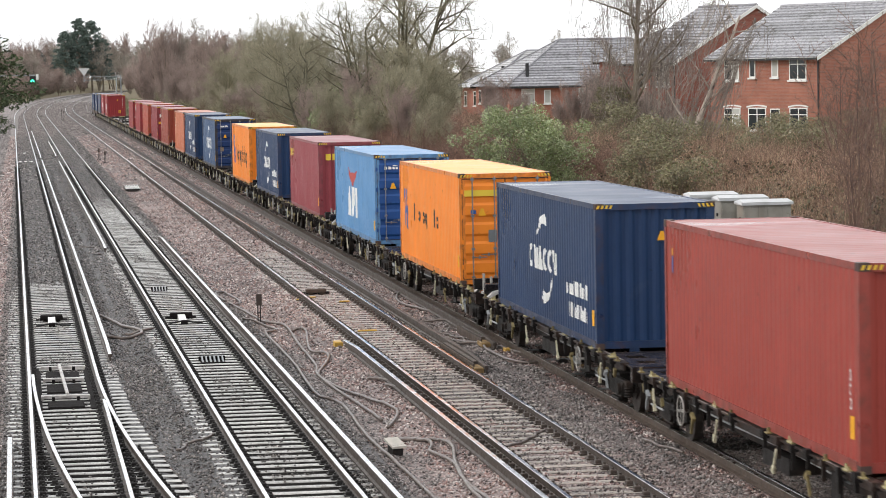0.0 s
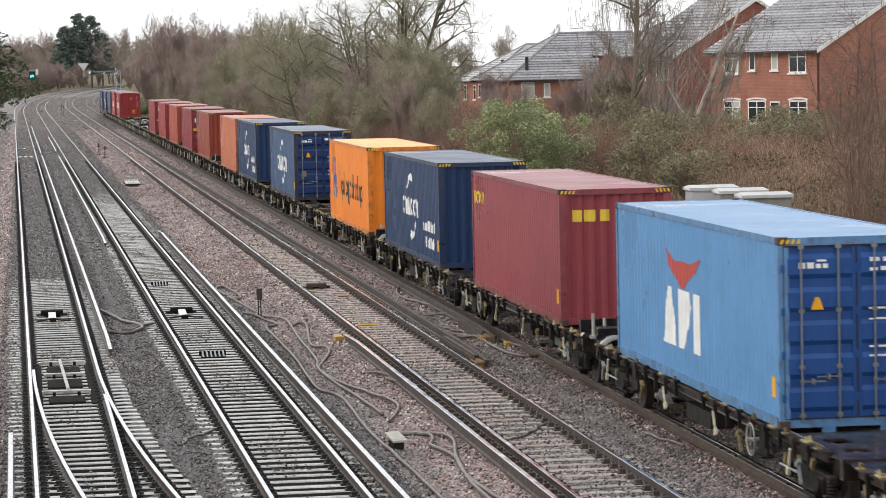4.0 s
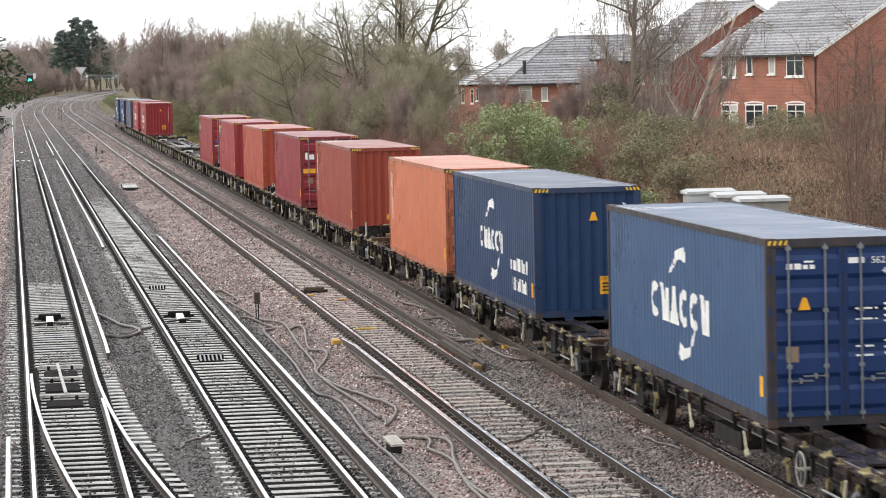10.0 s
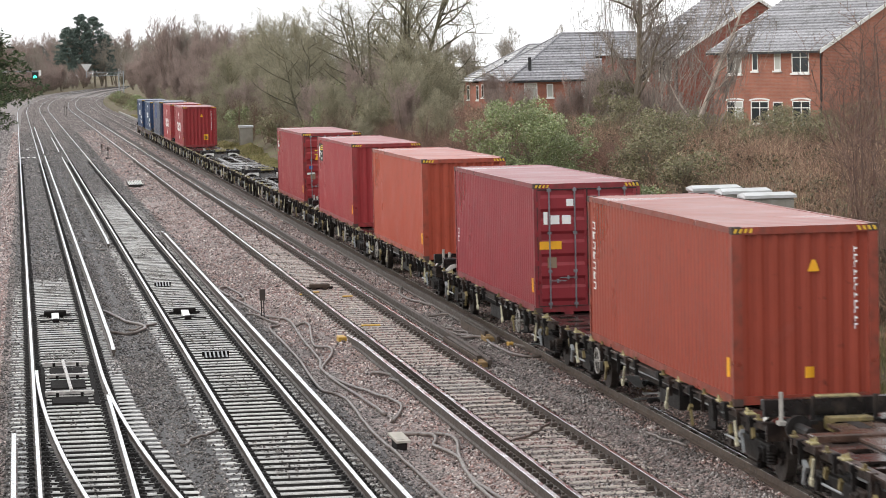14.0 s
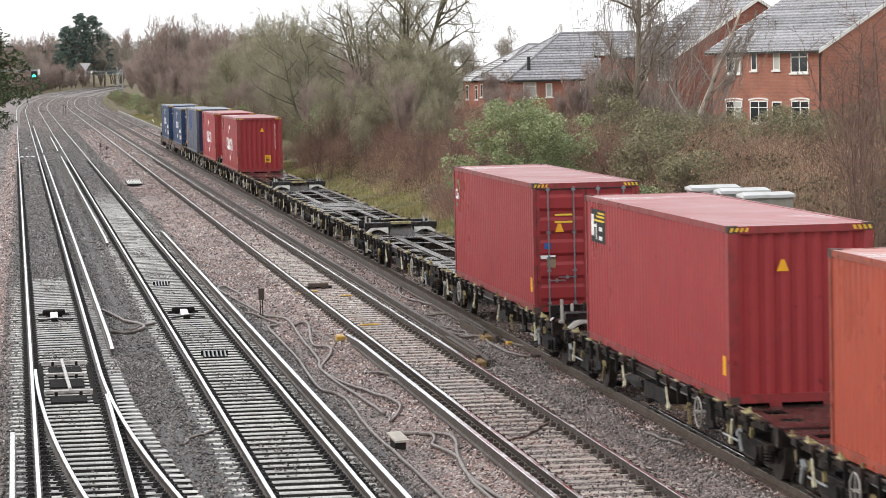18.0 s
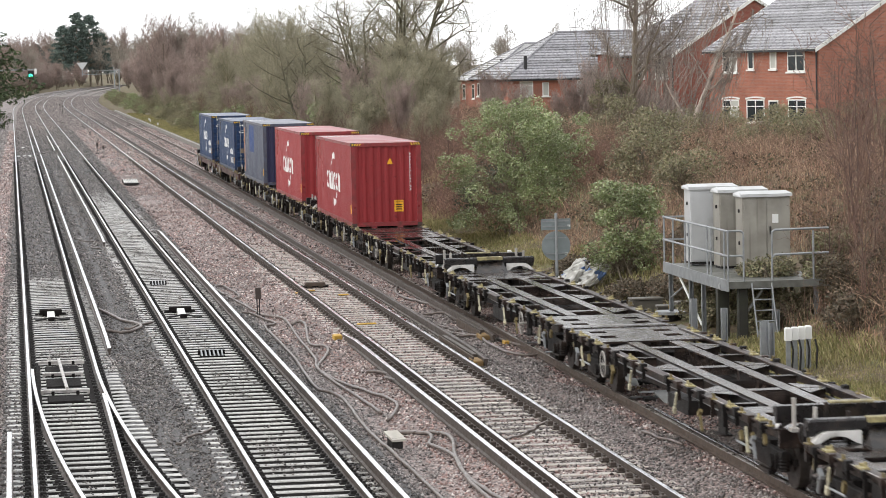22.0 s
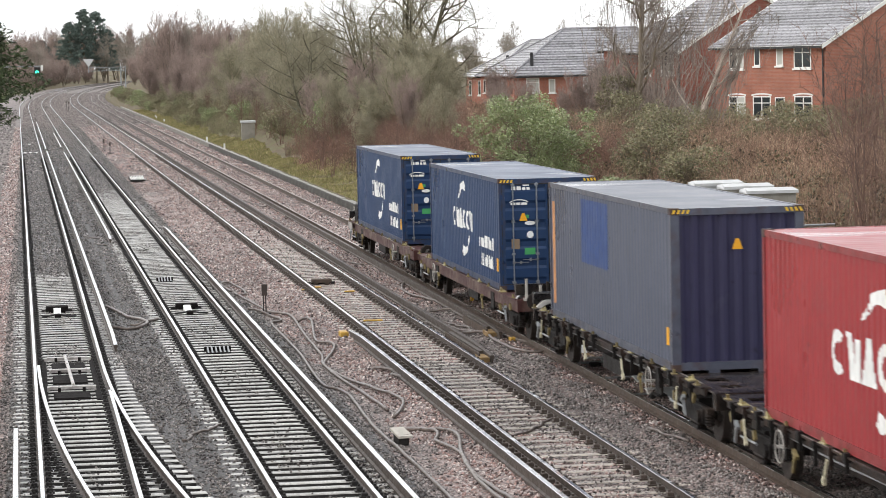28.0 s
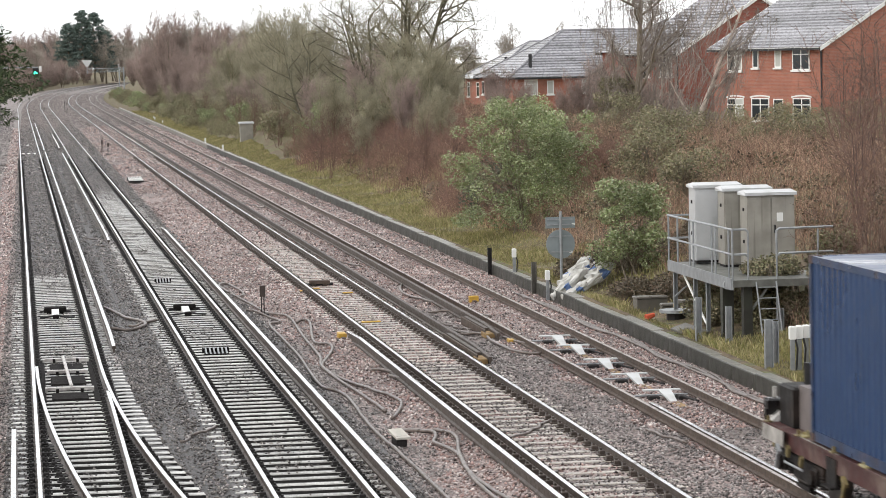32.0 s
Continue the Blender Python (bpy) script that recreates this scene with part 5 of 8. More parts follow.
W_RED = wagon("brown-red container flat wagon at the rear of the train", 18.6, 17.2, 7.0, red=True, stanchions=True)
WAGONS = []
PLAN = [(44.5 + 18.38 * i, W_MEGA, i % 2 == 0) for i in range(-2, 6)] + [(155.8 + 20.3 * i, W_LONG, i % 2 == 0) for i in range(4)]
PLAN += [(235.9 + 18.4 * i, W_MEGA, i % 2 == 0) for i in range(12)] + [(457.6, W_RED, True), (476.2, W_RED, False)]
for s, src, flip in PLAN:
    first = not any(src is o for _, o, _ in WAGONS)
    WAGONS.append((s, src if first else copy_thing(src, Matrix.Identity(4)), flip))


LAST = WAGONS[-1][1]
part("end_housing", Mesh().box(-1.05, -0.55, 7.5, 8.3, 1.0, 1.62, b=0.04), BOGIE, LAST, "dark equipment housing at the rear end")
part("end_plate", Mesh().add([(-0.95, 6.5, 1.0), (-0.95, 7.6, 1.0), (-0.95, 7.5, 1.66), (-0.95, 6.7, 1.66), (0.7, 6.5, 1.0), (0.7, 7.6, 1.0), (0.7, 7.5, 1.66), (0.7, 6.7, 1.66)],
                             [(0, 1, 2, 3), (7, 6, 5, 4), (0, 3, 7, 4), (3, 2, 6, 7), (1, 5, 6, 2)]), material("housing_grey", rgb("6f6765"), 0.5, grain=3, amount=0.12, bump=0.08), LAST, "grey sloping housing plate")
part("end_panel", Mesh().box(-1.275, -1.255, 7.3, 8.5, 0.76, 0.985), CAB_LIGHT_WAGON, LAST, "pale worn panel on the sill")
part("tail_post", Mesh().cyl((-0.7, 7.9, 1.6), (-0.7, 7.9, 1.95), 0.07, 8), BLACK, LAST)


# ---- the train's running: it gathers speed from 12.6 to 15 m/s ----
def run(s, z, flip=False):
    rows = []
    for i in range(33):
        y = s - 12.6018 * i - 0.0368 * i * i
        a = math.degrees(math.atan((y - 477) / 6800)) if y > 477 else 0.0
        rows.append((float(i), pose(12.36 + bend(y), y, z, 0, 0, -a + (180 if flip else 0))))
    return rows


def motions():
    for s, ob in BOXES:
        walk(ob, run(s, DECK))
    for s, ob, flip in WAGONS:
        walk(ob, run(s, 0.0, flip))


# ---- concrete edge along the bank ----
def build_edge():
    e = thing("concrete_edge", "low weathered concrete edge wall between ballast and bank", "kerb", kind="structure")
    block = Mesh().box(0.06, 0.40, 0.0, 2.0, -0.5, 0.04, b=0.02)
    # the face on the track side takes the moss and painted shade tone
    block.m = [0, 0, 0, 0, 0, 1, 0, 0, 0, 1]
    block = block.data("edge_block", KERB, KERB_DAMP_SHADE)
    rng = random.Random(5)
    y, far = 30.0, Mesh()
    while y < 470:
        if y < 240:
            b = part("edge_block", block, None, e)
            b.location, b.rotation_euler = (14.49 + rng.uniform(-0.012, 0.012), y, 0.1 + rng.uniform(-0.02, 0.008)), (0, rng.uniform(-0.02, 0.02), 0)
        else:
            far.box(14.55, 14.86, y + 0.01, y + 2.0, -0.5, 0.14)
        y += 2.003
    part("distant_edge_blocks", far, KERB, e)["kind"] = "stuff"


build_edge()


# ---- small things on and between the tracks ----
def ramp_unit(x, y, w=0.62, ramp=True):
    """A track magnet: a dark bar across with a white sloping plate before it."""
    t = thing("track_magnet", "dark track magnet with a white ramp plate between the rails" if ramp else "dark rusty track magnet between the rails", "track magnet", pose(x, y, 0), group="track magnets")
    part("bar", Mesh().box(-w / 2, w / 2, 0.0, 0.26, -0.1, 0.01, b=0.02).box(-w / 2 + 0.08, -w / 2 + 0.2, 0.02, 0.22, -0.2, -0.1).box(w / 2 - 0.2, w / 2 - 0.08, 0.02, 0.22, -0.2, -0.1), OILY if ramp else RUST_WARM, t)
    part("mounting", Mesh().box(-w / 2 - 0.12, w / 2 + 0.12, 0.3, 0.42, -0.18, -0.1, b=0.01), CHAIR, t)
    if not ramp:
        return
    part("ramp_plate", Mesh().add([(-0.1, -1.4, -0.155), (0.1, -1.4, -0.155), (0.1, 0, -0.03), (-0.1, 0, -0.03), (-0.1, -1.4, -0.2), (0.1, -1.4, -0.2), (0.1, 0, -0.2), (-0.1, 0, -0.2)],
                                  [(0, 1, 2, 3), (4, 5, 1, 0), (5, 6, 2, 1), (7, 4, 0, 3)]), WHITE, t, "white ramp plate")
    part("feed_cable", Mesh().tube([(-0.42, -1.35, -0.15), (-0.2, -1.6, -0.11), (0.02, -1.42, -0.09), (0.25, -1.62, -0.12), (0.5, -1.4, -0.15)], 0.026), BLACK, t)
    part("clamp", Mesh().box(-0.09, 0.09, -1.75, -1.5, -0.16, -0.06, b=0.02), OILY, t)


ramp_unit(0.62, 82.0)
ramp_unit(4.2, 81.6)
ramp_unit(8.72, 89.0, ramp=False)


def grating(x, y, w, d, n, mat=BLACK, up=0.03, label="dark slotted grating lying between the rails", tray=OILY):
    g = thing("grating", label, "grating", pose(x, y, 0), group="gratings on the tracks")
    part("base", Mesh().box(-w / 2, w / 2, -d / 2, d / 2, -0.24, -0.15), tray, g)
    part("back_edge", Mesh().box(-w / 2 - 0.03, w / 2 + 0.03, d / 2, d / 2 + 0.05, -0.24, up * 0.5 - 0.07, b=0.01), tray, g)
    bar = Mesh().add([(-0.018, -d / 2, -0.145), (0.018, -d / 2, -0.145), (0.018, d / 2, up - 0.07), (-0.018, d / 2, up - 0.07), (0.018, d / 2, -0.145), (-0.018, d / 2, -0.145)], [(0, 1, 2, 3), (1, 4, 2), (3, 5, 0)]).data("slat", mat)
    for i in range(n):
        part("slat", bar, None, g).location = (-w / 2 + (i + 0.5) * w / n, 0, 0)


grating(4.28, 69.2, 0.58, 0.5, 6, GALV)
grating(4.1, 92.5, 0.46, 0.45, 5, GALV)
grating(6.35, 177.0, 0.86, 3.2, 9, WHITE, 0.06, "white slotted cover lying on the ballast", SLEEPER_SIDE)


def stretcher():
    s = thing("point_machine", "steel point stretcher bars with boxes between the switch rails", "point machine", pose(0.72, 64.3, 0))
    pale = material("worn_stretcher_steel", rgb("c6c1bd"), 0.35, 0.4, grain=7, amount=0.25, bump=0.15, dirt=rgb("5c4f49"), dirt_scale=4, dirt_amount=0.5)
    for y, w, z in ((3.9, 0.96, -0.05), (1.0, 0.8, -0.03), (-2.5, 0.92, -0.03)):
        part("bar", Mesh().box(-w / 2, w / 2, y - 0.07, y + 0.07, z - 0.07, z, b=0.012).box(-w / 2 - 0.05, -w / 2, y - 0.12, y + 0.12, z - 0.1, z - 0.01).box(w / 2, w / 2 + 0.05, y - 0.12, y + 0.12, z - 0.1, z - 0.01), pale, s, "pale worn steel bar")
        for x in (-w * 0.28, w * 0.28):
            part("bolt", Mesh().cyl((x, y - 0.3, -0.12), (x, y - 0.3, -0.04), 0.035, 6), OILY, s)
    for y0, y1 in ((1.3, 3.4), (-1.0, 0.7), (-3.9, -2.7)):
        part("machine_box", Mesh().box(-0.38, 0.38, y0, y1, -0.24, -0.13, b=0.03), OILY, s)
    for y in (-2.0, -1.4, 4.6):
        part("tie_plate", Mesh().box(-0.5, 0.5, y - 0.16, y + 0.16, -0.2, -0.14, b=0.01), CHAIR, s)
    part("rod", Mesh().cyl((-0.06, 3.8, -0.02), (0.04, -2.5, -0.02), 0.038, 8), pale, s, "galvanised rod")
    for x in (-0.56, 0.56):
        part("slide_plate", Mesh().box(x - 0.07, x + 0.07, -4.2, 4.4, -0.17, -0.135, b=0.01), OILY, s)


stretcher()


def marker_post(x, y, h, name="marker_post", label="dark brown marker post standing on the ballast"):
    m = thing(name, label, "post", pose(x, y, -0.3), group="marker posts")
    for dx in (-0.035, 0.035):
        part("leg", Mesh().box(dx - 0.014, dx + 0.014, -0.014, 0.014, 0, h - 0.28), CHAIR, m)
    part("head", Mesh().box(-0.075, 0.075, -0.05, 0.05, h - 0.32, h, b=0.015), material("post_brown", rgb("3f3530"), 0.6, grain=6, amount=0.3) if "post_brown" not in bpy.data.materials else bpy.data.materials["post_brown"], m)
    part("foot", Mesh().box(-0.16, 0.16, -0.1, 0.1, 0.0, 0.06, b=0.01), CHAIR, m)


marker_post(6.3, 80.6, 0.85)
marker_post(6.05, 243.0, 0.95)
marker_post(6.28, 233.0, 0.95)
marker_post(6.0, 470.0, 1.6)
marker_post(6.15, 455.0, 1.6)


def junction_box():
    b = thing("cable_box", "small grey cable box with a sloping lid on the ballast", "junction box", pose(6.5, 52.3, -0.3, 0, 0, 12))
    part("body", Mesh().box(-0.1, 0.1, -0.14, 0.14, 0, 0.2), CHAIR, b)
    part("lid", Mesh().add([(-0.12, -0.2, 0.18), (0.15, -0.2, 0.18), (0.12, 0.2, 0.3), (-0.15, 0.2, 0.3), (-0.12, -0.2, 0.14), (0.15, -0.2, 0.14), (0.12, 0.2, 0.26), (-0.15, 0.2, 0.26)],
                           [(0, 1, 2, 3), (4, 5, 1, 0), (5, 6, 2, 1), (6, 7, 3, 2), (7, 4, 0, 3), (7, 6, 5, 4)]), material("lid_grey", rgb("b9b4aa"), 0.6, grain=6, amount=0.15), b, "pale sloping lid")


junction_box()


def wander(p, q, swing_, n, seed, z=-0.29):
    """Points of a slack cable from p to q on the ground."""
    rng = random.Random(seed)
    out, off = [], 0.0
    ph = rng.uniform(0, 6)
    for i in range(n + 1):
        t = i / n
        y = p[1] + (q[1] - p[1]) * t
        env = math.sin(math.pi * t)
        off = env * swing_ * (math.sin(ph + t * 9) + 0.6 * math.sin(ph * 2 + t * 21) + rng.uniform(-0.3, 0.3))
        x = p[0] + (q[0] - p[0]) * t + off
        out.append((x, y, float(bed_height(np.array([x]), y)[0]) + 0.03 + 0.02 * rng.random()))
    return out


def cable(p, q, swing_, seed, r=0.028, n=44, z=-0.285):
    thing("cable", "slack grey cable lying on the ballast", "cable", group="cables on the ballast", data=Mesh().tube(wander(p, q, swing_, n, seed, z), r, 6).data("cable", CABLE, smooth=True))


def slack_cable(turns, seed, r=0.034, swing_=0.05):
    """A cable that wanders loosely from bend to bend."""
    pts = []
    for k in range(len(turns) - 1):
        (xa, ya), (xb, yb) = turns[k], turns[k + 1]
        (xp, yp), (xn, yn) = turns[max(0, k - 1)], turns[min(len(turns) - 1, k + 2)]
        for i in range(8):
            t = i / 8
            h0, h1, h2, h3 = -t * (1 - t) ** 2 / 2, 1 + t * t * (3 * t - 5) / 2, t * (1 + 4 * t - 3 * t * t) / 2, -t * t * (1 - t) / 2
            x = xp * h0 + xa * h1 + xb * h2 + xn * h3 + swing_ * noise.noise((k + t, seed, 0.0))
            y = yp * h0 + ya * h1 + yb * h2 + yn * h3 + 6 * swing_ * noise.noise((k + t, seed, 5.0))
            pts.append((x, y, float(bed_height(np.array([x]), y)[0]) + 0.055 + 0.02 * noise.noise((x * 4, y, 1.0))))
    thing("cable", "slack grey cable lying on the ballast", "cable", group="cables on the ballast", data=Mesh().tube(pts, r, 7).data("cable", CABLE, smooth=True))


slack_cable([(5.9, 87), (6.4, 81.4), (6.9, 79.8), (6.8, 74.7), (6.7, 68.8), (6.5, 66), (6.75, 60), (6.85, 57)], 1)
slack_cable([(5.9, 81.3), (6.6, 79), (6.2, 77.2), (6.2, 70), (6.0, 61.6), (6.35, 59.8), (6.25, 53), (6.4, 48), (6.35, 42)], 2)
slack_cable([(6.95, 77.8), (7.25, 77.2), (6.9, 72.2), (7.15, 70.3), (6.5, 66.1), (7.0, 61), (7.28, 58.2), (6.8, 56)], 3)
slack_cable([(6.75, 54.6), (7.25, 53.2), (7.1, 52), (7.25, 50), (7.1, 47), (7.2, 43)], 4)
slack_cable([(6.85, 54.4), (7.5, 52.6), (7.3, 50.3), (7.15, 47.4), (7.3, 44)], 5)
slack_cable([(7.4, 64.2), (7.8, 63), (8.05, 61.9)], 6)
slack_cable([(7.6, 62.6), (7.9, 61.4), (8.1, 60.8)], 7)
slack_cable([(11.25, 88.6), (10.8, 85.4), (11.1, 81.6), (11.5, 81)], 8)
slack_cable([(10.65, 78.6), (11.6, 77.7), (12.0, 76.0)], 9)
slack_cable([(10.6, 72.2), (11.0, 71.2), (10.95, 69.4), (11.05, 66.8), (11.5, 66.2), (11.75, 67.6), (11.3, 70.5)], 10)
slack_cable([(5.85, 87.5), (5.7, 90), (6.1, 91.5), (6.3, 88), (5.9, 86)], 11)
cable((10.05, 78.5), (10.9, 72.0), 0.2, 8, n=18)
cable((10.0, 75.0), (11.0, 71.5), 0.06, 9, n=12)
cable((8.25, 51.2), (9.7, 54.2), 0.08, 10, n=12, z=-0.17)
slack_cable([(2.0, 83.0), (2.3, 81.6), (2.62, 79.7), (2.92, 77.7), (2.8, 76.7), (2.44, 76.3), (1.95, 76.1)], 12, r=0.045)
slack_cable([(2.5, 77.3), (2.85, 77.6), (3.3, 78.3)], 13, r=0.04)
cable((2.2, 121.0), (2.75, 112.0), 0.25, 12, n=16)
cable((2.6, 53.2), (3.4, 55.0), 0.08, 13, n=12)
cable((11.0, 52.0), (11.3, 50.0), 0.05, 14, n=8)
cable((9.9, 104.0), (10.9, 97.0), 0.25, 15, n=14)
cable((9.9, 150.0), (11.0, 138.0), 0.2, 16, n=14)
for k, off in enumerate((0.0, 0.1, -0.08)):
    slack_cable([(13.9 + off, 84 - k), (14.05 - off, 78), (13.95 + off, 72.5), (14.2 - off, 68), (14.05 + off, 64.5), (14.22 - off, 61), (14.0 + off, 57), (14.2, 53), (14.15 + off, 45)], 30 + k, r=0.024, swing_=0.08)


def yellow_block(x, y, sx, sy, h, z=-0.2, label="yellow painted block between the rails"):
    b = thing("yellow_block", label, "marker block", pose(x, y, z), group="yellow blocks")
    part("body", Mesh().box(-sx / 2, sx / 2, -sy / 2, sy / 2, 0, h, b=0.015), YELLOW, b)
    part("bracket", Mesh().box(-sx * 0.2, sx * 0.2, -sy / 2 - 0.25, -sy / 2, 0, h * 0.4), RUST_WARM, b)


yellow_block(12.33, 81.5, 0.26, 0.2, 0.2)
yellow_block(7.6, 72.3, 0.2, 0.5, 0.14)
yellow_block(11.42, 69.6, 0.14, 0.4, 0.1, label="yellow end piece of a conductor rail")


def sleeper_pad(x, y, w):
    thing("yellow_pad", "yellow painted pad on a sleeper", "marker pad", group="yellow blocks", m=pose(x, y, -0.165), data=Mesh().box(-w / 2, w / 2, -0.1, 0.1, 0, 0.03, b=0.01).data("yellow_pad", YELLOW))


for x, y, w in ((8.78, 76.1, 0.5), (8.5, 88.0, 0.2), (9.25, 86.0, 0.3), (8.05, 87.2, 0.22)):
    sleeper_pad(x, y, w)


OCHRE_WOOD = material("worn_ochre_wood", rgb("8f7448"), 0.7, grain=6, amount=0.4, bump=0.3, dirt=rgb("5a4733"), dirt_amount=0.6)


def guard_board(x, y0, y1, label):
    g = thing("guard_board", label, "guard board", group="conductor rail guards")
    part("board", Mesh().box(x - 0.13, x - 0.1, y0, y1, -0.2, 0.02), RUST_WARM, g)
    part("cap_rail", Mesh().box(x - 0.05, x + 0.05, y0 + 0.5, y1, -0.03, 0.03, b=0.01), RUST, g)
    part("painted_end", Mesh().box(x - 0.15, x + 0.07, y0 - 0.3, y0 + 0.5, -0.16, -0.04, b=0.02), OCHRE_WOOD, g, "worn ochre end")


guard_board(10.0, 64.9, 70.3, "rusty board and cap beside a conductor rail end")
guard_board(11.1, 70.8, 74.8, "rusty board and cap beside a conductor rail end")


def white_ramp(y, k):
    """A white deflector plate with its dark machine between the rails."""
    r = thing("deflector_plate", "white sloping deflector plate with dark machinery between rails", "deflector", pose(12.43, y, -0.2), group="white deflector plates")
    part("head_strip", Mesh().box(-0.4, 0.36, 0.06, 0.2, 0.17, 0.2, b=0.008), CAB_LIGHT, r, "pale steel strip")
    part("flap", Mesh().add([(-0.1, 0.06, 0.196), (0.16, 0.06, 0.196), (0.13, -0.62, 0.04), (0.0, -0.62, 0.04), (-0.1, 0.06, 0.16), (0.16, 0.06, 0.16), (0.13, -0.62, 0.0), (0.0, -0.62, 0.0)],
                            [(0, 3, 2, 1), (3, 7, 6, 2), (0, 4, 7, 3), (1, 2, 6, 5)]), CAB_LIGHT, r, "pale sloping flap")
    part("machine_box", Mesh().box(-0.34, -0.12, -0.2, 0.05, 0, 0.1, b=0.02), CHAIR, r)
    part("machine_box", Mesh().box(0.24, 0.42, -0.3, 0.05, 0, 0.1, b=0.02).cyl((0.28, -0.3, 0.1), (0.5, -0.9, 0.06), 0.025, 6), CHAIR, r)
    part("ochre_base", Mesh().box(-0.02, 0.16, -1.5, -0.62, 0.0, 0.03), OCHRE_WOOD, r, "stained ochre board")
    part("rod", Mesh().cyl((-0.55, 0.3, 0.06), (0.55, 0.3, 0.06), 0.025, 6), GALV, r)


for k, y in enumerate((69.0, 66.6, 63.3, 60.15, 57.0)):
    white_ramp(y, k)


def white_pads(y, xs):
    for x in xs:
        thing("white_pad", "white pad lying between the rails", "marker pad", m=pose(x, y, -0.2), group="white pads", data=Mesh().box(-0.13, 0.13, -0.5, 0.5, 0, 0.12, b=0.03).data("white_pad", WHITE))


white_pads(236.0, (-0.37, 0.06, 0.5))
white_pads(262.0, (0.0, 3.1))
part("guard_rail", Mesh().loft(RAIL, [(12.36 - 0.62, y, 0.0) for y in (20, 40, 55.0)], mids=RAIL_MIDS), [RUST, STEEL], TRACK["track_4"], "inner guard rail")


# ---- along the bank: sign, posts, sacks, cabinets ----
def lineside_sign():
    s = thing("trackside_sign", "grey back of a round sign with a plate on a pole", "sign", pose(15.05, 82.5, 0.2))
    grey = material("sign_back", rgb("8b9394"), 0.5, 0.2, grain=3, amount=0.1, bump=0.03)
    part("pole", Mesh().cyl((0, 0, -0.2), (0, 0, 2.06), 0.045, 10), GALV, s)
    part("disc", Mesh().cyl((0, 0.06, 1.12), (0, 0.08, 1.12), 0.42, 32), grey, s)
    part("plate", Mesh().box(-0.43, 0.43, 0.055, 0.075, 1.58, 1.9), grey, s)
    for z in (1.68, 1.83, 1.35, 0.9):
        part("bracket", Mesh().box(-0.38 if z > 1.5 else -0.3, 0.38 if z > 1.5 else 0.3, 0.03, 0.055, z - 0.015, z + 0.015), GALV, s)
    for x, z in ((0.25, 0.86), (0.33, 1.66)):
        part("maker_label", Mesh().box(x, x + 0.09, 0.045, 0.052, z, z + 0.06), WHITE, s)


lineside_sign()


def channel_post(x, y, h, w=0.14, label="galvanised channel post beside the concrete edge", z=0.05, mat=None):
    p = thing("channel_post", label, "post", pose(x, y, z), group="lineside posts")
    part("web", Mesh().box(-w / 2, w / 2, 0, 0.02, 0, h), mat or GALV, p)
    part("flanges", Mesh().box(-w / 2, -w / 2 + 0.02, -0.08, 0, 0, h).box(w / 2 - 0.02, w / 2, -0.08, 0, 0, h), mat or GALV, p)


channel_post(15.0, 65.0, 1.0, z=0.15)
channel_post(15.34, 63.5, 0.9, z=0.15)
channel_post(15.05, 58.8, 1.0, 0.18, z=0.15)
channel_post(15.4, 59.6, 0.9, 0.12, z=0.15)
channel_post(16.75, 64.3, 0.6, 0.12, z=0.3)
channel_post(14.5, 84.0, 0.95, 0.15, z=-0.22, mat=CONCRETE, label="short concrete post before the edge wall")
channel_post(14.46, 92.0, 0.88, 0.13, z=-0.22, mat=CHAIR, label="dark post with a small head before the edge wall")
channel_post(15.3, 82.0, 0.42, 0.13, z=0.15, mat=CHAIR, label="short dark post beside the dumped sacks")


def capped_post(x, y, h, n=1, z=-0.2):
    p = thing("lineside_terminal", "white-capped terminal post with cables beside the track", "terminal post", pose(x, y, z), group="lineside terminals")
    for i in range(n):
        part("post", Mesh().box(-0.045 + 0.17 * i, 0.045 + 0.17 * i, 0.1 * i - 0.03, 0.1 * i + 0.03, 0, h - 0.25), GALV, p)
        part("cap", Mesh().box(-0.065 + 0.17 * i, 0.06 + 0.17 * i, 0.1 * i - 0.07, 0.1 * i + 0.07, h - 0.27, h, b=0.02), WHITE, p, "white plastic cap")
        part("cable_tail", Mesh().tube([(0.05 + 0.17 * i, -0.04, h - 0.25), (0.09 + 0.17 * i, -0.06, h * 0.5), (0.06 + 0.17 * i, -0.05, 0)], 0.02), BLACK, p)


capped_post(14.66, 88.4, 0.75, z=0.1)
capped_post(14.48, 81.6, 0.85)
capped_post(15.4, 58.2, 0.92, 4, z=0.15)


SACK_WHITE = material("woven_sack", rgb("c9c8c3"), 0.6, grain=4, amount=0.15, bump=0.5, bump_scale=9, dirt=rgb("8a8378"), dirt_scale=3, dirt_amount=0.6)


SACK_BLUE = material("sack_blue_print", rgb("5f78a6"), 0.6, grain=4, amount=0.25, bump=0.4, bump_scale=9)


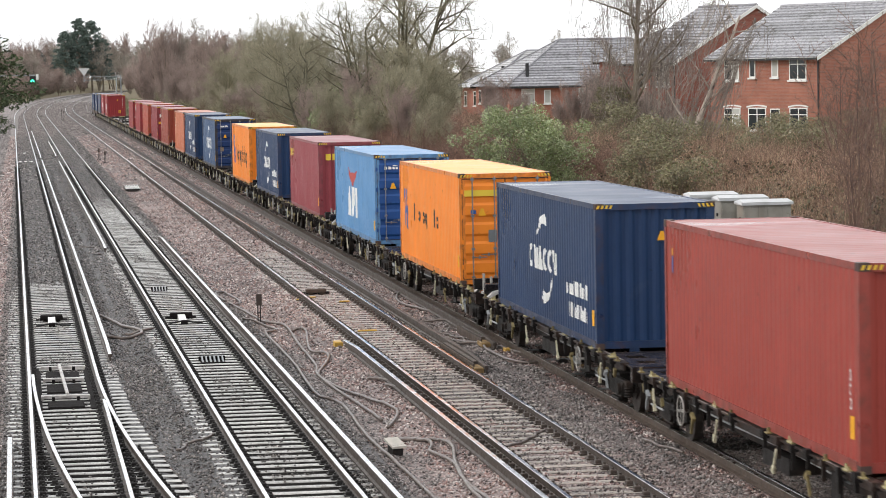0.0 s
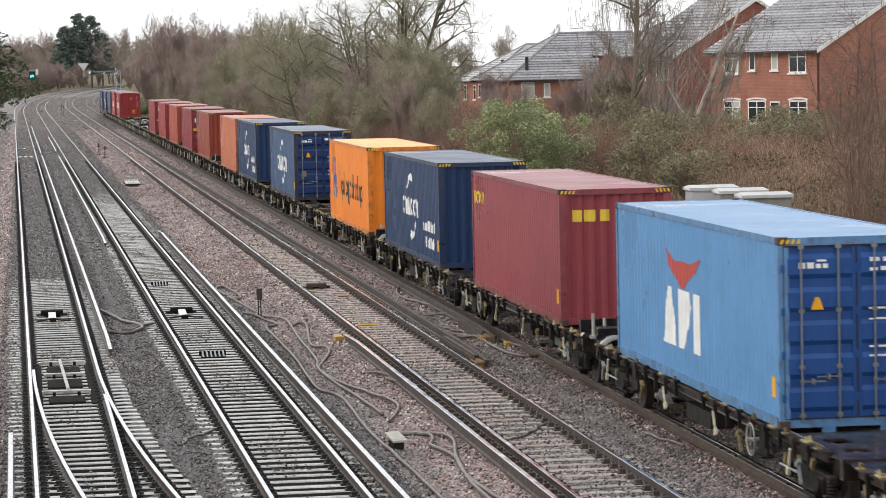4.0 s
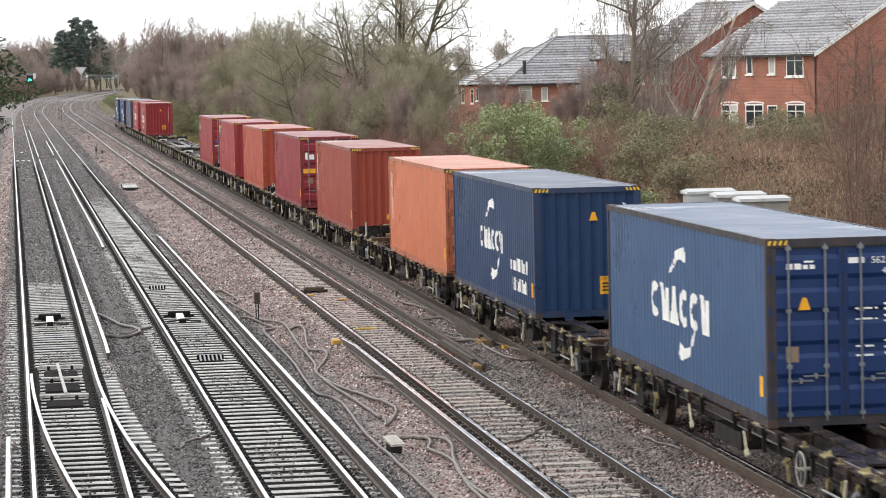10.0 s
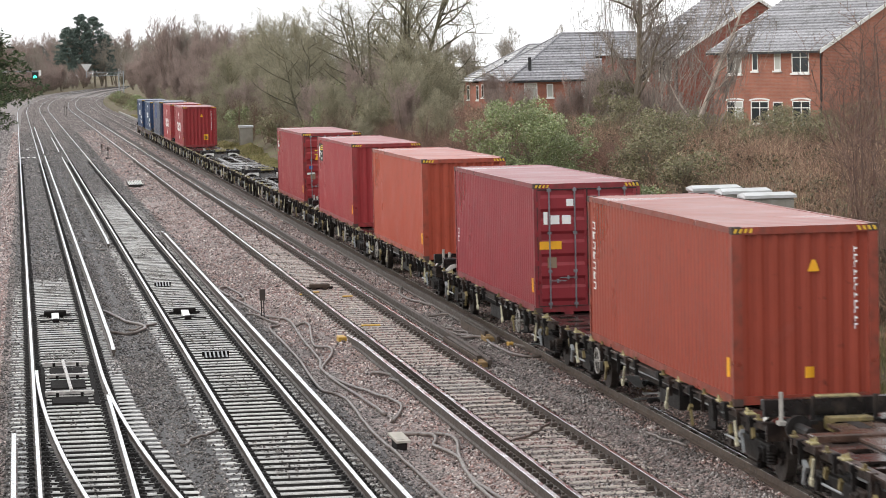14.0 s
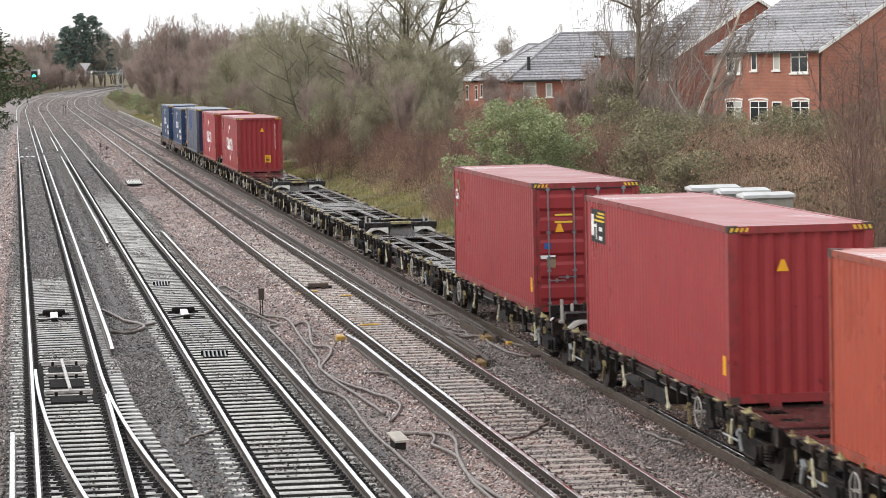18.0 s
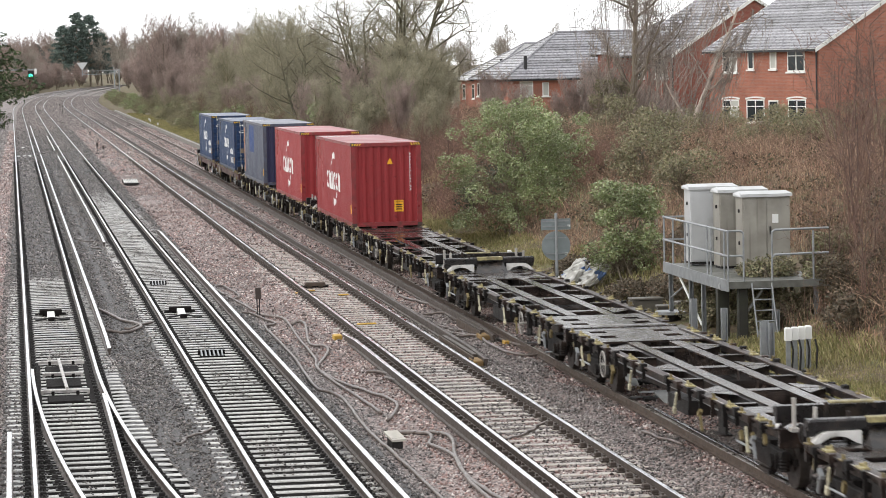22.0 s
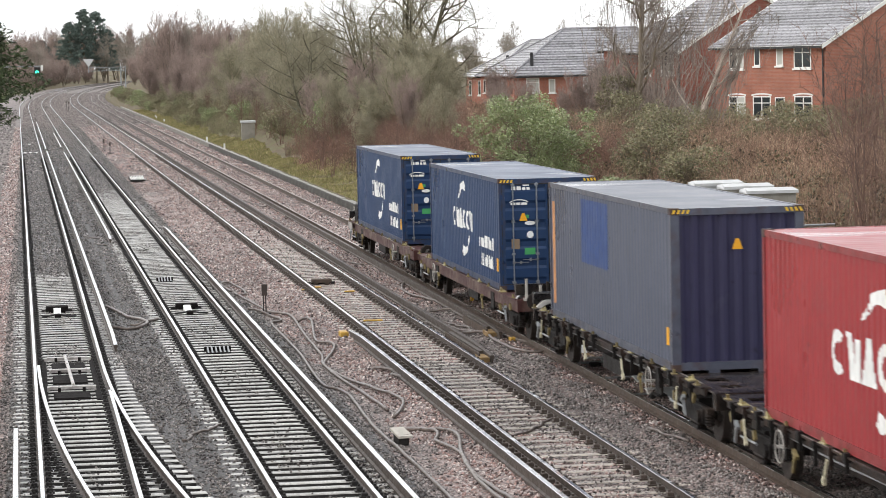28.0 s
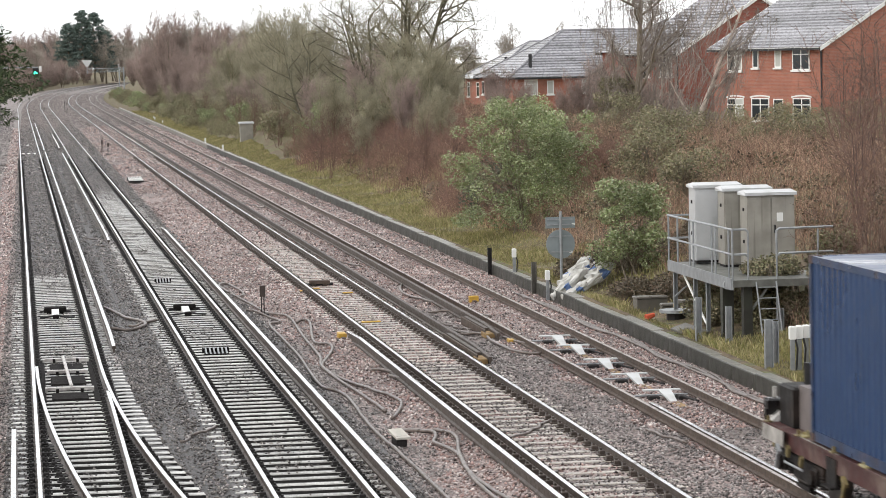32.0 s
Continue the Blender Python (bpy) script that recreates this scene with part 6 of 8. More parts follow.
def sack(x, y, z, sx, sy, sz, rz, seed, blue):
    """A slumped woven sack: a rumpled closed bag."""
    rng = random.Random(seed)
    m, nu, nv = Mesh(), 18, 10
    for j in range(nv + 1):
        for i in range(nu):
            a, b = 2 * math.pi * i / nu, math.pi * (j / nv - 0.5)
            k = 1 + 0.35 * noise.noise((math.cos(a) * 1.6 + seed, math.sin(a) * 1.6, b * 2)) + 0.22 * noise.noise((a * 3, b * 4, seed * 1.7))
            m.v.append((math.copysign(abs(math.cos(a)) ** 0.7, math.cos(a)) * math.cos(b) ** 0.6 * k * sx, math.copysign(abs(math.sin(a)) ** 0.7, math.sin(a)) * math.cos(b) ** 0.6 * k * sy, (math.sin(b) * 0.5 + 0.5) * sz * k))
    for j in range(nv):
        for i in range(nu):
            m.f.append((j * nu + i, j * nu + (i + 1) % nu, (j + 1) * nu + (i + 1) % nu, (j + 1) * nu + i))
            m.m.append(1 if i % 9 == blue[0] and 2 < j < 8 else 0)
    t = thing("sack", "white woven sack with blue print dumped on the bank", "sack", pose(x, y, z, 0, rng.uniform(-38, -22), rz), group="dumped sacks")
    part("bag", m, [SACK_WHITE, SACK_BLUE], t)
    part("tied_neck", Mesh().cyl((-sx * 0.8, 0, sz * 0.5), (-sx * 1.25, 0.05, sz * 0.62), 0.05, 8, r2=0.11), SACK_WHITE, t)


for i, (x, y, z, a, b, c, r, bl) in enumerate([(15.1, 80.9, 0.24, 0.58, 0.22, 0.28, 20, (3, 4)), (15.35, 81.4, 0.42, 0.6, 0.22, 0.3, 35, (5,)), (15.95, 81.0, 0.42, 0.5, 0.26, 0.36, 28, (4, 6)),
                                              (15.35, 80.2, 0.2, 0.55, 0.2, 0.22, 15, (3, 7)), (15.0, 79.9, 0.16, 0.4, 0.16, 0.16, 30, (4, 8)), (15.55, 81.9, 0.6, 0.5, 0.2, 0.26, 40, (6,))]):
    sack(x, y, z, a, b, c, r, i + 1, bl)


CAB = material("cabinet_paint", rgb("9c988f"), 0.4, 0.1, grain=2, amount=0.14, bump=0.08, dirt=rgb("6b665c"), dirt_scale=1.4, dirt_amount=0.5, streaks=0.5)


def cabinet(x, y, w, d, h, z, mat, label):
    c = thing("equipment_cabinet", label, "cabinet", pose(x, y, z), group="equipment cabinets")
    part("body", Mesh().box(0, w, 0, d, 0.06, h - 0.1), mat, c)
    part("plinth", Mesh().box(0.03, w - 0.03, 0.03, d - 0.03, 0, 0.06), CHAIR, c)
    part("roof", Mesh().add([(-0.05, -0.06, h - 0.1), (w + 0.05, -0.06, h - 0.1), (w + 0.05, d + 0.06, h - 0.1), (-0.05, d + 0.06, h - 0.1), (-0.05, -0.06, h - 0.03), (w + 0.05, -0.06, h - 0.03), (w, d / 2, h + 0.03), (0, d / 2, h + 0.03), (w + 0.05, d + 0.06, h - 0.03), (-0.05, d + 0.06, h - 0.03)],
                           [(0, 1, 5, 4), (4, 5, 6, 7), (7, 6, 8, 9), (2, 3, 9, 8), (1, 2, 8, 6, 5), (3, 0, 4, 7, 9), (3, 2, 1, 0)]), CAB_LIGHT, c, "pale overhanging roof")
    for k in range(2):
        dr = part("door", Mesh().box(0.02 + k * w / 2, w / 2 - 0.01 + k * (w / 2 - 0.01), -0.025, 0, 0.1, h - 0.16), mat, c)
        for zz in (0.3, h * 0.5, h - 0.4):
            hx = 0.03 if k == 0 else w - 0.03
            part("hinge", Mesh().cyl((hx, -0.035, zz), (hx, -0.035, zz + 0.1), 0.018, 6), mat, dr)
    part("handle", Mesh().box(w * 0.56, w * 0.59, -0.07, -0.025, h * 0.48, h * 0.58), BLACK, c)
    part("notice", Mesh().box(w * 0.62, w * 0.75, -0.03, -0.026, h * 0.62, h * 0.73), WHITE, c, "white notice")
    for zz in (h * 0.35, h * 0.75):
        part("side_latch", Mesh().box(-0.03, 0, d * 0.4, d * 0.5, zz, zz + 0.08), CHAIR, c)


cabinet(16.02, 69.6, 1.13, 0.65, 1.92, 1.6, CAB_LIGHT, "pale grey steel equipment cabinet on a platform")
cabinet(16.46, 68.4, 1.13, 0.65, 1.92, 1.56, CAB, "grey steel equipment cabinet on a platform")
cabinet(16.72, 67.2, 1.15, 0.65, 1.9, 1.52, CAB, "grey steel equipment cabinet with a double door and notice")


GALV_OLD = material("old_galvanised_steel", rgb("777873"), 0.55, 0.3, grain=5, amount=0.25, bump=0.15, dirt=rgb("4d4a40"), dirt_amount=0.6)


def platform():
    p = thing("cabinet_platform", "galvanised steel platform with handrails and a ladder on the bank", "platform", pose(0, 0, 0))
    x0, x1, y0, y1, z = 15.6, 18.0, 64.1, 70.7, 1.56
    part("deck", Mesh().box(x0, x1, y0, y1, z - 0.06, z), GALV_OLD, p, "steel grating deck")
    part("edge_beam", Mesh().box(x0 - 0.04, x0, y0, y1, z - 0.2, z + 0.06), GALV, p)
    part("edge_beam", Mesh().box(x0, x1, y0 - 0.04, y0, z - 0.14, z + 0.02), GALV_OLD, p)
    for x, y, w in ((15.75, 65.3, 0.13), (15.98, 64.35, 0.1), (16.9, 66.0, 0.16)):
        part("pier", Mesh().box(x - w, x + w, y - 0.12, y + 0.12, -0.1, z - 0.06, b=0.02), KERB_DAMP_SHADE, p, "stained concrete pier")
    for x, y in ((15.68, 70.4), (15.68, 68.2), (15.68, 66.9), (17.7, 64.4), (17.7, 70.4)):
        part("leg", Mesh().box(x - 0.05, x + 0.05, y - 0.012, y + 0.012, 0.0, z - 0.06).box(x - 0.05, x - 0.03, y - 0.07, y - 0.012, 0.0, z - 0.06).box(x + 0.03, x + 0.05, y - 0.07, y - 0.012, 0.0, z - 0.06), GALV, p, "galvanised channel leg")
    part("brace", Mesh().cyl((15.66, 69.6, z - 0.1), (15.66, 67.0, 0.35), 0.03, 6), WHITE, p, "pale diagonal brace")
    part("brace", Mesh().cyl((15.66, 70.3, 0.75), (15.66, 69.0, 1.1), 0.025, 6), GALV, p)
    part("brace", Mesh().box(16.0, 16.06, 64.25, 64.31, 0.8, 0.86).cyl((16.03, 64.28, 0.83), (16.5, 64.28, z - 0.1), 0.04, 4), GALV_OLD, p)
    for y in (y0, y0 + 0.35, y0 + 1.65, y0 + 2.0, y0 + 3.9, y0 + 4.3, y0 + 5.6, y1):
        part("handrail_post", Mesh().cyl((x0, y, z - 0.2), (x0, y, z + 1.16), 0.024, 8), GALV, p)
    part("handrail_post", Mesh().cyl((x0 + 0.36, y0, z - 0.1), (x0 + 0.36, y0, z + 1.1), 0.024, 8), GALV, p)
    for h in (1.16, 0.6):
        part("handrail", Mesh().tube([(x0 + 0.75, y1, z + h), (x0, y1, z + h), (x0, y0, z + h), (x0 + 0.3, y0, z + h), (x0 + 0.36, y0, z + h - 0.06)], 0.026, 8), GALV, p)
        part("handrail", Mesh().tube([(16.62, y0, z + h - 0.06), (16.68, y0, z + h), (18.0, y0 + 0.25, z + h)], 0.026, 8), GALV, p)
        part("rail_joint", Mesh().cyl((x0, y0 + 1.95, z + h), (x0, y0 + 2.05, z + h), 0.036, 8).cyl((x0, y1 - 0.05, z + h), (x0, y1 + 0.05, z + h), 0.036, 8), GALV, p)
    for x in (16.62, 17.62):
        part("handrail_post", Mesh().cyl((x, y0 + (0.15 if x > 17 else 0), z - 0.9 if x < 17 else z - 0.1), (x, y0 + (0.15 if x > 17 else 0), z + 1.12), 0.024, 8), GALV, p)
    lad = part("ladder", Mesh().tube([(16.12, y0 - 0.08, z - 0.02), (16.2, y0 - 0.3, 0.3)], 0.02).tube([(16.58, y0 - 0.08, z - 0.02), (16.66, y0 - 0.3, 0.3)], 0.02), GALV, p, "steel ladder")
    for i in range(5):
        t = 0.12 + i * 0.19
        part("rung", Mesh().cyl((16.12 + 0.08 * t, y0 - 0.08 - 0.22 * t, z - 1.26 * t), (16.58 + 0.08 * t, y0 - 0.08 - 0.22 * t, z - 1.26 * t), 0.014, 6), GALV, lad)
    part("cable_loop", Mesh().ring((x0 + 0.02, y0 + 0.6, z - 0.12), (0.3, 1, 0), 0.09, 0.02, 12, 5), CAB_LIGHT, p, "coil of pale cable")


platform()


def clutter():
    for x, y, sx, sz, rz in ((15.6, 73.0, 0.4, 0.42, 4), (15.95, 72.0, 0.28, 0.3, -5), (16.5, 71.8, 0.4, 0.4, 6)):
        b = thing("concrete_block", "weathered concrete block on the bank", "concrete block", pose(x, y, 0.08, 0, 0, rz), group="concrete blocks")
        part("body", Mesh().box(-sx, sx, -0.2, 0.2, 0, sz, b=0.03), CONCRETE, b)
        part("capping", Mesh().box(-sx - 0.02, sx + 0.02, -0.22, 0.22, sz, sz + 0.05, b=0.015), CONCRETE, b)
    d = thing("cable_drum", "flat grey drum lid lying on blocks", "drum", pose(15.7, 70.4, 0.16))
    part("lid", Mesh().cyl((0, 0, 0.18), (0, 0, 0.25), 0.42, 24), GALV, d)
    part("base", Mesh().cyl((0, 0, 0), (0, 0, 0.18), 0.25, 16), CHAIR, d)
    f = thing("orange_glove", "crumpled orange cloth on the bank", "cloth", pose(15.12, 70.8, 0.16), data=Mesh().cyl((-0.1, 0, 0.03), (0.12, 0.05, 0.1), 0.09, 7, r2=0.05).data("cloth", plain("orange_cloth", rgb("c9583a"), 0.8)))
    y = thing("yellow_container", "small yellow plastic can under the platform", "can", pose(15.8, 71.0, 0.42), data=Mesh().cyl((0, 0, 0), (0, 0, 0.09), 0.05, 10).cyl((0, 0, 0.09), (0.03, 0, 0.13), 0.03, 8).data("can", YELLOW))
    s = thing("slab", "pale concrete slab leaning by the edge", "slab", pose(15.2, 66.7, 0.2, 8, -14, 20), data=Mesh().box(-0.22, 0.22, -0.5, 0.5, 0, 0.06, b=0.01).data("slab", CONCRETE))


clutter()


def far_cabinet():
    c = thing("trackside_cabinet", "grey concrete trackside cabinet with a pale lid", "cabinet", pose(17.1, 231, 0.7))
    part("body", Mesh().box(-0.5, 0.5, -0.4, 0.4, -0.3, 1.25), CAB, c)
    part("lid", Mesh().box(-0.58, 0.58, -0.5, 0.5, 1.25, 1.42, b=0.04), CAB_LIGHT, c)


far_cabinet()
for x, y in ((14.75, 246), (14.75, 224), (15.05, 330), (15.15, 352), (15.35, 360)):
    p = thing("white_post", "short white marker post by the concrete edge", "post", pose(x, y, 0.0), group="white marker posts")
    part("shaft", Mesh().box(-0.07, 0.07, -0.05, 0.05, 0, 0.55), WHITE, p)
    part("base", Mesh().box(-0.09, 0.09, -0.07, 0.07, -0.1, 0.06), CHAIR, p)


# ---- signals far down the line ----
def gantry():
    g = thing("signal_gantry", "grey lattice signal gantry arm with a triangular sign", "signal gantry", pose(0, 0, 0))
    y, x0, x1, zt = 640.0, 13.2, 20.6, 5.6
    for dx in (-0.5, 0.5):
        part("post", Mesh().box(x1 + dx - 0.12, x1 + dx + 0.12, y - 0.12, y + 0.12, 0.5, zt + 1.0), GALV, g)
    for z in (zt, zt + 0.75):
        part("chord", Mesh().box(x0, x1 + 0.6, y - 0.06, y + 0.06, z - 0.06, z + 0.06), GALV, g)
    for i in range(8):
        xa = x0 + i * (x1 - x0) / 8
        part("lattice_bar", Mesh().cyl((xa, y, zt), (xa + (x1 - x0) / 8, y, zt + 0.75), 0.04, 5), GALV, g)
    part("sign_post", Mesh().box(x0 - 0.1, x0 + 0.1, y - 0.1, y + 0.1, zt - 0.4, zt + 1.6), GALV, g)
    part("triangle_sign", Mesh().add([(x0 - 1.2, y - 0.15, zt + 2.6), (x0 + 1.2, y - 0.15, zt + 2.6), (x0, y - 0.15, zt + 0.9), (x0 - 1.2, y - 0.1, zt + 2.6), (x0 + 1.2, y - 0.1, zt + 2.6), (x0, y - 0.1, zt + 0.9)],
                                     [(0, 2, 1), (3, 4, 5), (0, 1, 4, 3), (1, 2, 5, 4), (2, 0, 3, 5)]), CAB_LIGHT, g, "pale triangular sign")
    part("cage", Mesh().box(x1 + 0.9, x1 + 2.2, y - 0.4, y + 0.4, zt - 2.6, zt - 2.5).box(x1 + 2.1, x1 + 2.2, y - 0.4, y + 0.4, zt - 2.5, zt + 0.2), CHAIR, g)
    s = thing("colour_light_signal", "black colour light signal showing green on an arm", "railway signal", pose(1.6, 485, 0))
    part("arm", Mesh().box(-9, 0.5, -0.1, 0.1, 6.75, 6.95), GALV, s)
    part("mast", Mesh().box(-9.2, -8.9, -0.15, 0.15, 0, 6.95), GALV, s)
    part("head", Mesh().box(-0.45, 0.55, -0.15, 0.15, 5.3, 6.7, b=0.05), BLACK, s)
    part("green_lamp", Mesh().cyl((0.0, -0.2, 5.85), (0.0, -0.16, 5.85), 0.3, 16), plain("signal_green", (0.05, 1.0, 0.55, 1), 0.4, glow=3.0), s, "lit green lamp")
    part("number_plate", Mesh().box(0.6, 1.0, -0.05, 0.05, 6.1, 7.0), WHITE, s)


gantry()


# ---- houses beyond the bank ----
def brick_material(name, tone_a, tone_b, mortar):
    mat = bpy.data.materials.new(name)
    mat.use_nodes = True
    n, l = mat.node_tree.nodes, mat.node_tree.links
    b, tc, sp, ad, cb = n["Principled BSDF"], n.new("ShaderNodeTexCoord"), n.new("ShaderNodeSeparateXYZ"), n.new("ShaderNodeMath"), n.new("ShaderNodeCombineXYZ")
    l.new(tc.outputs["Object"], sp.inputs[0])
    l.new(sp.outputs["X"], ad.inputs[0])
    l.new(sp.outputs["Y"], ad.inputs[1])
    l.new(ad.outputs[0], cb.inputs["X"])
    l.new(sp.outputs["Z"], cb.inputs["Y"])
    br = n.new("ShaderNodeTexBrick")
    for k, v in (("Color1", tone_a), ("Color2", tone_b), ("Mortar", mortar)):
        br.inputs[k].default_value = v
    for k, v in (("Scale", 1.0), ("Mortar Size", 0.006), ("Brick Width", 0.225), ("Row Height", 0.075), ("Bias", -0.1)):
        br.inputs[k].default_value = v
    l.new(cb.outputs[0], br.inputs["Vector"])
    ns, mx, rp = n.new("ShaderNodeTexNoise"), n.new("ShaderNodeMix"), n.new("ShaderNodeMapRange")
    ns.inputs["Scale"].default_value, ns.inputs["Detail"].default_value = 0.7, 5
    l.new(tc.outputs["Object"], ns.inputs["Vector"])
    rp.inputs[1].default_value, rp.inputs[2].default_value, rp.inputs[3].default_value, rp.inputs[4].default_value = 0.3, 0.7, 0.78, 1.15
    l.new(ns.outputs["Fac"], rp.inputs[0])
    mx.data_type, mx.blend_type = "RGBA", "MULTIPLY"
    mx.inputs[0].default_value = 1.0
    l.new(br.outputs["Color"], mx.inputs[6])
    l.new(rp.outputs[0], mx.inputs[7])
    l.new(mx.outputs[2], b.inputs["Base Color"])
    b.inputs["Roughness"].default_value = 0.85
    bp = n.new("ShaderNodeBump")
    bp.inputs["Strength"].default_value, bp.inputs["Distance"].default_value = 0.5, 0.01
    l.new(br.outputs["Fac"], bp.inputs["Height"])
    bp.invert = True
    l.new(bp.outputs[0], b.inputs["Normal"])
    return mat


BRICK = brick_material("red_brick", rgb("955849"), rgb("86493d"), rgb("8d766b"))
BRICK_LIGHT = brick_material("orange_brick", rgb("aa6e5a"), rgb("9c604f"), rgb("9d877b"))
TILE = material("roof_tile", rgb("8f8e92"), 0.3, grain=6, amount=0.25, bump=0.2, dirt=rgb("55564f"), dirt_scale=0.8, dirt_amount=0.3, random_value=0.26)
# tile colour lightened to carry the sky's reflection on the wet roof
TILE_SKY_PALE = material("pale_roof_tile", rgb("b4b3b3"), 0.25, grain=4, amount=0.15, bump=0.2, random_value=0.1)
GLASS = plain("window_glass", rgb("33383b"), 0.06)
CURTAIN = plain("pale_blind", rgb("b9b9b2"), 0.8)
LEAD = plain("gutter_dark", rgb("2b2b2d"), 0.5)


def window_unit(parent, wall, a, z, w, h, mullions=1, arch=False):
    """A framed window set in a wall. wall: origin, along, outward."""
    o, al, out = wall
    m = Matrix(((al[0], -out[0], 0, o[0] + al[0] * a), (al[1], -out[1], 0, o[1] + al[1] * a), (0, 0, 1, z), (0, 0, 0, 1)))
    f = part("window", Mesh().box(0, w, -0.03, 0.05, 0, 0.07).box(0, w, -0.03, 0.05, h - 0.07, h).box(0, 0.07, -0.03, 0.05, 0.07, h - 0.07).box(w - 0.07, w, -0.03, 0.05, 0.07, h - 0.07), WHITE, parent, "white framed window")
    f.matrix_basis = m
    if h > 1.05:
        part("transom", Mesh().box(0.07, w - 0.07, -0.026, 0.045, h * 0.68, h * 0.68 + 0.05), WHITE, f)
    for k in range(mullions):
        x = w * (k + 1) / (mullions + 1)
        part("mullion", Mesh().box(x - 0.035, x + 0.035, -0.025, 0.05, 0.07, h - 0.07), WHITE, f)
    for k in range(mullions + 1):
        part("pane", Mesh().box(w * k / (mullions + 1) + 0.04, w * (k + 1) / (mullions + 1) - 0.04, -0.018, -0.01, 0.06, h - 0.06), GLASS if (k + int(a * 7)) % 3 else CURTAIN, f, "reflecting pane")
    part("sill", Mesh().box(-0.08, w + 0.08, -0.1, 0.02, -0.09, 0.0), WHITE, f, "white sill")
    if arch:
        am = Mesh()
        for k in range(8):
            x0, x1 = -0.1 + (w + 0.2) * k / 8, -0.1 + (w + 0.2) * (k + 1) / 8
            rise = lambda x: 0.08 * (1 - ((x - w / 2) / (w / 2 + 0.1)) ** 2)
            am.add([(x0, -0.04, h + rise(x0)), (x1, -0.04, h + rise(x1)), (x1, -0.04, h + 0.08 + rise(x1)), (x0, -0.04, h + 0.08 + rise(x0)),
                    (x0, 0.02, h + rise(x0)), (x1, 0.02, h + rise(x1)), (x1, 0.02, h + 0.08 + rise(x1)), (x0, 0.02, h + 0.08 + rise(x0))], [(0, 1, 2, 3), (3, 2, 6, 7), (0, 4, 5, 1)])
        part("arch", am, WHITE, f, "white arched head")
    return f


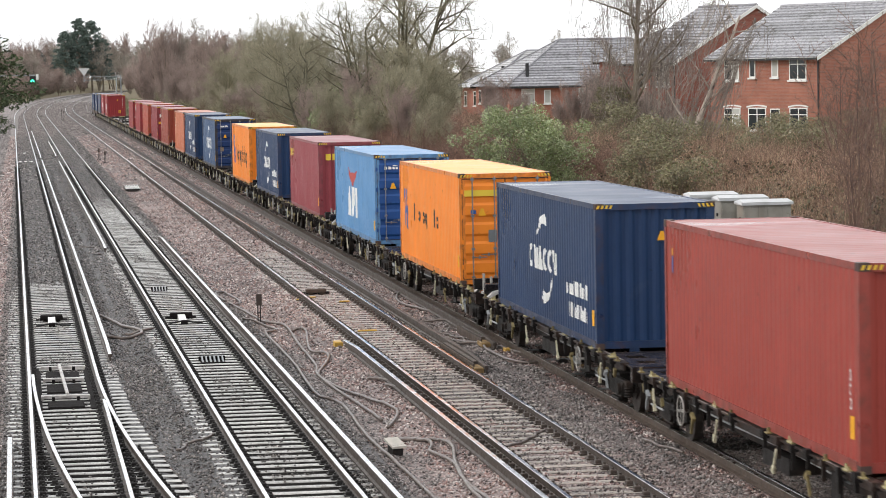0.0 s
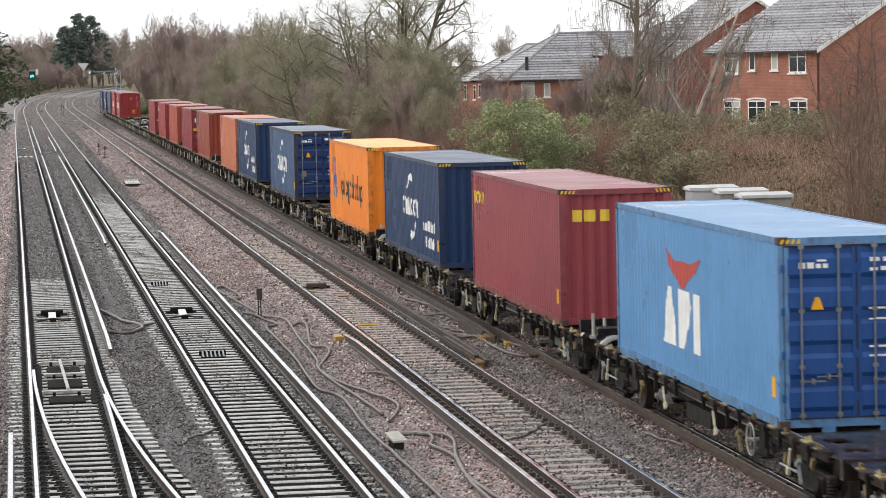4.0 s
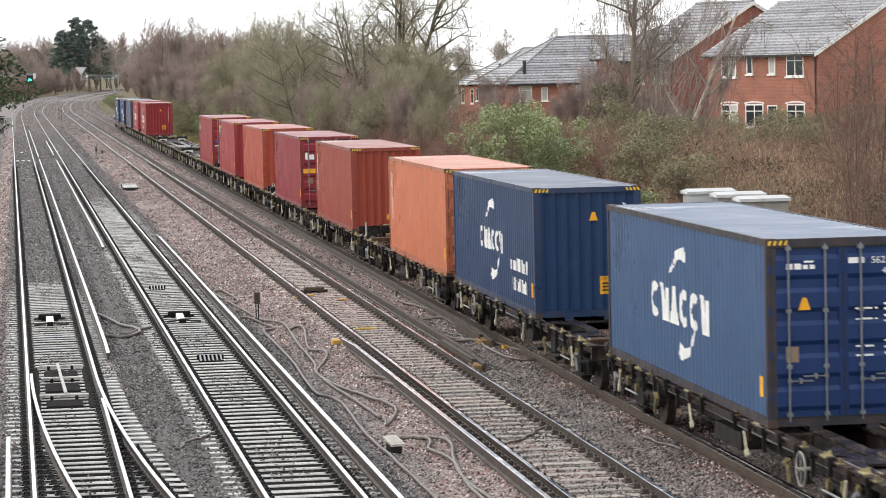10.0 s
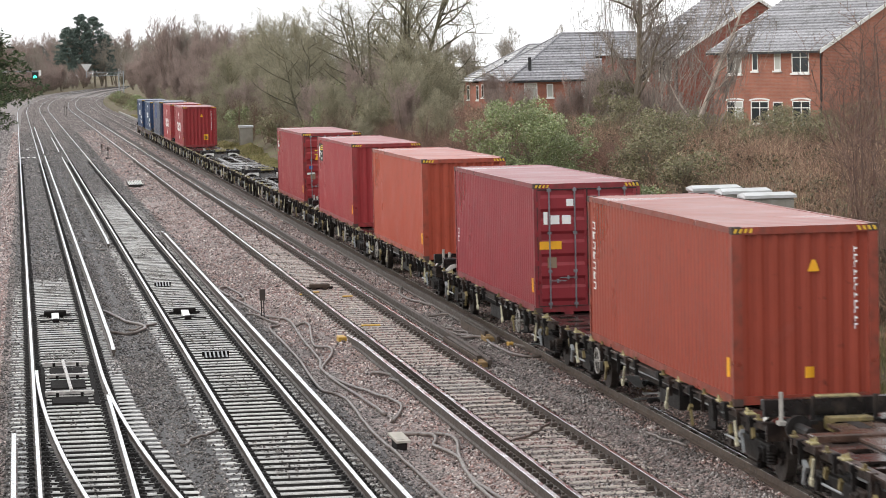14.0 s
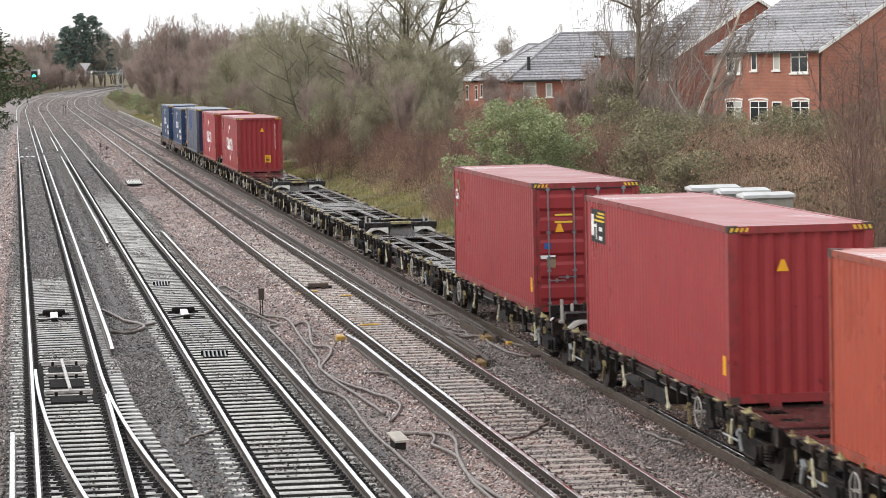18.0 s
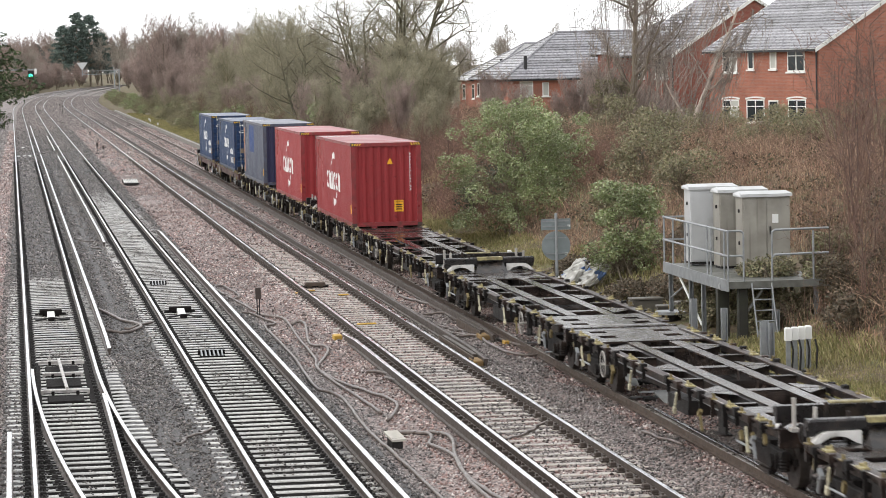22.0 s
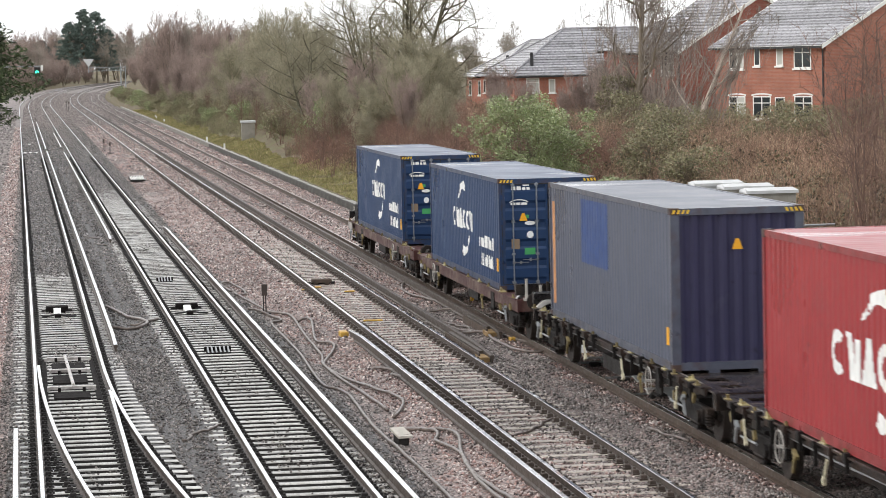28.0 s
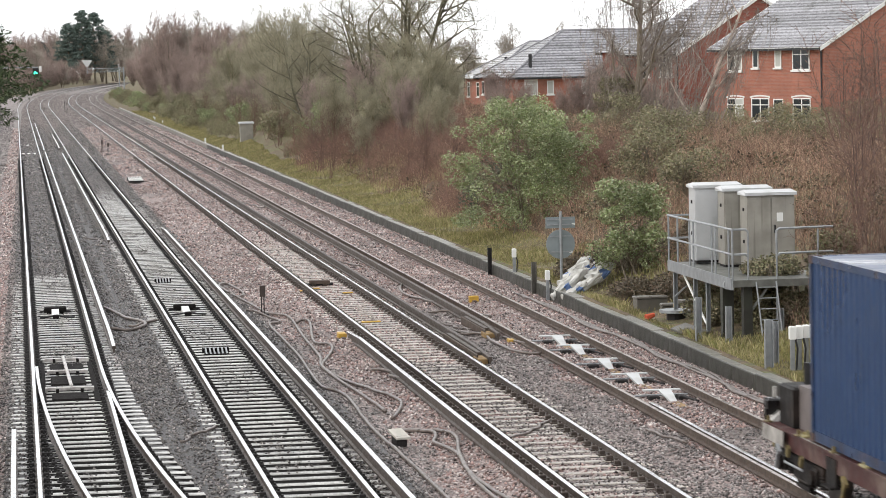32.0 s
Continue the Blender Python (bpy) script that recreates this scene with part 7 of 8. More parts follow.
def house(label, corner, turn, length, depth, base, eave, rise, hip=(False, False), windows=(), end_windows=(), left_windows=(), brick=None, courses=18, tile=None):
    """A two-storey house. corner: the near corner; the front runs to -x of its own space, the end wall to +y; turn in degrees."""
    h = thing("house", label, "house", pose(corner[0], corner[1], 0, 0, 0, turn), group="brick houses beyond the bank")
    wallm = brick or BRICK
    t = 0.3
    L, D = length, depth
    part("front_wall", Mesh().box(-L, 0, 0, t, base, eave), wallm, h)
    part("back_wall", Mesh().box(-L, 0, D - t, D, base, eave), wallm, h)
    for x, hp in ((0, hip[0]), (-L + t, hip[1])):
        m = Mesh().box(x - t, x, t, D - t, base, eave)
        if not hp:
            m.add([(x - t, 0, eave), (x, 0, eave), (x, D, eave), (x - t, D, eave), (x - t, D / 2, eave + rise), (x, D / 2, eave + rise)], [(1, 2, 5), (3, 0, 4), (0, 1, 5, 4), (2, 3, 4, 5)])
        part("end_wall", m, wallm, h)
    ov = 0.35
    k = rise / (D / 2)
    for side in (0, 1):
        for i in range(courses):
            a, b = i / courses, (i + 1) / courses
            ya, yb = -ov + a * (D / 2 + ov), -ov + b * (D / 2 + ov)
            za, zb = eave + ya * k + 0.1, eave + yb * k + 0.1
            ra = max(0.0, ya) if hip[0] else -0.12
            rb = max(0.0, yb) if hip[0] else -0.12
            la = max(0.0, ya) if hip[1] else -0.12
            lb = max(0.0, yb) if hip[1] else -0.12
            if hip[0]:
                ra, rb = ya, yb
            if hip[1]:
                la, lb = ya, yb
            f = (lambda y: y) if side == 0 else (lambda y: D - y)
            v = [(-L + la, f(ya), za + 0.07), (-ra, f(ya), za + 0.07), (-rb, f(yb), zb + 0.012), (-L + lb, f(yb), zb + 0.012), (-L + la, f(ya), za), (-ra, f(ya), za)]
            part("tile_course", Mesh().add(v, [(0, 1, 2, 3), (4, 5, 1, 0)] if side == 0 else [(3, 2, 1, 0), (0, 1, 5, 4)]), tile or TILE, h)
        g = part("gutter", Mesh().box(-L - 0.1 if not hip[1] else -L - ov, 0.1 if not hip[0] else ov, -0.1, 0.0, eave - 0.22, eave - 0.1), LEAD, h)
        g.location = (0, -ov + 0.02 if side == 0 else D + ov + 0.08, 0)
    for e, hp in ((0, hip[0]), (1, hip[1])):
        if hp:
            for i in range(courses):
                a, b = i / courses, (i + 1) / courses
                s0, s1 = -ov + a * (D / 2 + ov), -ov + b * (D / 2 + ov)
                za, zb = eave + s0 * k + 0.1, eave + s1 * k + 0.1
                X = (lambda s: -s) if e == 0 else (lambda s: -L + s)
                part("tile_course", Mesh().add([(X(s0), s0, za + 0.07), (X(s0), D - s0, za + 0.07), (X(s1), D - s1, zb + 0.012), (X(s1), s1, zb + 0.012), (X(s0), s0, za), (X(s0), D - s0, za)],
                                               [(0, 1, 2, 3), (4, 5, 1, 0)] if e == 0 else [(3, 2, 1, 0), (0, 1, 5, 4)]), tile or TILE, h)
        else:
            x = 0.13 if e == 0 else -L - 0.13
            for s in (0, 1):
                f = (lambda y: y) if s == 0 else (lambda y: D - y)
                part("bargeboard", Mesh().add([(x - 0.03, f(-ov), eave - ov * k - 0.08), (x + 0.03, f(-ov), eave - ov * k - 0.08), (x + 0.03, f(D / 2), eave + rise - 0.08), (x - 0.03, f(D / 2), eave + rise - 0.08),
                                               (x - 0.03, f(-ov), eave - ov * k + 0.14), (x + 0.03, f(-ov), eave - ov * k + 0.14), (x + 0.03, f(D / 2), eave + rise + 0.14), (x - 0.03, f(D / 2), eave + rise + 0.14)],
                                              [(0, 1, 2, 3), (4, 7, 6, 5), (0, 4, 5, 1), (1, 5, 6, 2), (0, 3, 7, 4)]), WHITE, h, "white bargeboard")
    r0 = -D / 2 if hip[0] else 0.12
    r1 = -L + D / 2 if hip[1] else -L - 0.12
    part("ridge", Mesh().cyl((r0, D / 2, eave + rise + 0.1), (r1, D / 2, eave + rise + 0.1), 0.12, 8), TILE, h)
    if hip[0]:
        for y0 in (-ov, D + ov):
            part("hip_ridge", Mesh().cyl((ov, y0, eave - ov * k + 0.16), (-D / 2, D / 2, eave + rise + 0.12), 0.09, 6), TILE, h)
    part("downpipe", Mesh().cyl((-0.15, -0.08, base), (-0.15, -0.08, eave - 0.2), 0.045, 8), LEAD, h)
    part("soffit", Mesh().box(-L, 0, -ov, 0.0, eave - 0.12, eave - 0.06), WHITE, h, "white soffit")
    front = ((-L, 0.0), (1, 0), (0, -1))
    for a, z, w, hh, n, arch in windows:
        window_unit(h, front, a, z, w, hh, n, arch)
    endw = ((0.0, 0.0), (0, 1), (1, 0))
    for a, z, w, hh, n, arch in end_windows:
        window_unit(h, endw, a, z, w, hh, n, arch)
    for a, z, w, hh, n, arch in left_windows:
        window_unit(h, ((-L, D), (0, -1), (-1, 0)), a, z, w, hh, n, arch)
    if hip[1]:
        for y0 in (-ov, D + ov):
            part("hip_ridge", Mesh().cyl((-L - ov, y0, eave - ov * k + 0.16), (-L + D / 2, D / 2, eave + rise + 0.12), 0.09, 6), TILE, h)
        part("vent_pipe", Mesh().cyl((-L + 1.6, 0.9, eave + 0.5), (-L + 1.6, 0.9, eave + 1.6), 0.13, 8), LEAD, h)
    return h


def turn_of(along):
    """Turn of a house whose front leads away from its near corner along that way."""
    return math.degrees(math.atan2(-along[1], -along[0]))


UP, LOW = 5.72, 3.0
house("red brick house with grey tiled roof, white windows and bargeboard", (41.6, 150.0), turn_of((-0.43, 0.9)), 9.2, 10.5, 1.6, 7.0, 2.7,
      windows=[(1.2, UP, 1.25, 1.2, 1, False), (3.35, UP + 0.15, 0.5, 1.0, 0, False), (5.2, UP + 0.15, 0.55, 1.0, 0, False), (6.65, UP, 1.4, 1.2, 1, False),
               (1.15, LOW, 1.4, 1.25, 1, True), (3.2, LOW, 1.5, 1.25, 1, True), (5.05, LOW - 0.8, 0.8, 2.0, 0, False), (6.65, LOW, 1.45, 1.25, 1, True)], brick=BRICK_LIGHT)
house("red brick house with grey tiled roof behind bare birch trees", (37.9, 168.0), turn_of((-0.43, 0.9)), 5.2, 12.0, 1.8, 6.85, 3.15,
      windows=[(3.3, 5.4, 1.2, 1.2, 1, False), (1.1, 5.4, 1.2, 1.2, 1, False)])
house("brick house with a plain grey tiled roof behind the birches", (48.0, 190.0), 4.0, 8.6, 7.0, 1.8, 7.0, 1.9, hip=(False, True))
house("brick house with a hipped wet tiled roof and white windows", (50.89, 211.3), 4.6, 16.0, 10.4, 1.6, 5.35, 3.2, hip=(True, True), brick=BRICK_LIGHT,
      windows=[(0.9, 4.0, 1.0, 1.1, 0, False), (2.6, 4.0, 0.5, 1.0, 0, False), (5.2, 4.0, 1.1, 1.1, 1, False)], left_windows=[(1.0, 4.0, 0.7, 1.0, 0, False), (3.0, 4.0, 0.7, 1.0, 0, False), (6.5, 4.0, 0.7, 1.0, 0, False)])
house("brick house with a pale wet hipped roof beyond the bank", (50.7, 233.0), 4.6, 14.0, 9.0, 1.6, 5.2, 2.7, hip=(True, True), brick=BRICK_LIGHT, tile=TILE_SKY_PALE, left_windows=[(1.2, 3.6, 0.9, 1.2, 0, False), (4.5, 3.6, 0.9, 1.2, 0, False)])


# ---- vegetation ----
THICKET = leafy("thicket_leaves", [rgb("7a725c"), rgb("958a71"), rgb("676950"), rgb("a99c7d"), rgb("8a8e67"), rgb("5b5347")], 0.75)
def prisms(segs, sides=3):
    """Tapered prisms round many segments: arrays p, q, r0, r1."""
    p, q, r0, r1 = segs
    d = q - p
    d = d / np.maximum(1e-6, np.linalg.norm(d, axis=1))[:, None]
    ref = np.where(np.abs(d[:, 2:3]) < 0.9, np.array([[0, 0, 1.0]]), np.array([[1.0, 0, 0]]))
    a = np.cross(d, ref)
    a /= np.linalg.norm(a, axis=1)[:, None]
    b = np.cross(d, a)
    ring = []
    for k in range(sides):
        t = 2 * math.pi * k / sides
        ring.append(a * math.cos(t) + b * math.sin(t))
    v = np.stack([p + e * r0[:, None] for e in ring] + [q + e * r1[:, None] for e in ring], 1)
    n = len(p)
    base = (np.arange(n) * 2 * sides)[:, None, None]
    f = np.array([[k, (k + 1) % sides, sides + (k + 1) % sides, sides + k] for k in range(sides)])[None]
    return v.reshape(-1, 3), (base + f).reshape(-1, 4)


def grow(seed, height, stems=1, spread=0.5, droop=0.0, levels=4, kids=(9, 7, 6, 5), r0=0.16, twig=0.009, first=0.2, ratio=0.55, upward=0.25, weep=0.0, wob=0.10, lean=0.12, thin=0.5):
    """A bare tree as segments (trunk and limbs, twigs)."""
    rng = random.Random(seed)
    big, small = [], []

    def branch(pos, way, length, rad, level):
        n = 6 if level == 0 else (5 if level < 2 else 3)
        pts, d = [pos], way.normalized()
        for i in range(n):
            w = wob * (0.5 if level == 0 else 1 + 0.5 * level)
            d = d + Vector((rng.gauss(0, w), rng.gauss(0, w), rng.gauss(0, w * 0.6)))
            d.z += upward * 0.25 if level < levels - 1 else 0
            if weep and level >= 2:
                d.z -= weep * (0.5 + i / n)
            d.normalize()
            pts.append(pts[-1] + d * (length / n))
        for i in range(n):
            ra, rb = rad * (1 - 0.75 * i / n), rad * (1 - 0.75 * (i + 1) / n)
            (big if level < 2 else small).append((pts[i], pts[i + 1], max(ra, twig), max(rb, twig * 0.7)))
        if level >= levels:
            return
        count = kids[min(level, len(kids) - 1)]
        for k in range(count):
            t = first + (1 - first) * (k + rng.random()) / count if level == 0 else 0.15 + 0.85 * (k + rng.random()) / count
            i = min(n - 1, int(t * n))
            at = pts[i].lerp(pts[i + 1], t * n - i)
            axis = (pts[i + 1] - pts[i]).normalized()
            side = axis.orthogonal().normalized()
            side.rotate(Matrix.Rotation(rng.uniform(0, 2 * math.pi), 3, axis))
            out = axis * rng.uniform(0.45, 0.8) + side * rng.uniform(0.6, 1.0) * (0.6 + spread)
            out.z += upward - droop
            sub = length * ratio * rng.uniform(0.65, 1.1) * (1.05 - 0.45 * t if level == 0 else 1.0)
            branch(at, out, sub, rad * (thin - 0.15 * t), level + 1)

    for s in range(stems):
        tip = lean + 0.12 * (stems > 1)
        tip = Vector((rng.gauss(0, tip), rng.gauss(0, tip), 1))
        branch(Vector((rng.uniform(-0.3, 0.3) * (stems > 1), rng.uniform(-0.3, 0.3) * (stems > 1), -0.3)), tip, height * rng.uniform(0.75, 1.0), r0 * rng.uniform(0.7, 1), 0)
    pack = lambda L: (np.array([tuple(s[0]) for s in L]), np.array([tuple(s[1]) for s in L]), np.array([s[2] for s in L]), np.array([s[3] for s in L]))
    return pack(big), pack(small)


def bare_tree(label, m, bark, twigs, group, **kw):
    t = thing("tree", label, "tree", m, group)
    hang = kw.pop("hang", 0)
    big, small = grow(**kw)
    if hang:
        rng = np.random.default_rng(kw["seed"])
        far = np.hypot(small[1][:, 0], small[1][:, 1]) > 0.6
        ends = small[1][far]
        p = ends[rng.choice(len(ends), hang)]
        drift = rng.normal(size=(hang, 2)) * 0.12
        lens = rng.uniform(0.25, 0.6, hang)
        extra = [[], [], [], []]
        for k in range(5):
            q = p + np.stack([drift[:, 0] * (1 - k / 5), drift[:, 1] * (1 - k / 5), -lens], 1) + rng.normal(size=(hang, 3)) * 0.03
            for lst, val in zip(extra, (p, q, np.full(hang, 0.0105 - 0.001 * k), np.full(hang, 0.0095 - 0.001 * k))):
                lst.append(val)
            p = q
        small = tuple(np.concatenate([a] + b) for a, b in zip(small, extra))
    v, f = prisms(big, 5)
    part("trunk", soup("trunk", v, f, bark, True), None, t)
    v, f = prisms(small, 3)
    part("crown", soup("crown", v, f, twigs), None, t, "bare leafless crown of fine twigs")
    return t


def leaf_cloud(seed, lumps, count, size, flat=0.3, long=1.6):
    """Leaves as small folded quads scattered in the shells of lumps (x, y, z, rx, ry, rz)."""
    rng = np.random.default_rng(seed)
    vol = np.array([l[3] * l[4] * l[5] for l in lumps]) ** 0.67
    pick = rng.choice(len(lumps), count, p=vol / vol.sum())
    L = np.array(lumps)[pick]
    d = rng.normal(size=(count, 3))
    d /= np.linalg.norm(d, axis=1)[:, None]
    r = rng.uniform(0.45, 1.0, count) ** 0.5 * (1 + 0.22 * np.sin(d[:, 0] * 7 + L[:, 0]) * np.cos(d[:, 2] * 6 + L[:, 1]))
    c = L[:, :3] + d * L[:, 3:6] * r[:, None]
    a = rng.normal(size=(count, 3)) + d * 0.4
    a[:, 2] *= 0.7
    a /= np.linalg.norm(a, axis=1)[:, None]
    n = d + rng.normal(size=(count, 3)) * 0.7
    b = np.cross(n, a)
    b /= np.maximum(1e-6, np.linalg.norm(b, axis=1))[:, None]
    s = size * rng.uniform(0.6, 1.3, count)[:, None]
    v = np.stack([c - a * s * long * 0.5, c + b * s * 0.4, c + a * s * long * 0.5, c - b * s * 0.4], 1).reshape(-1, 3)
    f = np.arange(count * 4).reshape(-1, 4)
    return v, f


def shrub(label, x, y, lumps, count, size, leaf, seed, z=None, group="evergreen shrubs"):
    z = ground_height(x, y) if z is None else z
    s = thing("shrub", label, "shrub", pose(x, y, z), group)
    big, small = grow(seed, max(l[2] + l[5] for l in lumps) * 0.85, stems=5, spread=0.6, levels=2, kids=(7, 5), r0=0.05, twig=0.012)
    v, f = prisms((np.vstack([big[0], small[0]]), np.vstack([big[1], small[1]]), np.hstack([big[2], small[2]]), np.hstack([big[3], small[3]])), 3)
    part("woody_base", soup("woody_base", v, f, BARK), None, s)
    v, f = leaf_cloud(seed, lumps, count, size)
    part("foliage", soup("foliage", v, f, leaf), None, s, "dense small leaves")
    return s


def lump_set(seed, n, rx, ry, rz, z0, r=(0.5, 1.0)):
    rng = random.Random(seed)
    out = []
    for i in range(n):
        a, d = rng.uniform(0, 2 * math.pi), rng.random() ** 0.5
        k = rng.uniform(*r)
        h = rng.random() ** 0.8
        out.append((math.cos(a) * d * rx * (1 - 0.4 * h), math.sin(a) * d * ry * (1 - 0.4 * h), z0 + h * rz, k, k, k * 0.8))
    return out


shrub("large green evergreen shrub on the bank above the sign", 16.9, 101.0, lump_set(1, 120, 3.0, 2.6, 4.2, 0.1, (0.22, 0.55)), 44000, 0.052, LEAF, 11, z=0.8)
shrub("rounded green evergreen shrub beside the cabinet platform", 16.75, 80.5, lump_set(2, 56, 1.2, 1.3, 2.3, 0.1, (0.18, 0.42)), 13000, 0.052, LEAF, 12, z=0.6)
shrub("green evergreen shrub mixed with bare stems", 19.3, 106.0, lump_set(3, 44, 2.1, 1.8, 2.6, 0.2, (0.2, 0.45)), 8000, 0.065, LEAF, 13)
shrub("dark ivy-covered scrub on the bank", 17.6, 110.0, lump_set(4, 20, 1.6, 2.5, 1.8, 0.0, (0.3, 0.7)), 6000, 0.06, IVY, 14)
for i, (x, y, rx, rz) in enumerate([(20.6, 96, 1.6, 1.6), (22.2, 101, 1.8, 1.5), (20.2, 88, 1.3, 1.3), (24.6, 120, 1.8, 1.8), (26.6, 131, 1.2, 2.4), (21.8, 118, 1.6, 1.2), (18.8, 92, 1.0, 1.0)]):
    shrub("dull ivy and bramble thicket with bare stems on the bank", x, y, lump_set(80 + i, 20, rx, 1.5, rz, 0.1, (0.25, 0.55)), 5200, 0.055, THICKET, 90 + i, group="hedge scrub")
for i, (x, y, rx, rz) in enumerate([(27.5, 118, 3.0, 0.9), (31.5, 122, 3.0, 1.2), (35.5, 126, 3.0, 1.35), (30.5, 96, 2.2, 0.8), (27.2, 100, 2.6, 0.7), (25.0, 112, 2.4, 0.8), (39, 132, 3.0, 1.5)]):
    shrub("dull brown and olive scrub along the top of the bank", x, y, lump_set(20 + i, 16, rx, 1.6, rz, 0.3, (0.35, 0.65)), 9000, 0.055, THICKET, 30 + i, group="hedge scrub")
for i, (x, y, s) in enumerate([(19.8, 190, 1.3), (18.6, 215, 1.0), (21.5, 240, 1.5), (18.8, 260, 1.0), (17.6, 300, 1.2), (18.2, 340, 1.4), (22.5, 205, 1.5), (20.5, 170, 1.1)]):
    shrub("ivy and holly undergrowth below bare trees", x, y, lump_set(50 + i, 14, 1.6 * s, 2.0 * s, 1.5 * s, 0.1, (0.5, 0.9)), 5000, 0.09, THICKET if i % 3 else LEAF, 60 + i, group="undergrowth")

# conifer at the edge of the view, near the first track
def conifer(label, m, height, radius, seed, leaf, count, size, low=0.15, group="conifers", power=0.7, outline=None):
    """outline: heights and reaches, where the tree is lopsided rather than a plain cone."""
    rng = random.Random(seed)
    t = thing("conifer_tree", label, "conifer", m, group)
    part("trunk", Mesh().cyl((0, 0, -0.3), (0, 0, height * 0.96), 0.16 + height * 0.012, 8, r2=0.03), BARK, t)
    segs, lumps = [], []
    n = int(height * (15 if height < 13 else 4.5))
    for i in range(n):
        u = low + (1 - low) * (i + rng.random()) / n
        z, reach = u * height, radius * (1.0 - u) ** power * rng.uniform(0.55, 1.1)
        if outline:
            reach = float(np.interp(z, *outline)) * rng.uniform(0.7, 1.0)
        a = rng.uniform(0, 2 * math.pi)
        d = Vector((math.cos(a), math.sin(a), 0))
        p = Vector((0, 0, z))
        q = p + d * reach + Vector((0, 0, 0.18 * reach - 0.1 * reach * reach / max(1, radius)))
        segs.append((tuple(p), tuple(q), 0.05, 0.012))
        for k in range(3):
            c = p.lerp(q, 0.45 + 0.27 * k)
            k2 = 0.11 if height < 13 else 0.085
            lumps.append((c.x, c.y, c.z - 0.05, k2 * radius, k2 * radius, 0.6 * k2 * radius))
    P = tuple(np.array([s[j] for s in segs]) for j in range(4))
    v, f = prisms(P, 3)
    part("branch_frame", soup("branch_frame", v, f, BARK), None, t)
    v, f = leaf_cloud(seed, lumps, count, size, long=2.6)
    part("foliage", soup("foliage", v, f, leaf), None, t, "dark green needles")
    return t


NEEDLE = leafy("cypress_sprays", [rgb("37452b"), rgb("465534"), rgb("55633d"), rgb("293523")], 0.75)
conifer("dark green conifer with drooping sprays beside the track", pose(-2.15, 60, 0), 12.5, 3.6, 7, NEEDLE, 150000, 0.042, low=0.44, outline=((5.4, 5.9, 6.3, 6.7, 6.95, 7.4, 8.2, 9.0, 12.5), (1.75, 2.45, 2.55, 2.1, 1.6, 1.45, 1.4, 1.2, 0.2)))
for i, (x, y, h, r) in enumerate([(17.0, 1172, 24, 8.0), (22.5, 1176, 29, 8.5), (27.5, 1180, 28, 9.0), (32.0, 1184, 21, 6.0), (6.5, 1190, 17, 6.0), (2.5, 1190, 16, 5.0)]):
    conifer("tall dark pine with layered branches over the far woods", pose(x, y, 0), h, r, 70 + i, LEAF_HAZE, 9000, 0.42, low=0.22, power=0.45)

# bare trees: a few grown, the rest copies
T_TALL = bare_tree("large bare spreading tree with mossy olive limbs on the bank", pose(22.5, 178, 2.4), BARK_LIMB, TWIG_LIMB, "bare trees", seed=3, height=10.6, stems=5, spread=0.95, levels=4, kids=(8, 6, 4, 4), r0=0.24, twig=0.009, first=0.2, wob=0.07, thin=0.55)
T_MID = bare_tree("bare olive-grey tree in a dense thicket", pose(22.0, 245, 2.0), BARK_MOSS, TWIG_OLIVE, "bare trees", seed=5, height=8.0, stems=5, spread=0.5, levels=4, kids=(9, 7, 5, 4), r0=0.13, twig=0.013, first=0.1, wob=0.05, upward=0.35)
T_RED = bare_tree("bare reddish-brown thicket tree on the far bank", pose(19.0, 400, 2.0), BARK, TWIG_RED, "bare trees", seed=8, height=9.0, stems=7, spread=0.3, levels=4, kids=(10, 7, 5, 4), r0=0.12, twig=0.019, first=0.08, upward=0.6, wob=0.04)
T_GREY = bare_tree("bare grey tree in the far woods", pose(23.4, 402, 2.4), BARK, TWIG_GREY, "bare trees", seed=12, height=10.0, stems=3, spread=0.5, levels=4, kids=(10, 7, 5, 4), r0=0.16, twig=0.017, wob=0.05, upward=0.4)
S1 = bare_tree("thin bare sapling with arching stems on the bank", pose(21.5, 72, 2.2), TWIG_RUSSET, TWIG_RUSSET, "saplings", seed=31, height=4.6, stems=6, spread=0.45, levels=2, kids=(8, 5), r0=0.032, twig=0.007, wob=0.08, first=0.2, ratio=0.42)
S1_LOW = S1
rngt = random.Random(4)


UNDER = [o for o in scene.objects if o.name.startswith("shrub") and o.parent is None and o.get("group") == "undergrowth"]


def plant(src, x, y, scale, z=None):
    z = ground_height(x, y) if z is None else z
    o = copy_thing(src, pose(x, y, z, 0, 0, rngt.uniform(0, 360)))
    o.scale = (scale, scale, scale * rngt.uniform(0.92, 1.08))
    return o


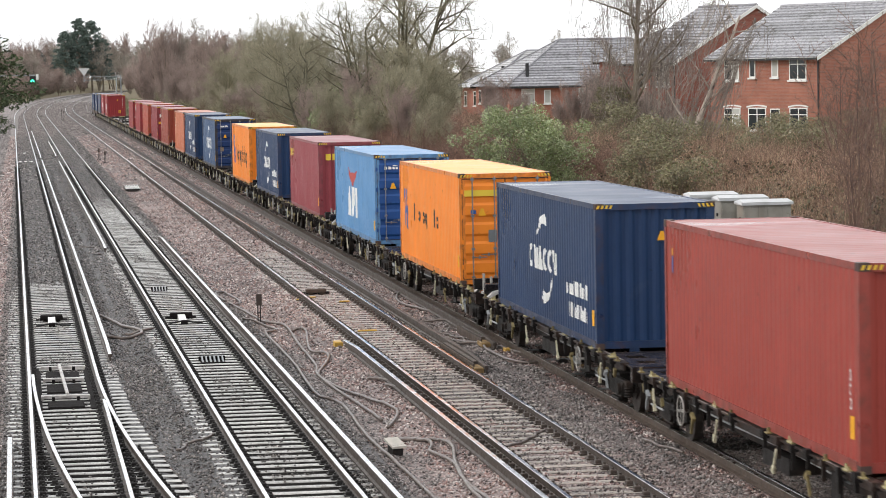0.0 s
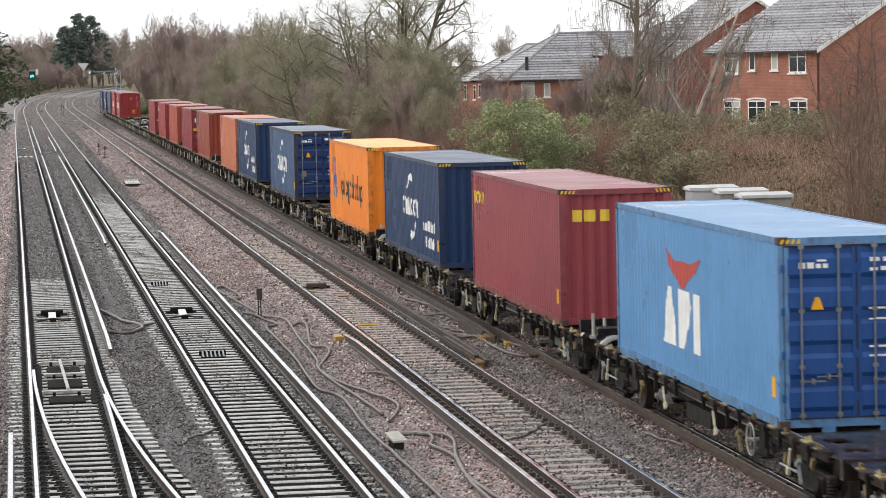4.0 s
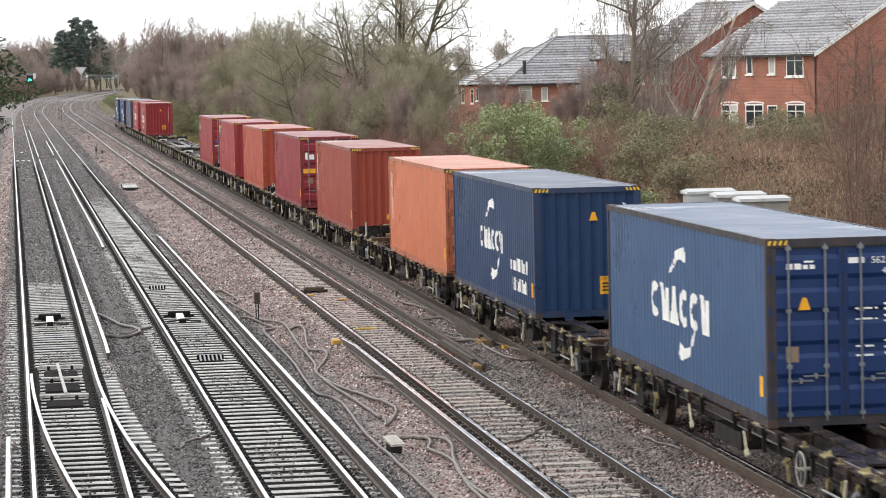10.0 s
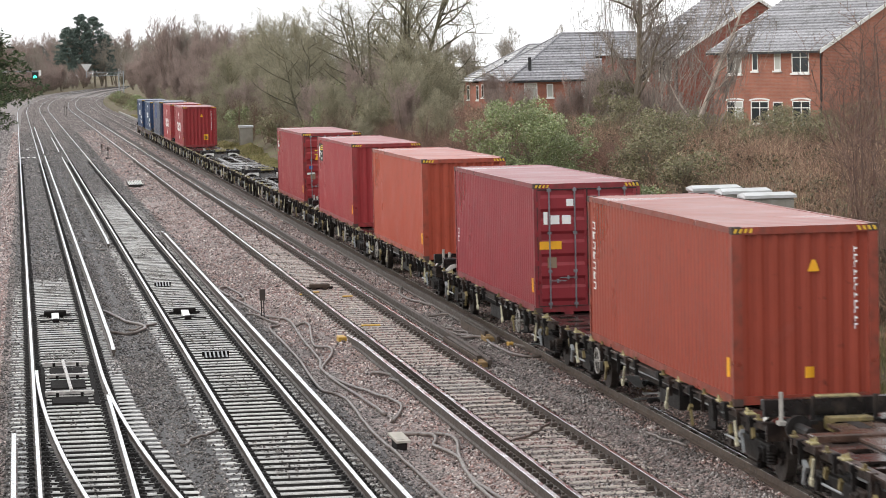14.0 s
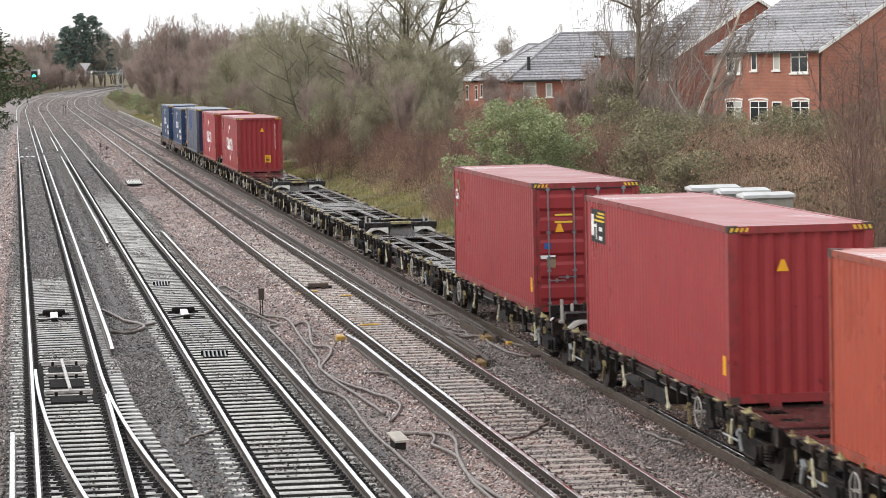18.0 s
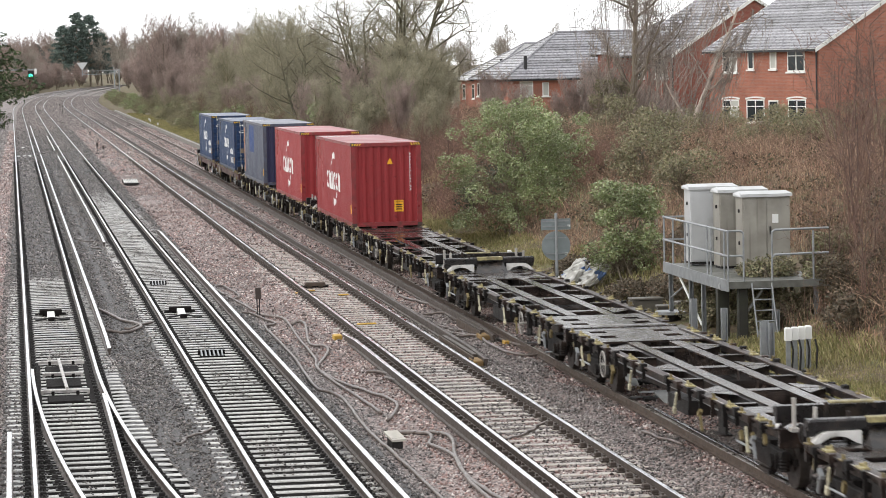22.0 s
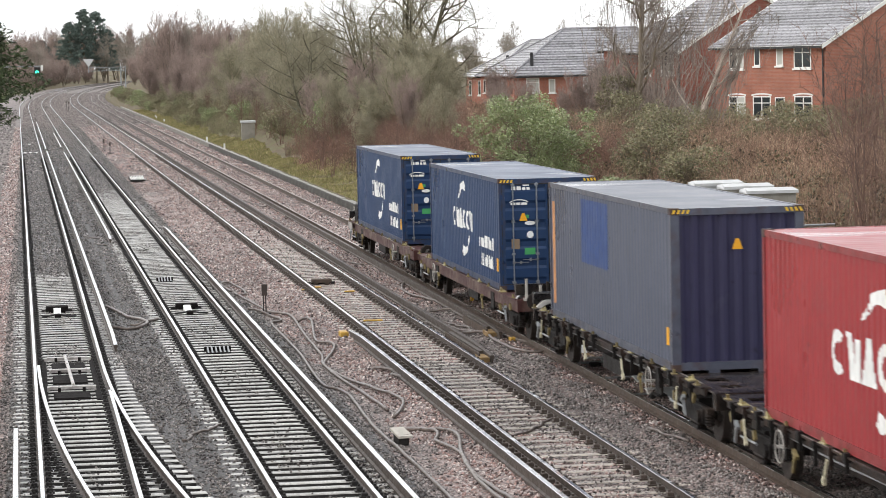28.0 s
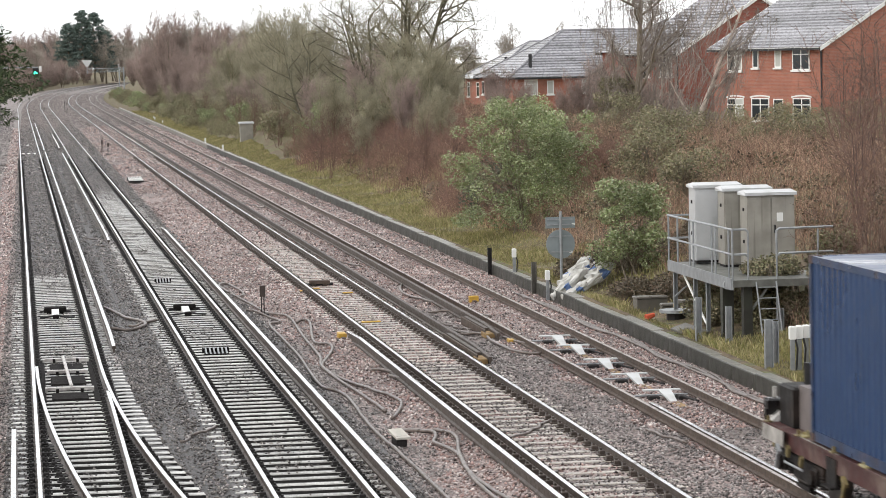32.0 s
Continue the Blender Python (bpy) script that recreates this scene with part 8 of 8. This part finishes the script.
for x, y, s in ((19.6, 206, 0.7), (23.2, 196, 0.8)):
    plant(T_TALL, x, y, s)
for x, y, s in ((19.5, 225, 0.6), (23.5, 238, 0.72), (20.8, 262, 0.75), (25.5, 268, 0.8), (20.0, 290, 0.8), (24.5, 305, 0.85), (18.8, 182, 0.45), (18.2, 160, 0.3), (22.5, 168, 0.38), (20.6, 146, 0.3), (21.0, 166, 0.48), (23.4, 170, 0.5), (19.6, 171, 0.42), (24.6, 176, 0.5), (22.2, 172, 0.55)):
    plant(T_MID, x, y, s)
for x, y, s in ((18.6, 350, 0.55), (22.5, 360, 0.66), (26.5, 350, 0.56), (20.0, 380, 0.62), (24.0, 395, 0.76), (18.5, 430, 0.62), (23.0, 440, 0.72), (27.5, 450, 0.66), (20.0, 480, 0.66), (25.0, 500, 0.7),
                (19.5, 325, 0.55), (23.5, 332, 0.58), (24, 560, 0.75), (29, 600, 0.75), (36, 470, 0.7), (31, 400, 0.6), (35, 380, 0.62)):
    plant(T_RED, x, y, s)
for x, y, s in ((31.0, 345, 0.75), (36, 360, 0.72), (42, 380, 0.72), (47, 390, 0.75), (53, 400, 0.75), (60, 420, 0.78), (67, 440, 0.8), (75, 450, 0.8), (84, 460, 0.8), (26, 520, 0.9), (31, 540, 0.9)):
    plant(T_GREY, x, y, s)
for i in range(14):
    plant(T_RED, bend(870 + i * 9) - 9.5 - rngt.uniform(0, 3), 870 + i * 9, 0.7, z=0)
# brush at the foot of the trees
for i in range(40):
    y = 150 + i * 8.4 + rngt.uniform(-3, 3)
    plant(T_RED if i % 2 else T_MID, EDGE + rngt.uniform(3.4, 5.6) + bend(y), y, rngt.uniform(0.22, 0.4))
for i in range(30):
    y = 128 + i * 7 + rngt.uniform(-3, 3)
    plant(S1_LOW, EDGE + rngt.uniform(2.8, 4.4), y, rngt.uniform(0.4, 0.75))
for i in range(14):
    plant(T_RED, EDGE + rngt.uniform(5.8, 8.5) + bend(470 + i * 22), 470 + i * 22, rngt.uniform(0.3, 0.5))
for i in range(34):
    y = 285 + i * 11 + rngt.uniform(-4, 4)
    plant(UNDER[i % len(UNDER)], EDGE + rngt.uniform(1.6, 3.6) + bend(y), y, rngt.uniform(0.4, 0.8))
# woods beyond the curve and on the far side
for i in range(70):
    y = 860 + rngt.uniform(0, 300)
    x = rngt.uniform(-22, bend(y) - 8)
    tall = rngt.uniform(0.95, 1.5) * (0.55 if 0.006 < x / y < 0.04 else 1.0)
    plant(T_RED if i % 3 else T_GREY, x, y, tall, z=rngt.uniform(-1, 1))
for i in range(30):
    y = 700 + i * 14
    plant(T_RED, bend(y) - 9.5 - rngt.uniform(0, 3), y, rngt.uniform(0.35, 0.7), z=0)
for i in range(16):
    plant(T_GREY, bend(880 + i * 16) + rngt.uniform(16, 30), 880 + i * 16, rngt.uniform(0.8, 1.2), z=0)
for i in range(40):
    plant(T_GREY if i % 4 else T_RED, 14 + i * 2.2 + rngt.uniform(-2, 2), 1180 + rngt.uniform(-40, 160), rngt.uniform(1.5, 2.0), z=1)

# birches and hanging twigs before the houses
B1 = bare_tree("silver birch with a pale leaning trunk and hanging twigs", pose(25.3, 112, 2.6, 0, 22, 0), BARK_BIRCH, TWIG_BIRCH, "birches", seed=21, height=8.4, stems=1, spread=1.0, levels=4, kids=(11, 7, 5, 3), r0=0.17, twig=0.009, first=0.2, ratio=0.36, upward=0.2, weep=0.05, hang=260, wob=0.09, lean=0.02, thin=0.34)
bare_tree("tall bare birch with a brown trunk and drooping twigs", pose(27.1, 130, 2.6), BARK, TWIG_BIRCH, "birches", seed=24, height=13.5, stems=1, spread=1.0, levels=4, kids=(26, 8, 6, 4), r0=0.22, twig=0.0095, first=0.12, ratio=0.42, upward=0.3, weep=0.03, hang=800, wob=0.12, lean=0.0, thin=0.42)
for x, y, k in ((27.8, 140, 0.3), (28.8, 143, 0.26), (30.2, 141, 0.22)):
    plant(T_RED, x, y, k)
for x, y, k in ((23.9, 149, 0.2), (24.8, 146, 0.22)):
    plant(T_RED, x, y, k)
plant(B1, 30.2, 138, 0.7)
for i in range(22):
    plant(T_RED if i % 3 else T_MID, 22.5 + rngt.uniform(0, 7), 172 + i * 5, rngt.uniform(0.24, 0.4))
for i in range(9):
    plant(UNDER[i % len(UNDER)], 18.7 + rngt.uniform(0, 1.6), 192 + i * 5, rngt.uniform(0.3, 0.55))
# thin arching saplings at the foot of the near bank
for x, y, s in ((23.4, 74, 1.1), (20.4, 61, 0.7), (19.4, 64.5, 0.55),  (21.2, 57, 0.8), (19.0, 59.5, 0.5), (18.4, 57, 0.45), (19.9, 54, 0.6), (16.4, 166, 0.9), (20.6, 67, 0.75), (22.4, 68, 0.85), (24.5, 82, 1.1), (26, 90, 1.1), (19.6, 118, 0.8), (16.2, 158, 0.55), (28, 98, 1.0), (20.6, 70.5, 0.8), (19.9, 68.6, 0.75), (22.6, 78, 0.8)):
    plant(S1, x, y, s)


# dead stalks and brambles over the bank: one tangle
def brambles(seed, n, y0, y1, u0, u1, tall, mat, label):
    rng = np.random.default_rng(seed)
    y = y0 + (rng.random(n) ** 1.25) * (y1 - y0)
    u = u0 + rng.random(n) ** 0.85 * (u1 - u0) + 0.8 * np.sin(y * 0.21)
    keep = (u > np.where(y < 74, 1.9, 1.55 + 0.45 * np.sin(y * 0.13 + 1))) & ~((y > 65) & (y < 71.2) & (u < 4.2)) & ~((y > 74) & (y < 84) & (u < 2.4)) & ~((y > 195) & (y < 236) & (u < 3.7)) & ~((np.abs(y - 150) < 26) & (u < 3.2 + 0.6 * np.sin(y * 0.4)) & (rng.random(n) < 0.85))
    y, u = y[keep], u[keep]
    x = EDGE + u
    n = len(x)
    z = np.array([ground_height(a, b) for a, b in zip(x, y)])
    L = rng.uniform(0.35, 1.0, n) * tall * (0.8 + 0.4 * np.sin(x * 0.9) * np.sin(y * 0.5))
    a = rng.uniform(0, 2 * math.pi, n)
    lean = rng.uniform(0.1, 0.9, n)
    d = np.stack([np.cos(a), np.sin(a)], 1)
    P = [np.stack([x, y, z - 0.05], 1)]
    for k in range(1, 5):
        t = k / 4
        P.append(np.stack([x + d[:, 0] * L * lean * t ** 1.6, y + d[:, 1] * L * lean * t ** 1.6, z + L * (t - 0.45 * lean * t * t)], 1))
    w = rng.uniform(0.004, 0.010, n) * np.maximum(1.0, y / 130)
    segs = [np.vstack([P[k] for k in range(4)]), np.vstack([P[k + 1] for k in range(4)]), np.hstack([w * (1 - 0.2 * k) for k in range(4)]), np.hstack([w * (0.8 - 0.2 * k) for k in range(4)])]
    v, f = prisms(segs, 3)
    thing("brambles", label, "brambles", kind="stuff", data=soup("brambles", v, f, mat))


brambles(9, 90000, 40, 180, 1.3, 17.0, 1.5, STALK, "tangle of reddish dead stalks and brambles on the bank")
brambles(19, 30000, 104, 200, 1.7, 7.5, 2.0, leafy("red_stems", [rgb("8a6a5e"), rgb("a07c6c"), rgb("6d544b"), rgb("93766a"), rgb("7b6056")], 0.85), "dense reddish thicket of upright bare stems on the bank")
brambles(39, 50000, 185, 470, 1.6, 8.5, 1.7, THICKET, "dull brown scrub below the bare trees")
brambles(29, 24000, 104, 175, 1.2, 4.6, 0.6, STRAW, "pale straw-coloured dead grass on the bank")


def dry_leaves():
    """Old bramble leaves and dead growth that hang in the tangle."""
    rng = np.random.default_rng(10)
    lumps = []
    for i in range(420):
        y = 42 + rng.random() ** 1.2 * 135
        u = (2.2 if y > 86 else 3.2) + rng.random() * 13
        if 65 < y < 71.5 and u < 4.4:
            continue
        x = EDGE + u
        lumps.append((x, y, ground_height(x, y) + rng.uniform(0.1, 0.5), rng.uniform(0.4, 1.0), rng.uniform(0.4, 1.0), rng.uniform(0.2, 0.5)))
    v, f = leaf_cloud(10, lumps, 60000, 0.065)
    thing("dead_leaves", "dry brown and dull green leaves in the tangle", "dead leaves", kind="stuff", data=soup("dead_leaves", v, f, leafy("dry_leaves", [rgb("5f4e40"), rgb("79624e"), rgb("55573c"), rgb("8a735b"), rgb("484a35"), rgb("3c352b")], 0.8)))


dry_leaves()


def grass():
    rng = np.random.default_rng(2)
    n = 260000
    y = 44 + rng.random(n) ** 1.8 * 380
    u = rng.random(n) ** 1.3 * (1.9 + 0.5 * np.sin(y * 0.09) + np.where(y < 86, 0.9, 0.0) + 1.6 * np.exp(-((y - 150) / 28) ** 2)) + 0.12
    keep = ~((y > 64) & (y < 78) & (u > 0.35) & (rng.random(n) < 0.93)) & ~((y > 76) & (y < 90) & (u > 0.55) & (rng.random(n) < 0.6))
    y, u = y[keep], u[keep]
    n = len(u)
    x = EDGE + u
    z = np.array([ground_height(a, b) for a, b in zip(x, y)])
    h = rng.uniform(0.05, 0.2, n) * (0.8 + 0.5 * np.sin(x * 1.7 + y * 0.6))
    a = rng.uniform(0, 2 * math.pi, n)
    w = rng.uniform(0.003, 0.006, n) * (0.5 + y / 60)
    dx, dy = np.cos(a), np.sin(a)
    lean = rng.uniform(0.1, 0.7, n) * h
    v = np.stack([np.stack([x - dy * w, y + dx * w, z - 0.03], 1), np.stack([x + dy * w, y - dx * w, z - 0.03], 1),
                  np.stack([x + dy * w * 0.6 + dx * lean * 0.5, y - dx * w * 0.6 + dy * lean * 0.5, z + h * 0.7], 1), np.stack([x + dx * lean, y + dy * lean, z + h], 1)], 1).reshape(-1, 3)
    thing("grass", "long yellowish winter grass along the concrete edge", "grass", kind="stuff", data=soup("grass", v, np.arange(n * 4).reshape(-1, 4), GRASS))


grass()

# ivy that has grown round the cabinet platform
for i, (x, y, z, rx, rz) in enumerate([(18.6, 67.0, 0.5, 0.6, 1.3), (17.0, 68.2, 0.4, 0.7, 0.7), (19.2, 68.6, 0.9, 0.6, 1.3), (17.9, 65.8, 0.3, 0.4, 0.5), (16.4, 69.6, 0.3, 0.6, 0.6), (16.3, 67.9, 0.2, 0.5, 0.4), (16.6, 65.9, 1.52, 0.25, 0.12), (17.1, 65.6, 1.52, 0.4, 0.2), (16.5, 65.2, 0.3, 0.5, 0.8), (17.2, 64.9, 0.3, 0.6, 0.9), (17.9, 64.6, 0.5, 0.5, 1.2)]):
    shrub("dark ivy and dead stems round the cabinet platform", x, y, lump_set(120 + i, 14, rx, 0.6, rz, 0.1, (0.15, 0.35)), 2600, 0.05, THICKET, 130 + i, z=z, group="hedge scrub")

for i, (x, y) in enumerate([(27.0, 124), (28.5, 122), (30.6, 123), (32.6, 121), (26.0, 126)]):
    shrub("dark bare bramble hedge before the brick houses", x, y, lump_set(210 + i, 16, 1.3, 0.9, 0.75, 0.1, (0.2, 0.45)), 3000, 0.06, THICKET, 220 + i, group="hedge scrub")

BRAMBLE_LEAF = leafy("bramble_leaves", [rgb("544d3c"), rgb("665b48"), rgb("443f33"), rgb("75604f"), rgb("5c5443"), rgb("796a55")], 0.7)
for i, (x, y, rx, rz) in enumerate([(18.3, 63.5, 0.9, 0.9), (18.9, 60.5, 1.0, 1.1), (17.6, 60.8, 0.7, 0.5), (19.6, 63.0, 1.0, 1.0), (18.2, 57.6, 0.9, 0.8), (19.8, 57.5, 1.1, 1.2), (17.4, 55.2, 0.8, 0.6), (18.9, 54.0, 1.0, 1.1), (20.6, 60.0, 1.2, 1.2), (18.4, 50.8, 1.0, 1.0), (20.4, 66.2, 1.0, 1.0), (16.9, 82.0, 1.4, 0.5), (16.2, 76.0, 0.7, 0.35), (16.6, 73.6, 0.8, 0.45), (15.9, 77.6, 0.5, 0.2), (17.4, 75.0, 0.9, 0.6), (15.9, 84.5, 0.7, 0.4), (18.2, 79.0, 1.0, 0.8)]):
    shrub("dark bramble growth with dead stems on the bank", x, y, lump_set(150 + i, 18, rx, 1.0, rz, 0.05, (0.18, 0.4)), 4200, 0.05, BRAMBLE_LEAF, 170 + i, group="bramble growth")
for i in range(16):
    plant(S1, 17.6 + 3.0 * rngt.random(), 50 + i * 1.05, rngt.uniform(0.4, 0.62))
for x, y, k in ((25.7, 139, 0.19), (26.5, 138, 0.25), (27.2, 136, 0.22), (29.4, 139, 0.26), (30.6, 137, 0.2)):
    plant(T_RED, x, y, k)

# ---- sleepers and fastenings ----
def lay_sleepers(name, spacing=0.65, near=(40.0, 118.0)):
    t = TRACK[name]
    y = near[0]
    rest = Mesh()
    src = SLEEPER_ME[name]
    base_v = [tuple(v.co) for v in src.vertices]
    base_f = [tuple(p.vertices) for p in src.polygons]
    chairs = Mesh()
    cv, cf = [tuple(v.co) for v in CHAIR_ME.vertices], [tuple(p.vertices) for p in CHAIR_ME.polygons]
    rng = random.Random(name)
    while y < 620:
        x = mid(name, y)
        extra = diverge(y) if name == "track_1" and y < 66 else 0.0
        jig = rng.uniform(-0.03, 0.03)
        z = BURIED[name] + rng.uniform(-0.008, 0.004) - 0.04 * max(0.0, min(1.0, (y - SUNK[name][0]) / (SUNK[name][1] - SUNK[name][0])))
        if near[0] <= y < near[1]:
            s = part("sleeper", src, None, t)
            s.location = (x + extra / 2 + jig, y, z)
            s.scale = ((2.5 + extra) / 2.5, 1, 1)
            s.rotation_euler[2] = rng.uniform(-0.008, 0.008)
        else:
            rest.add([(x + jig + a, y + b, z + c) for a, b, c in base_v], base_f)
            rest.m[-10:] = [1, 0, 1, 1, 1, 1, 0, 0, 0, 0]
        if y < 220 and name != "track_4":
            offs = [-0.7525, 0.7525] + ([-0.7525 + extra, 0.7525 + extra] if extra > 0.25 else [])
            for o in offs:
                chairs.add([(x + o + a, y + b, c) for a, b, c in cv], cf)
        y += spacing * (1 if y < 220 else 1.0)
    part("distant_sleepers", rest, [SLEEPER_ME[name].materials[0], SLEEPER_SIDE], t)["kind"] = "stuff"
    if chairs.v:
        part("rail_fastenings", chairs, CHAIR if name != "track_3" else RUST, t)["kind"] = "stuff"


for n in TRACKS:
    lay_sleepers(n)


# ---- loose stones over the ballast bed ----
def loose_stones(name, label, mat, x0, x1, zones, seed, bare):
    """Angular stones; zones: (from, to, stones a square metre, size). bare(x, y) is where none lie."""
    rng = np.random.default_rng(seed)
    V, n0 = [], 0
    for ya, yb, dens, size in zones:
        n = int((x1 - x0) * (yb - ya) * dens)
        x, y = rng.uniform(x0, x1, n), rng.uniform(ya, yb, n)
        keep = ~bare(x, y)
        for t in TRACKS:
            d = np.abs(np.abs(x - (TRACKS[t][0] + TRACKS[t][1] * (y - 60))) - 0.7525)
            keep &= d > 0.085
        x, y = x[keep], y[keep]
        n = len(x)
        z = bed_height(x, y) + rng.uniform(-0.01, 0.016, n)
        s = size * rng.uniform(0.55, 1.35, n)
        a = rng.uniform(0, 2 * math.pi, n)
        base = np.array([(1, 0, 0), (-1, 0.1, 0), (0, 1, 0.1), (0.1, -1, 0), (0, 0, 0.85), (0, 0, -0.8)])
        P = base[None] * (1 + rng.uniform(-0.35, 0.35, (n, 6, 1))) + rng.uniform(-0.25, 0.25, (n, 6, 3))
        P *= s[:, None, None] * 0.5
        c, sn = np.cos(a)[:, None], np.sin(a)[:, None]
        V.append(np.stack([P[:, :, 0] * c - P[:, :, 1] * sn + x[:, None] + np.where(y > 477, (y - 477) ** 2 / 13600, 0.0)[:, None], P[:, :, 0] * sn + P[:, :, 1] * c + y[:, None], P[:, :, 2] + z[:, None]], 2).reshape(-1, 3))
    v = np.vstack(V)
    k = len(v) // 6
    tri = np.array([(0, 2, 4), (2, 1, 4), (1, 3, 4), (3, 0, 4), (2, 0, 5), (1, 2, 5), (3, 1, 5), (0, 3, 5)])
    f = ((np.arange(k) * 6)[:, None, None] + tri[None]).reshape(-1, 3)
    thing(name, label, "ballast", kind="stuff", data=soup(name, v, f, mat))


STONE = leafy("loose_stone", [rgb("322a29"), rgb("98807a"), rgb("d2c3bd"), rgb("5d4b46"), rgb("b09189"), rgb("785f59"), rgb("eae0db"), rgb("443835"), rgb("c2a29a"), rgb("2b2322"), rgb("53433f")], 0.45)
STONE_DARK = leafy("loose_stone_dark", [rgb("1f1c1c"), rgb("5a5452"), rgb("332e2c"), rgb("868079"), rgb("443e3b"), rgb("aaa29e"), rgb("2b2726")], 0.4)
STONE_GREY = leafy("loose_stone_grey", [rgb("322e2d"), rgb("8a827e"), rgb("5a5350"), rgb("b9b2ae"), rgb("6f6763"), rgb("403a38"), rgb("9c9490"), rgb("2a2625")], 0.42)
ZONES = [(41, 70, 165, 0.058), (70, 105, 85, 0.066), (105, 190, 34, 0.085), (190, 340, 10, 0.14)]


def grey_zone(x, y):
    """Where greyer stone was laid: along the conductor rail, between the two right-hand tracks, and in the fourth track."""
    wob_ = 0.22 * np.sin(y * 0.9) + 0.15 * np.sin(y * 2.3 + x * 3)
    return ((x < 6.75 + wob_ - np.clip((y - 56) / 30, 0, 1) * 0.6) & (y < 92)) | ((x > 9.95) & (x < 11.25 + wob_) & (y < 80)) | ((x > 8.35) & (x < 9.6) & (y < 66) & (np.sin(y * 1.7 + x * 2) > -0.2)) | ((x > 11.75) & (x < 13.0) & (y < 52))


loose_stones("loose_ballast", "loose pinkish grey ballast stones between the tracks", STONE, 5.75, 14.52, ZONES, 1, lambda x, y: (x < 6.0) & (y < 84) | grey_zone(x, y))
loose_stones("grey_ballast", "loose dark grey ballast stones where the bed was renewed", STONE_GREY, 5.75, 14.5, ZONES[:3], 11, lambda x, y: ((x < 6.0) & (y < 84)) | ~grey_zone(x, y))
loose_stones("dark_ballast_strip", "dark wet ballast stones beside the conductor rail", STONE_DARK, 5.6, 6.25, [(41, 70, 150, 0.058), (70, 84, 85, 0.066)], 5, lambda x, y: np.sin(y * 1.3) * 0.1 + 6.05 < x)
loose_stones("dark_ballast", "loose dark wet ballast stones along the older tracks", STONE_DARK, -0.75, 5.75, ZONES[:4], 2,
             lambda x, y: ((np.abs(x - 0.7) < 0.8) & (y < 96)) | ((np.abs(x - 0.7) < 1.12) & (y < 96) & (np.sin(x * 571 + y * 313) > -0.35)) | ((np.abs(x - 4.25) < 0.8) & (y < 140)) | ((np.abs(x - 3.2) < 0.2 + 0.08 * np.sin(y * 2.1)) & (y < 92) & (np.sin(x * 571 + y * 313) > -0.35)) | ((y < 66) & (x > 1.2) & (x < 2.0 + (66 - y) ** 2 / 630)))
loose_stones("far_ballast", "grey ballast stones along the far curve", leafy("far_stone", [rgb("4a4341"), rgb("6e6562"), rgb("8f8580"), rgb("5a5250"), rgb("a59a95")], 0.5), -0.75, 14.5, [(250, 340, 4, 0.14), (340, 480, 3.5, 0.24), (480, 760, 2, 0.36)], 6, lambda x, y: np.zeros(len(x), bool))
loose_stones("verge_ballast", "brownish ballast stones spread beyond the first track", STONE_GREY, -6.0, -1.6, [(95, 190, 16, 0.1), (190, 340, 6, 0.17), (340, 480, 3, 0.24)], 13, lambda x, y: np.zeros(len(x), bool))
loose_stones("side_ballast", "loose brownish ballast stones beside the first track", STONE, -1.6, -0.75, ZONES, 3, lambda x, y: np.zeros(len(x), bool))


def stray_stones():
    """Stones kicked up on to the sleepers and lying between them, thick in some places and missing in others."""
    rng = np.random.default_rng(17)
    V = []
    for x0, y0, y1, n in ((0.74, 41, 62, 800), (0.74, 66, 104, 6000), (4.3, 41, 66, 2600), (4.3, 66, 140, 8000), (8.95, 41, 66, 1600)):
        y = rng.uniform(y0, y1, n)
        x = x0 - 0.003 * (y - 60) + rng.normal(0, 0.3, n)
        keep = (np.abs(x - x0) < 0.62) & (np.sin(y * 0.55 + x0) + 0.6 * np.sin(y * 1.7) + rng.normal(0, 0.5, n) > 0.25)
        x, y = x[keep], y[keep]
        n = len(x)
        s = rng.uniform(0.02, 0.06, n)
        z = np.where(np.abs((y - 40.0) % 0.65 - 0.325) > 0.2, -0.16, -0.215) + s * 0.2
        base = np.array([(1, 0, 0), (-1, 0.1, 0), (0, 1, 0.1), (0.1, -1, 0), (0, 0, 0.8), (0, 0, -0.8)])
        P = (base[None] * (1 + rng.uniform(-0.35, 0.35, (n, 6, 1))) + rng.uniform(-0.25, 0.25, (n, 6, 3))) * s[:, None, None] * 0.5
        V.append((P + np.stack([x, y, z], 1)[:, None, :]).reshape(-1, 3))
    v = np.vstack(V)
    tri = np.array([(0, 2, 4), (2, 1, 4), (1, 3, 4), (3, 0, 4), (2, 0, 5), (1, 2, 5), (3, 1, 5), (0, 3, 5)])
    f = ((np.arange(len(v) // 6) * 6)[:, None, None] + tri[None]).reshape(-1, 3)
    thing("stray_stones", "stray dark stones lying on and between the sleepers", "ballast", kind="stuff", data=soup("stray_stones", v, f, STONE_DARK))


stray_stones()
motions()
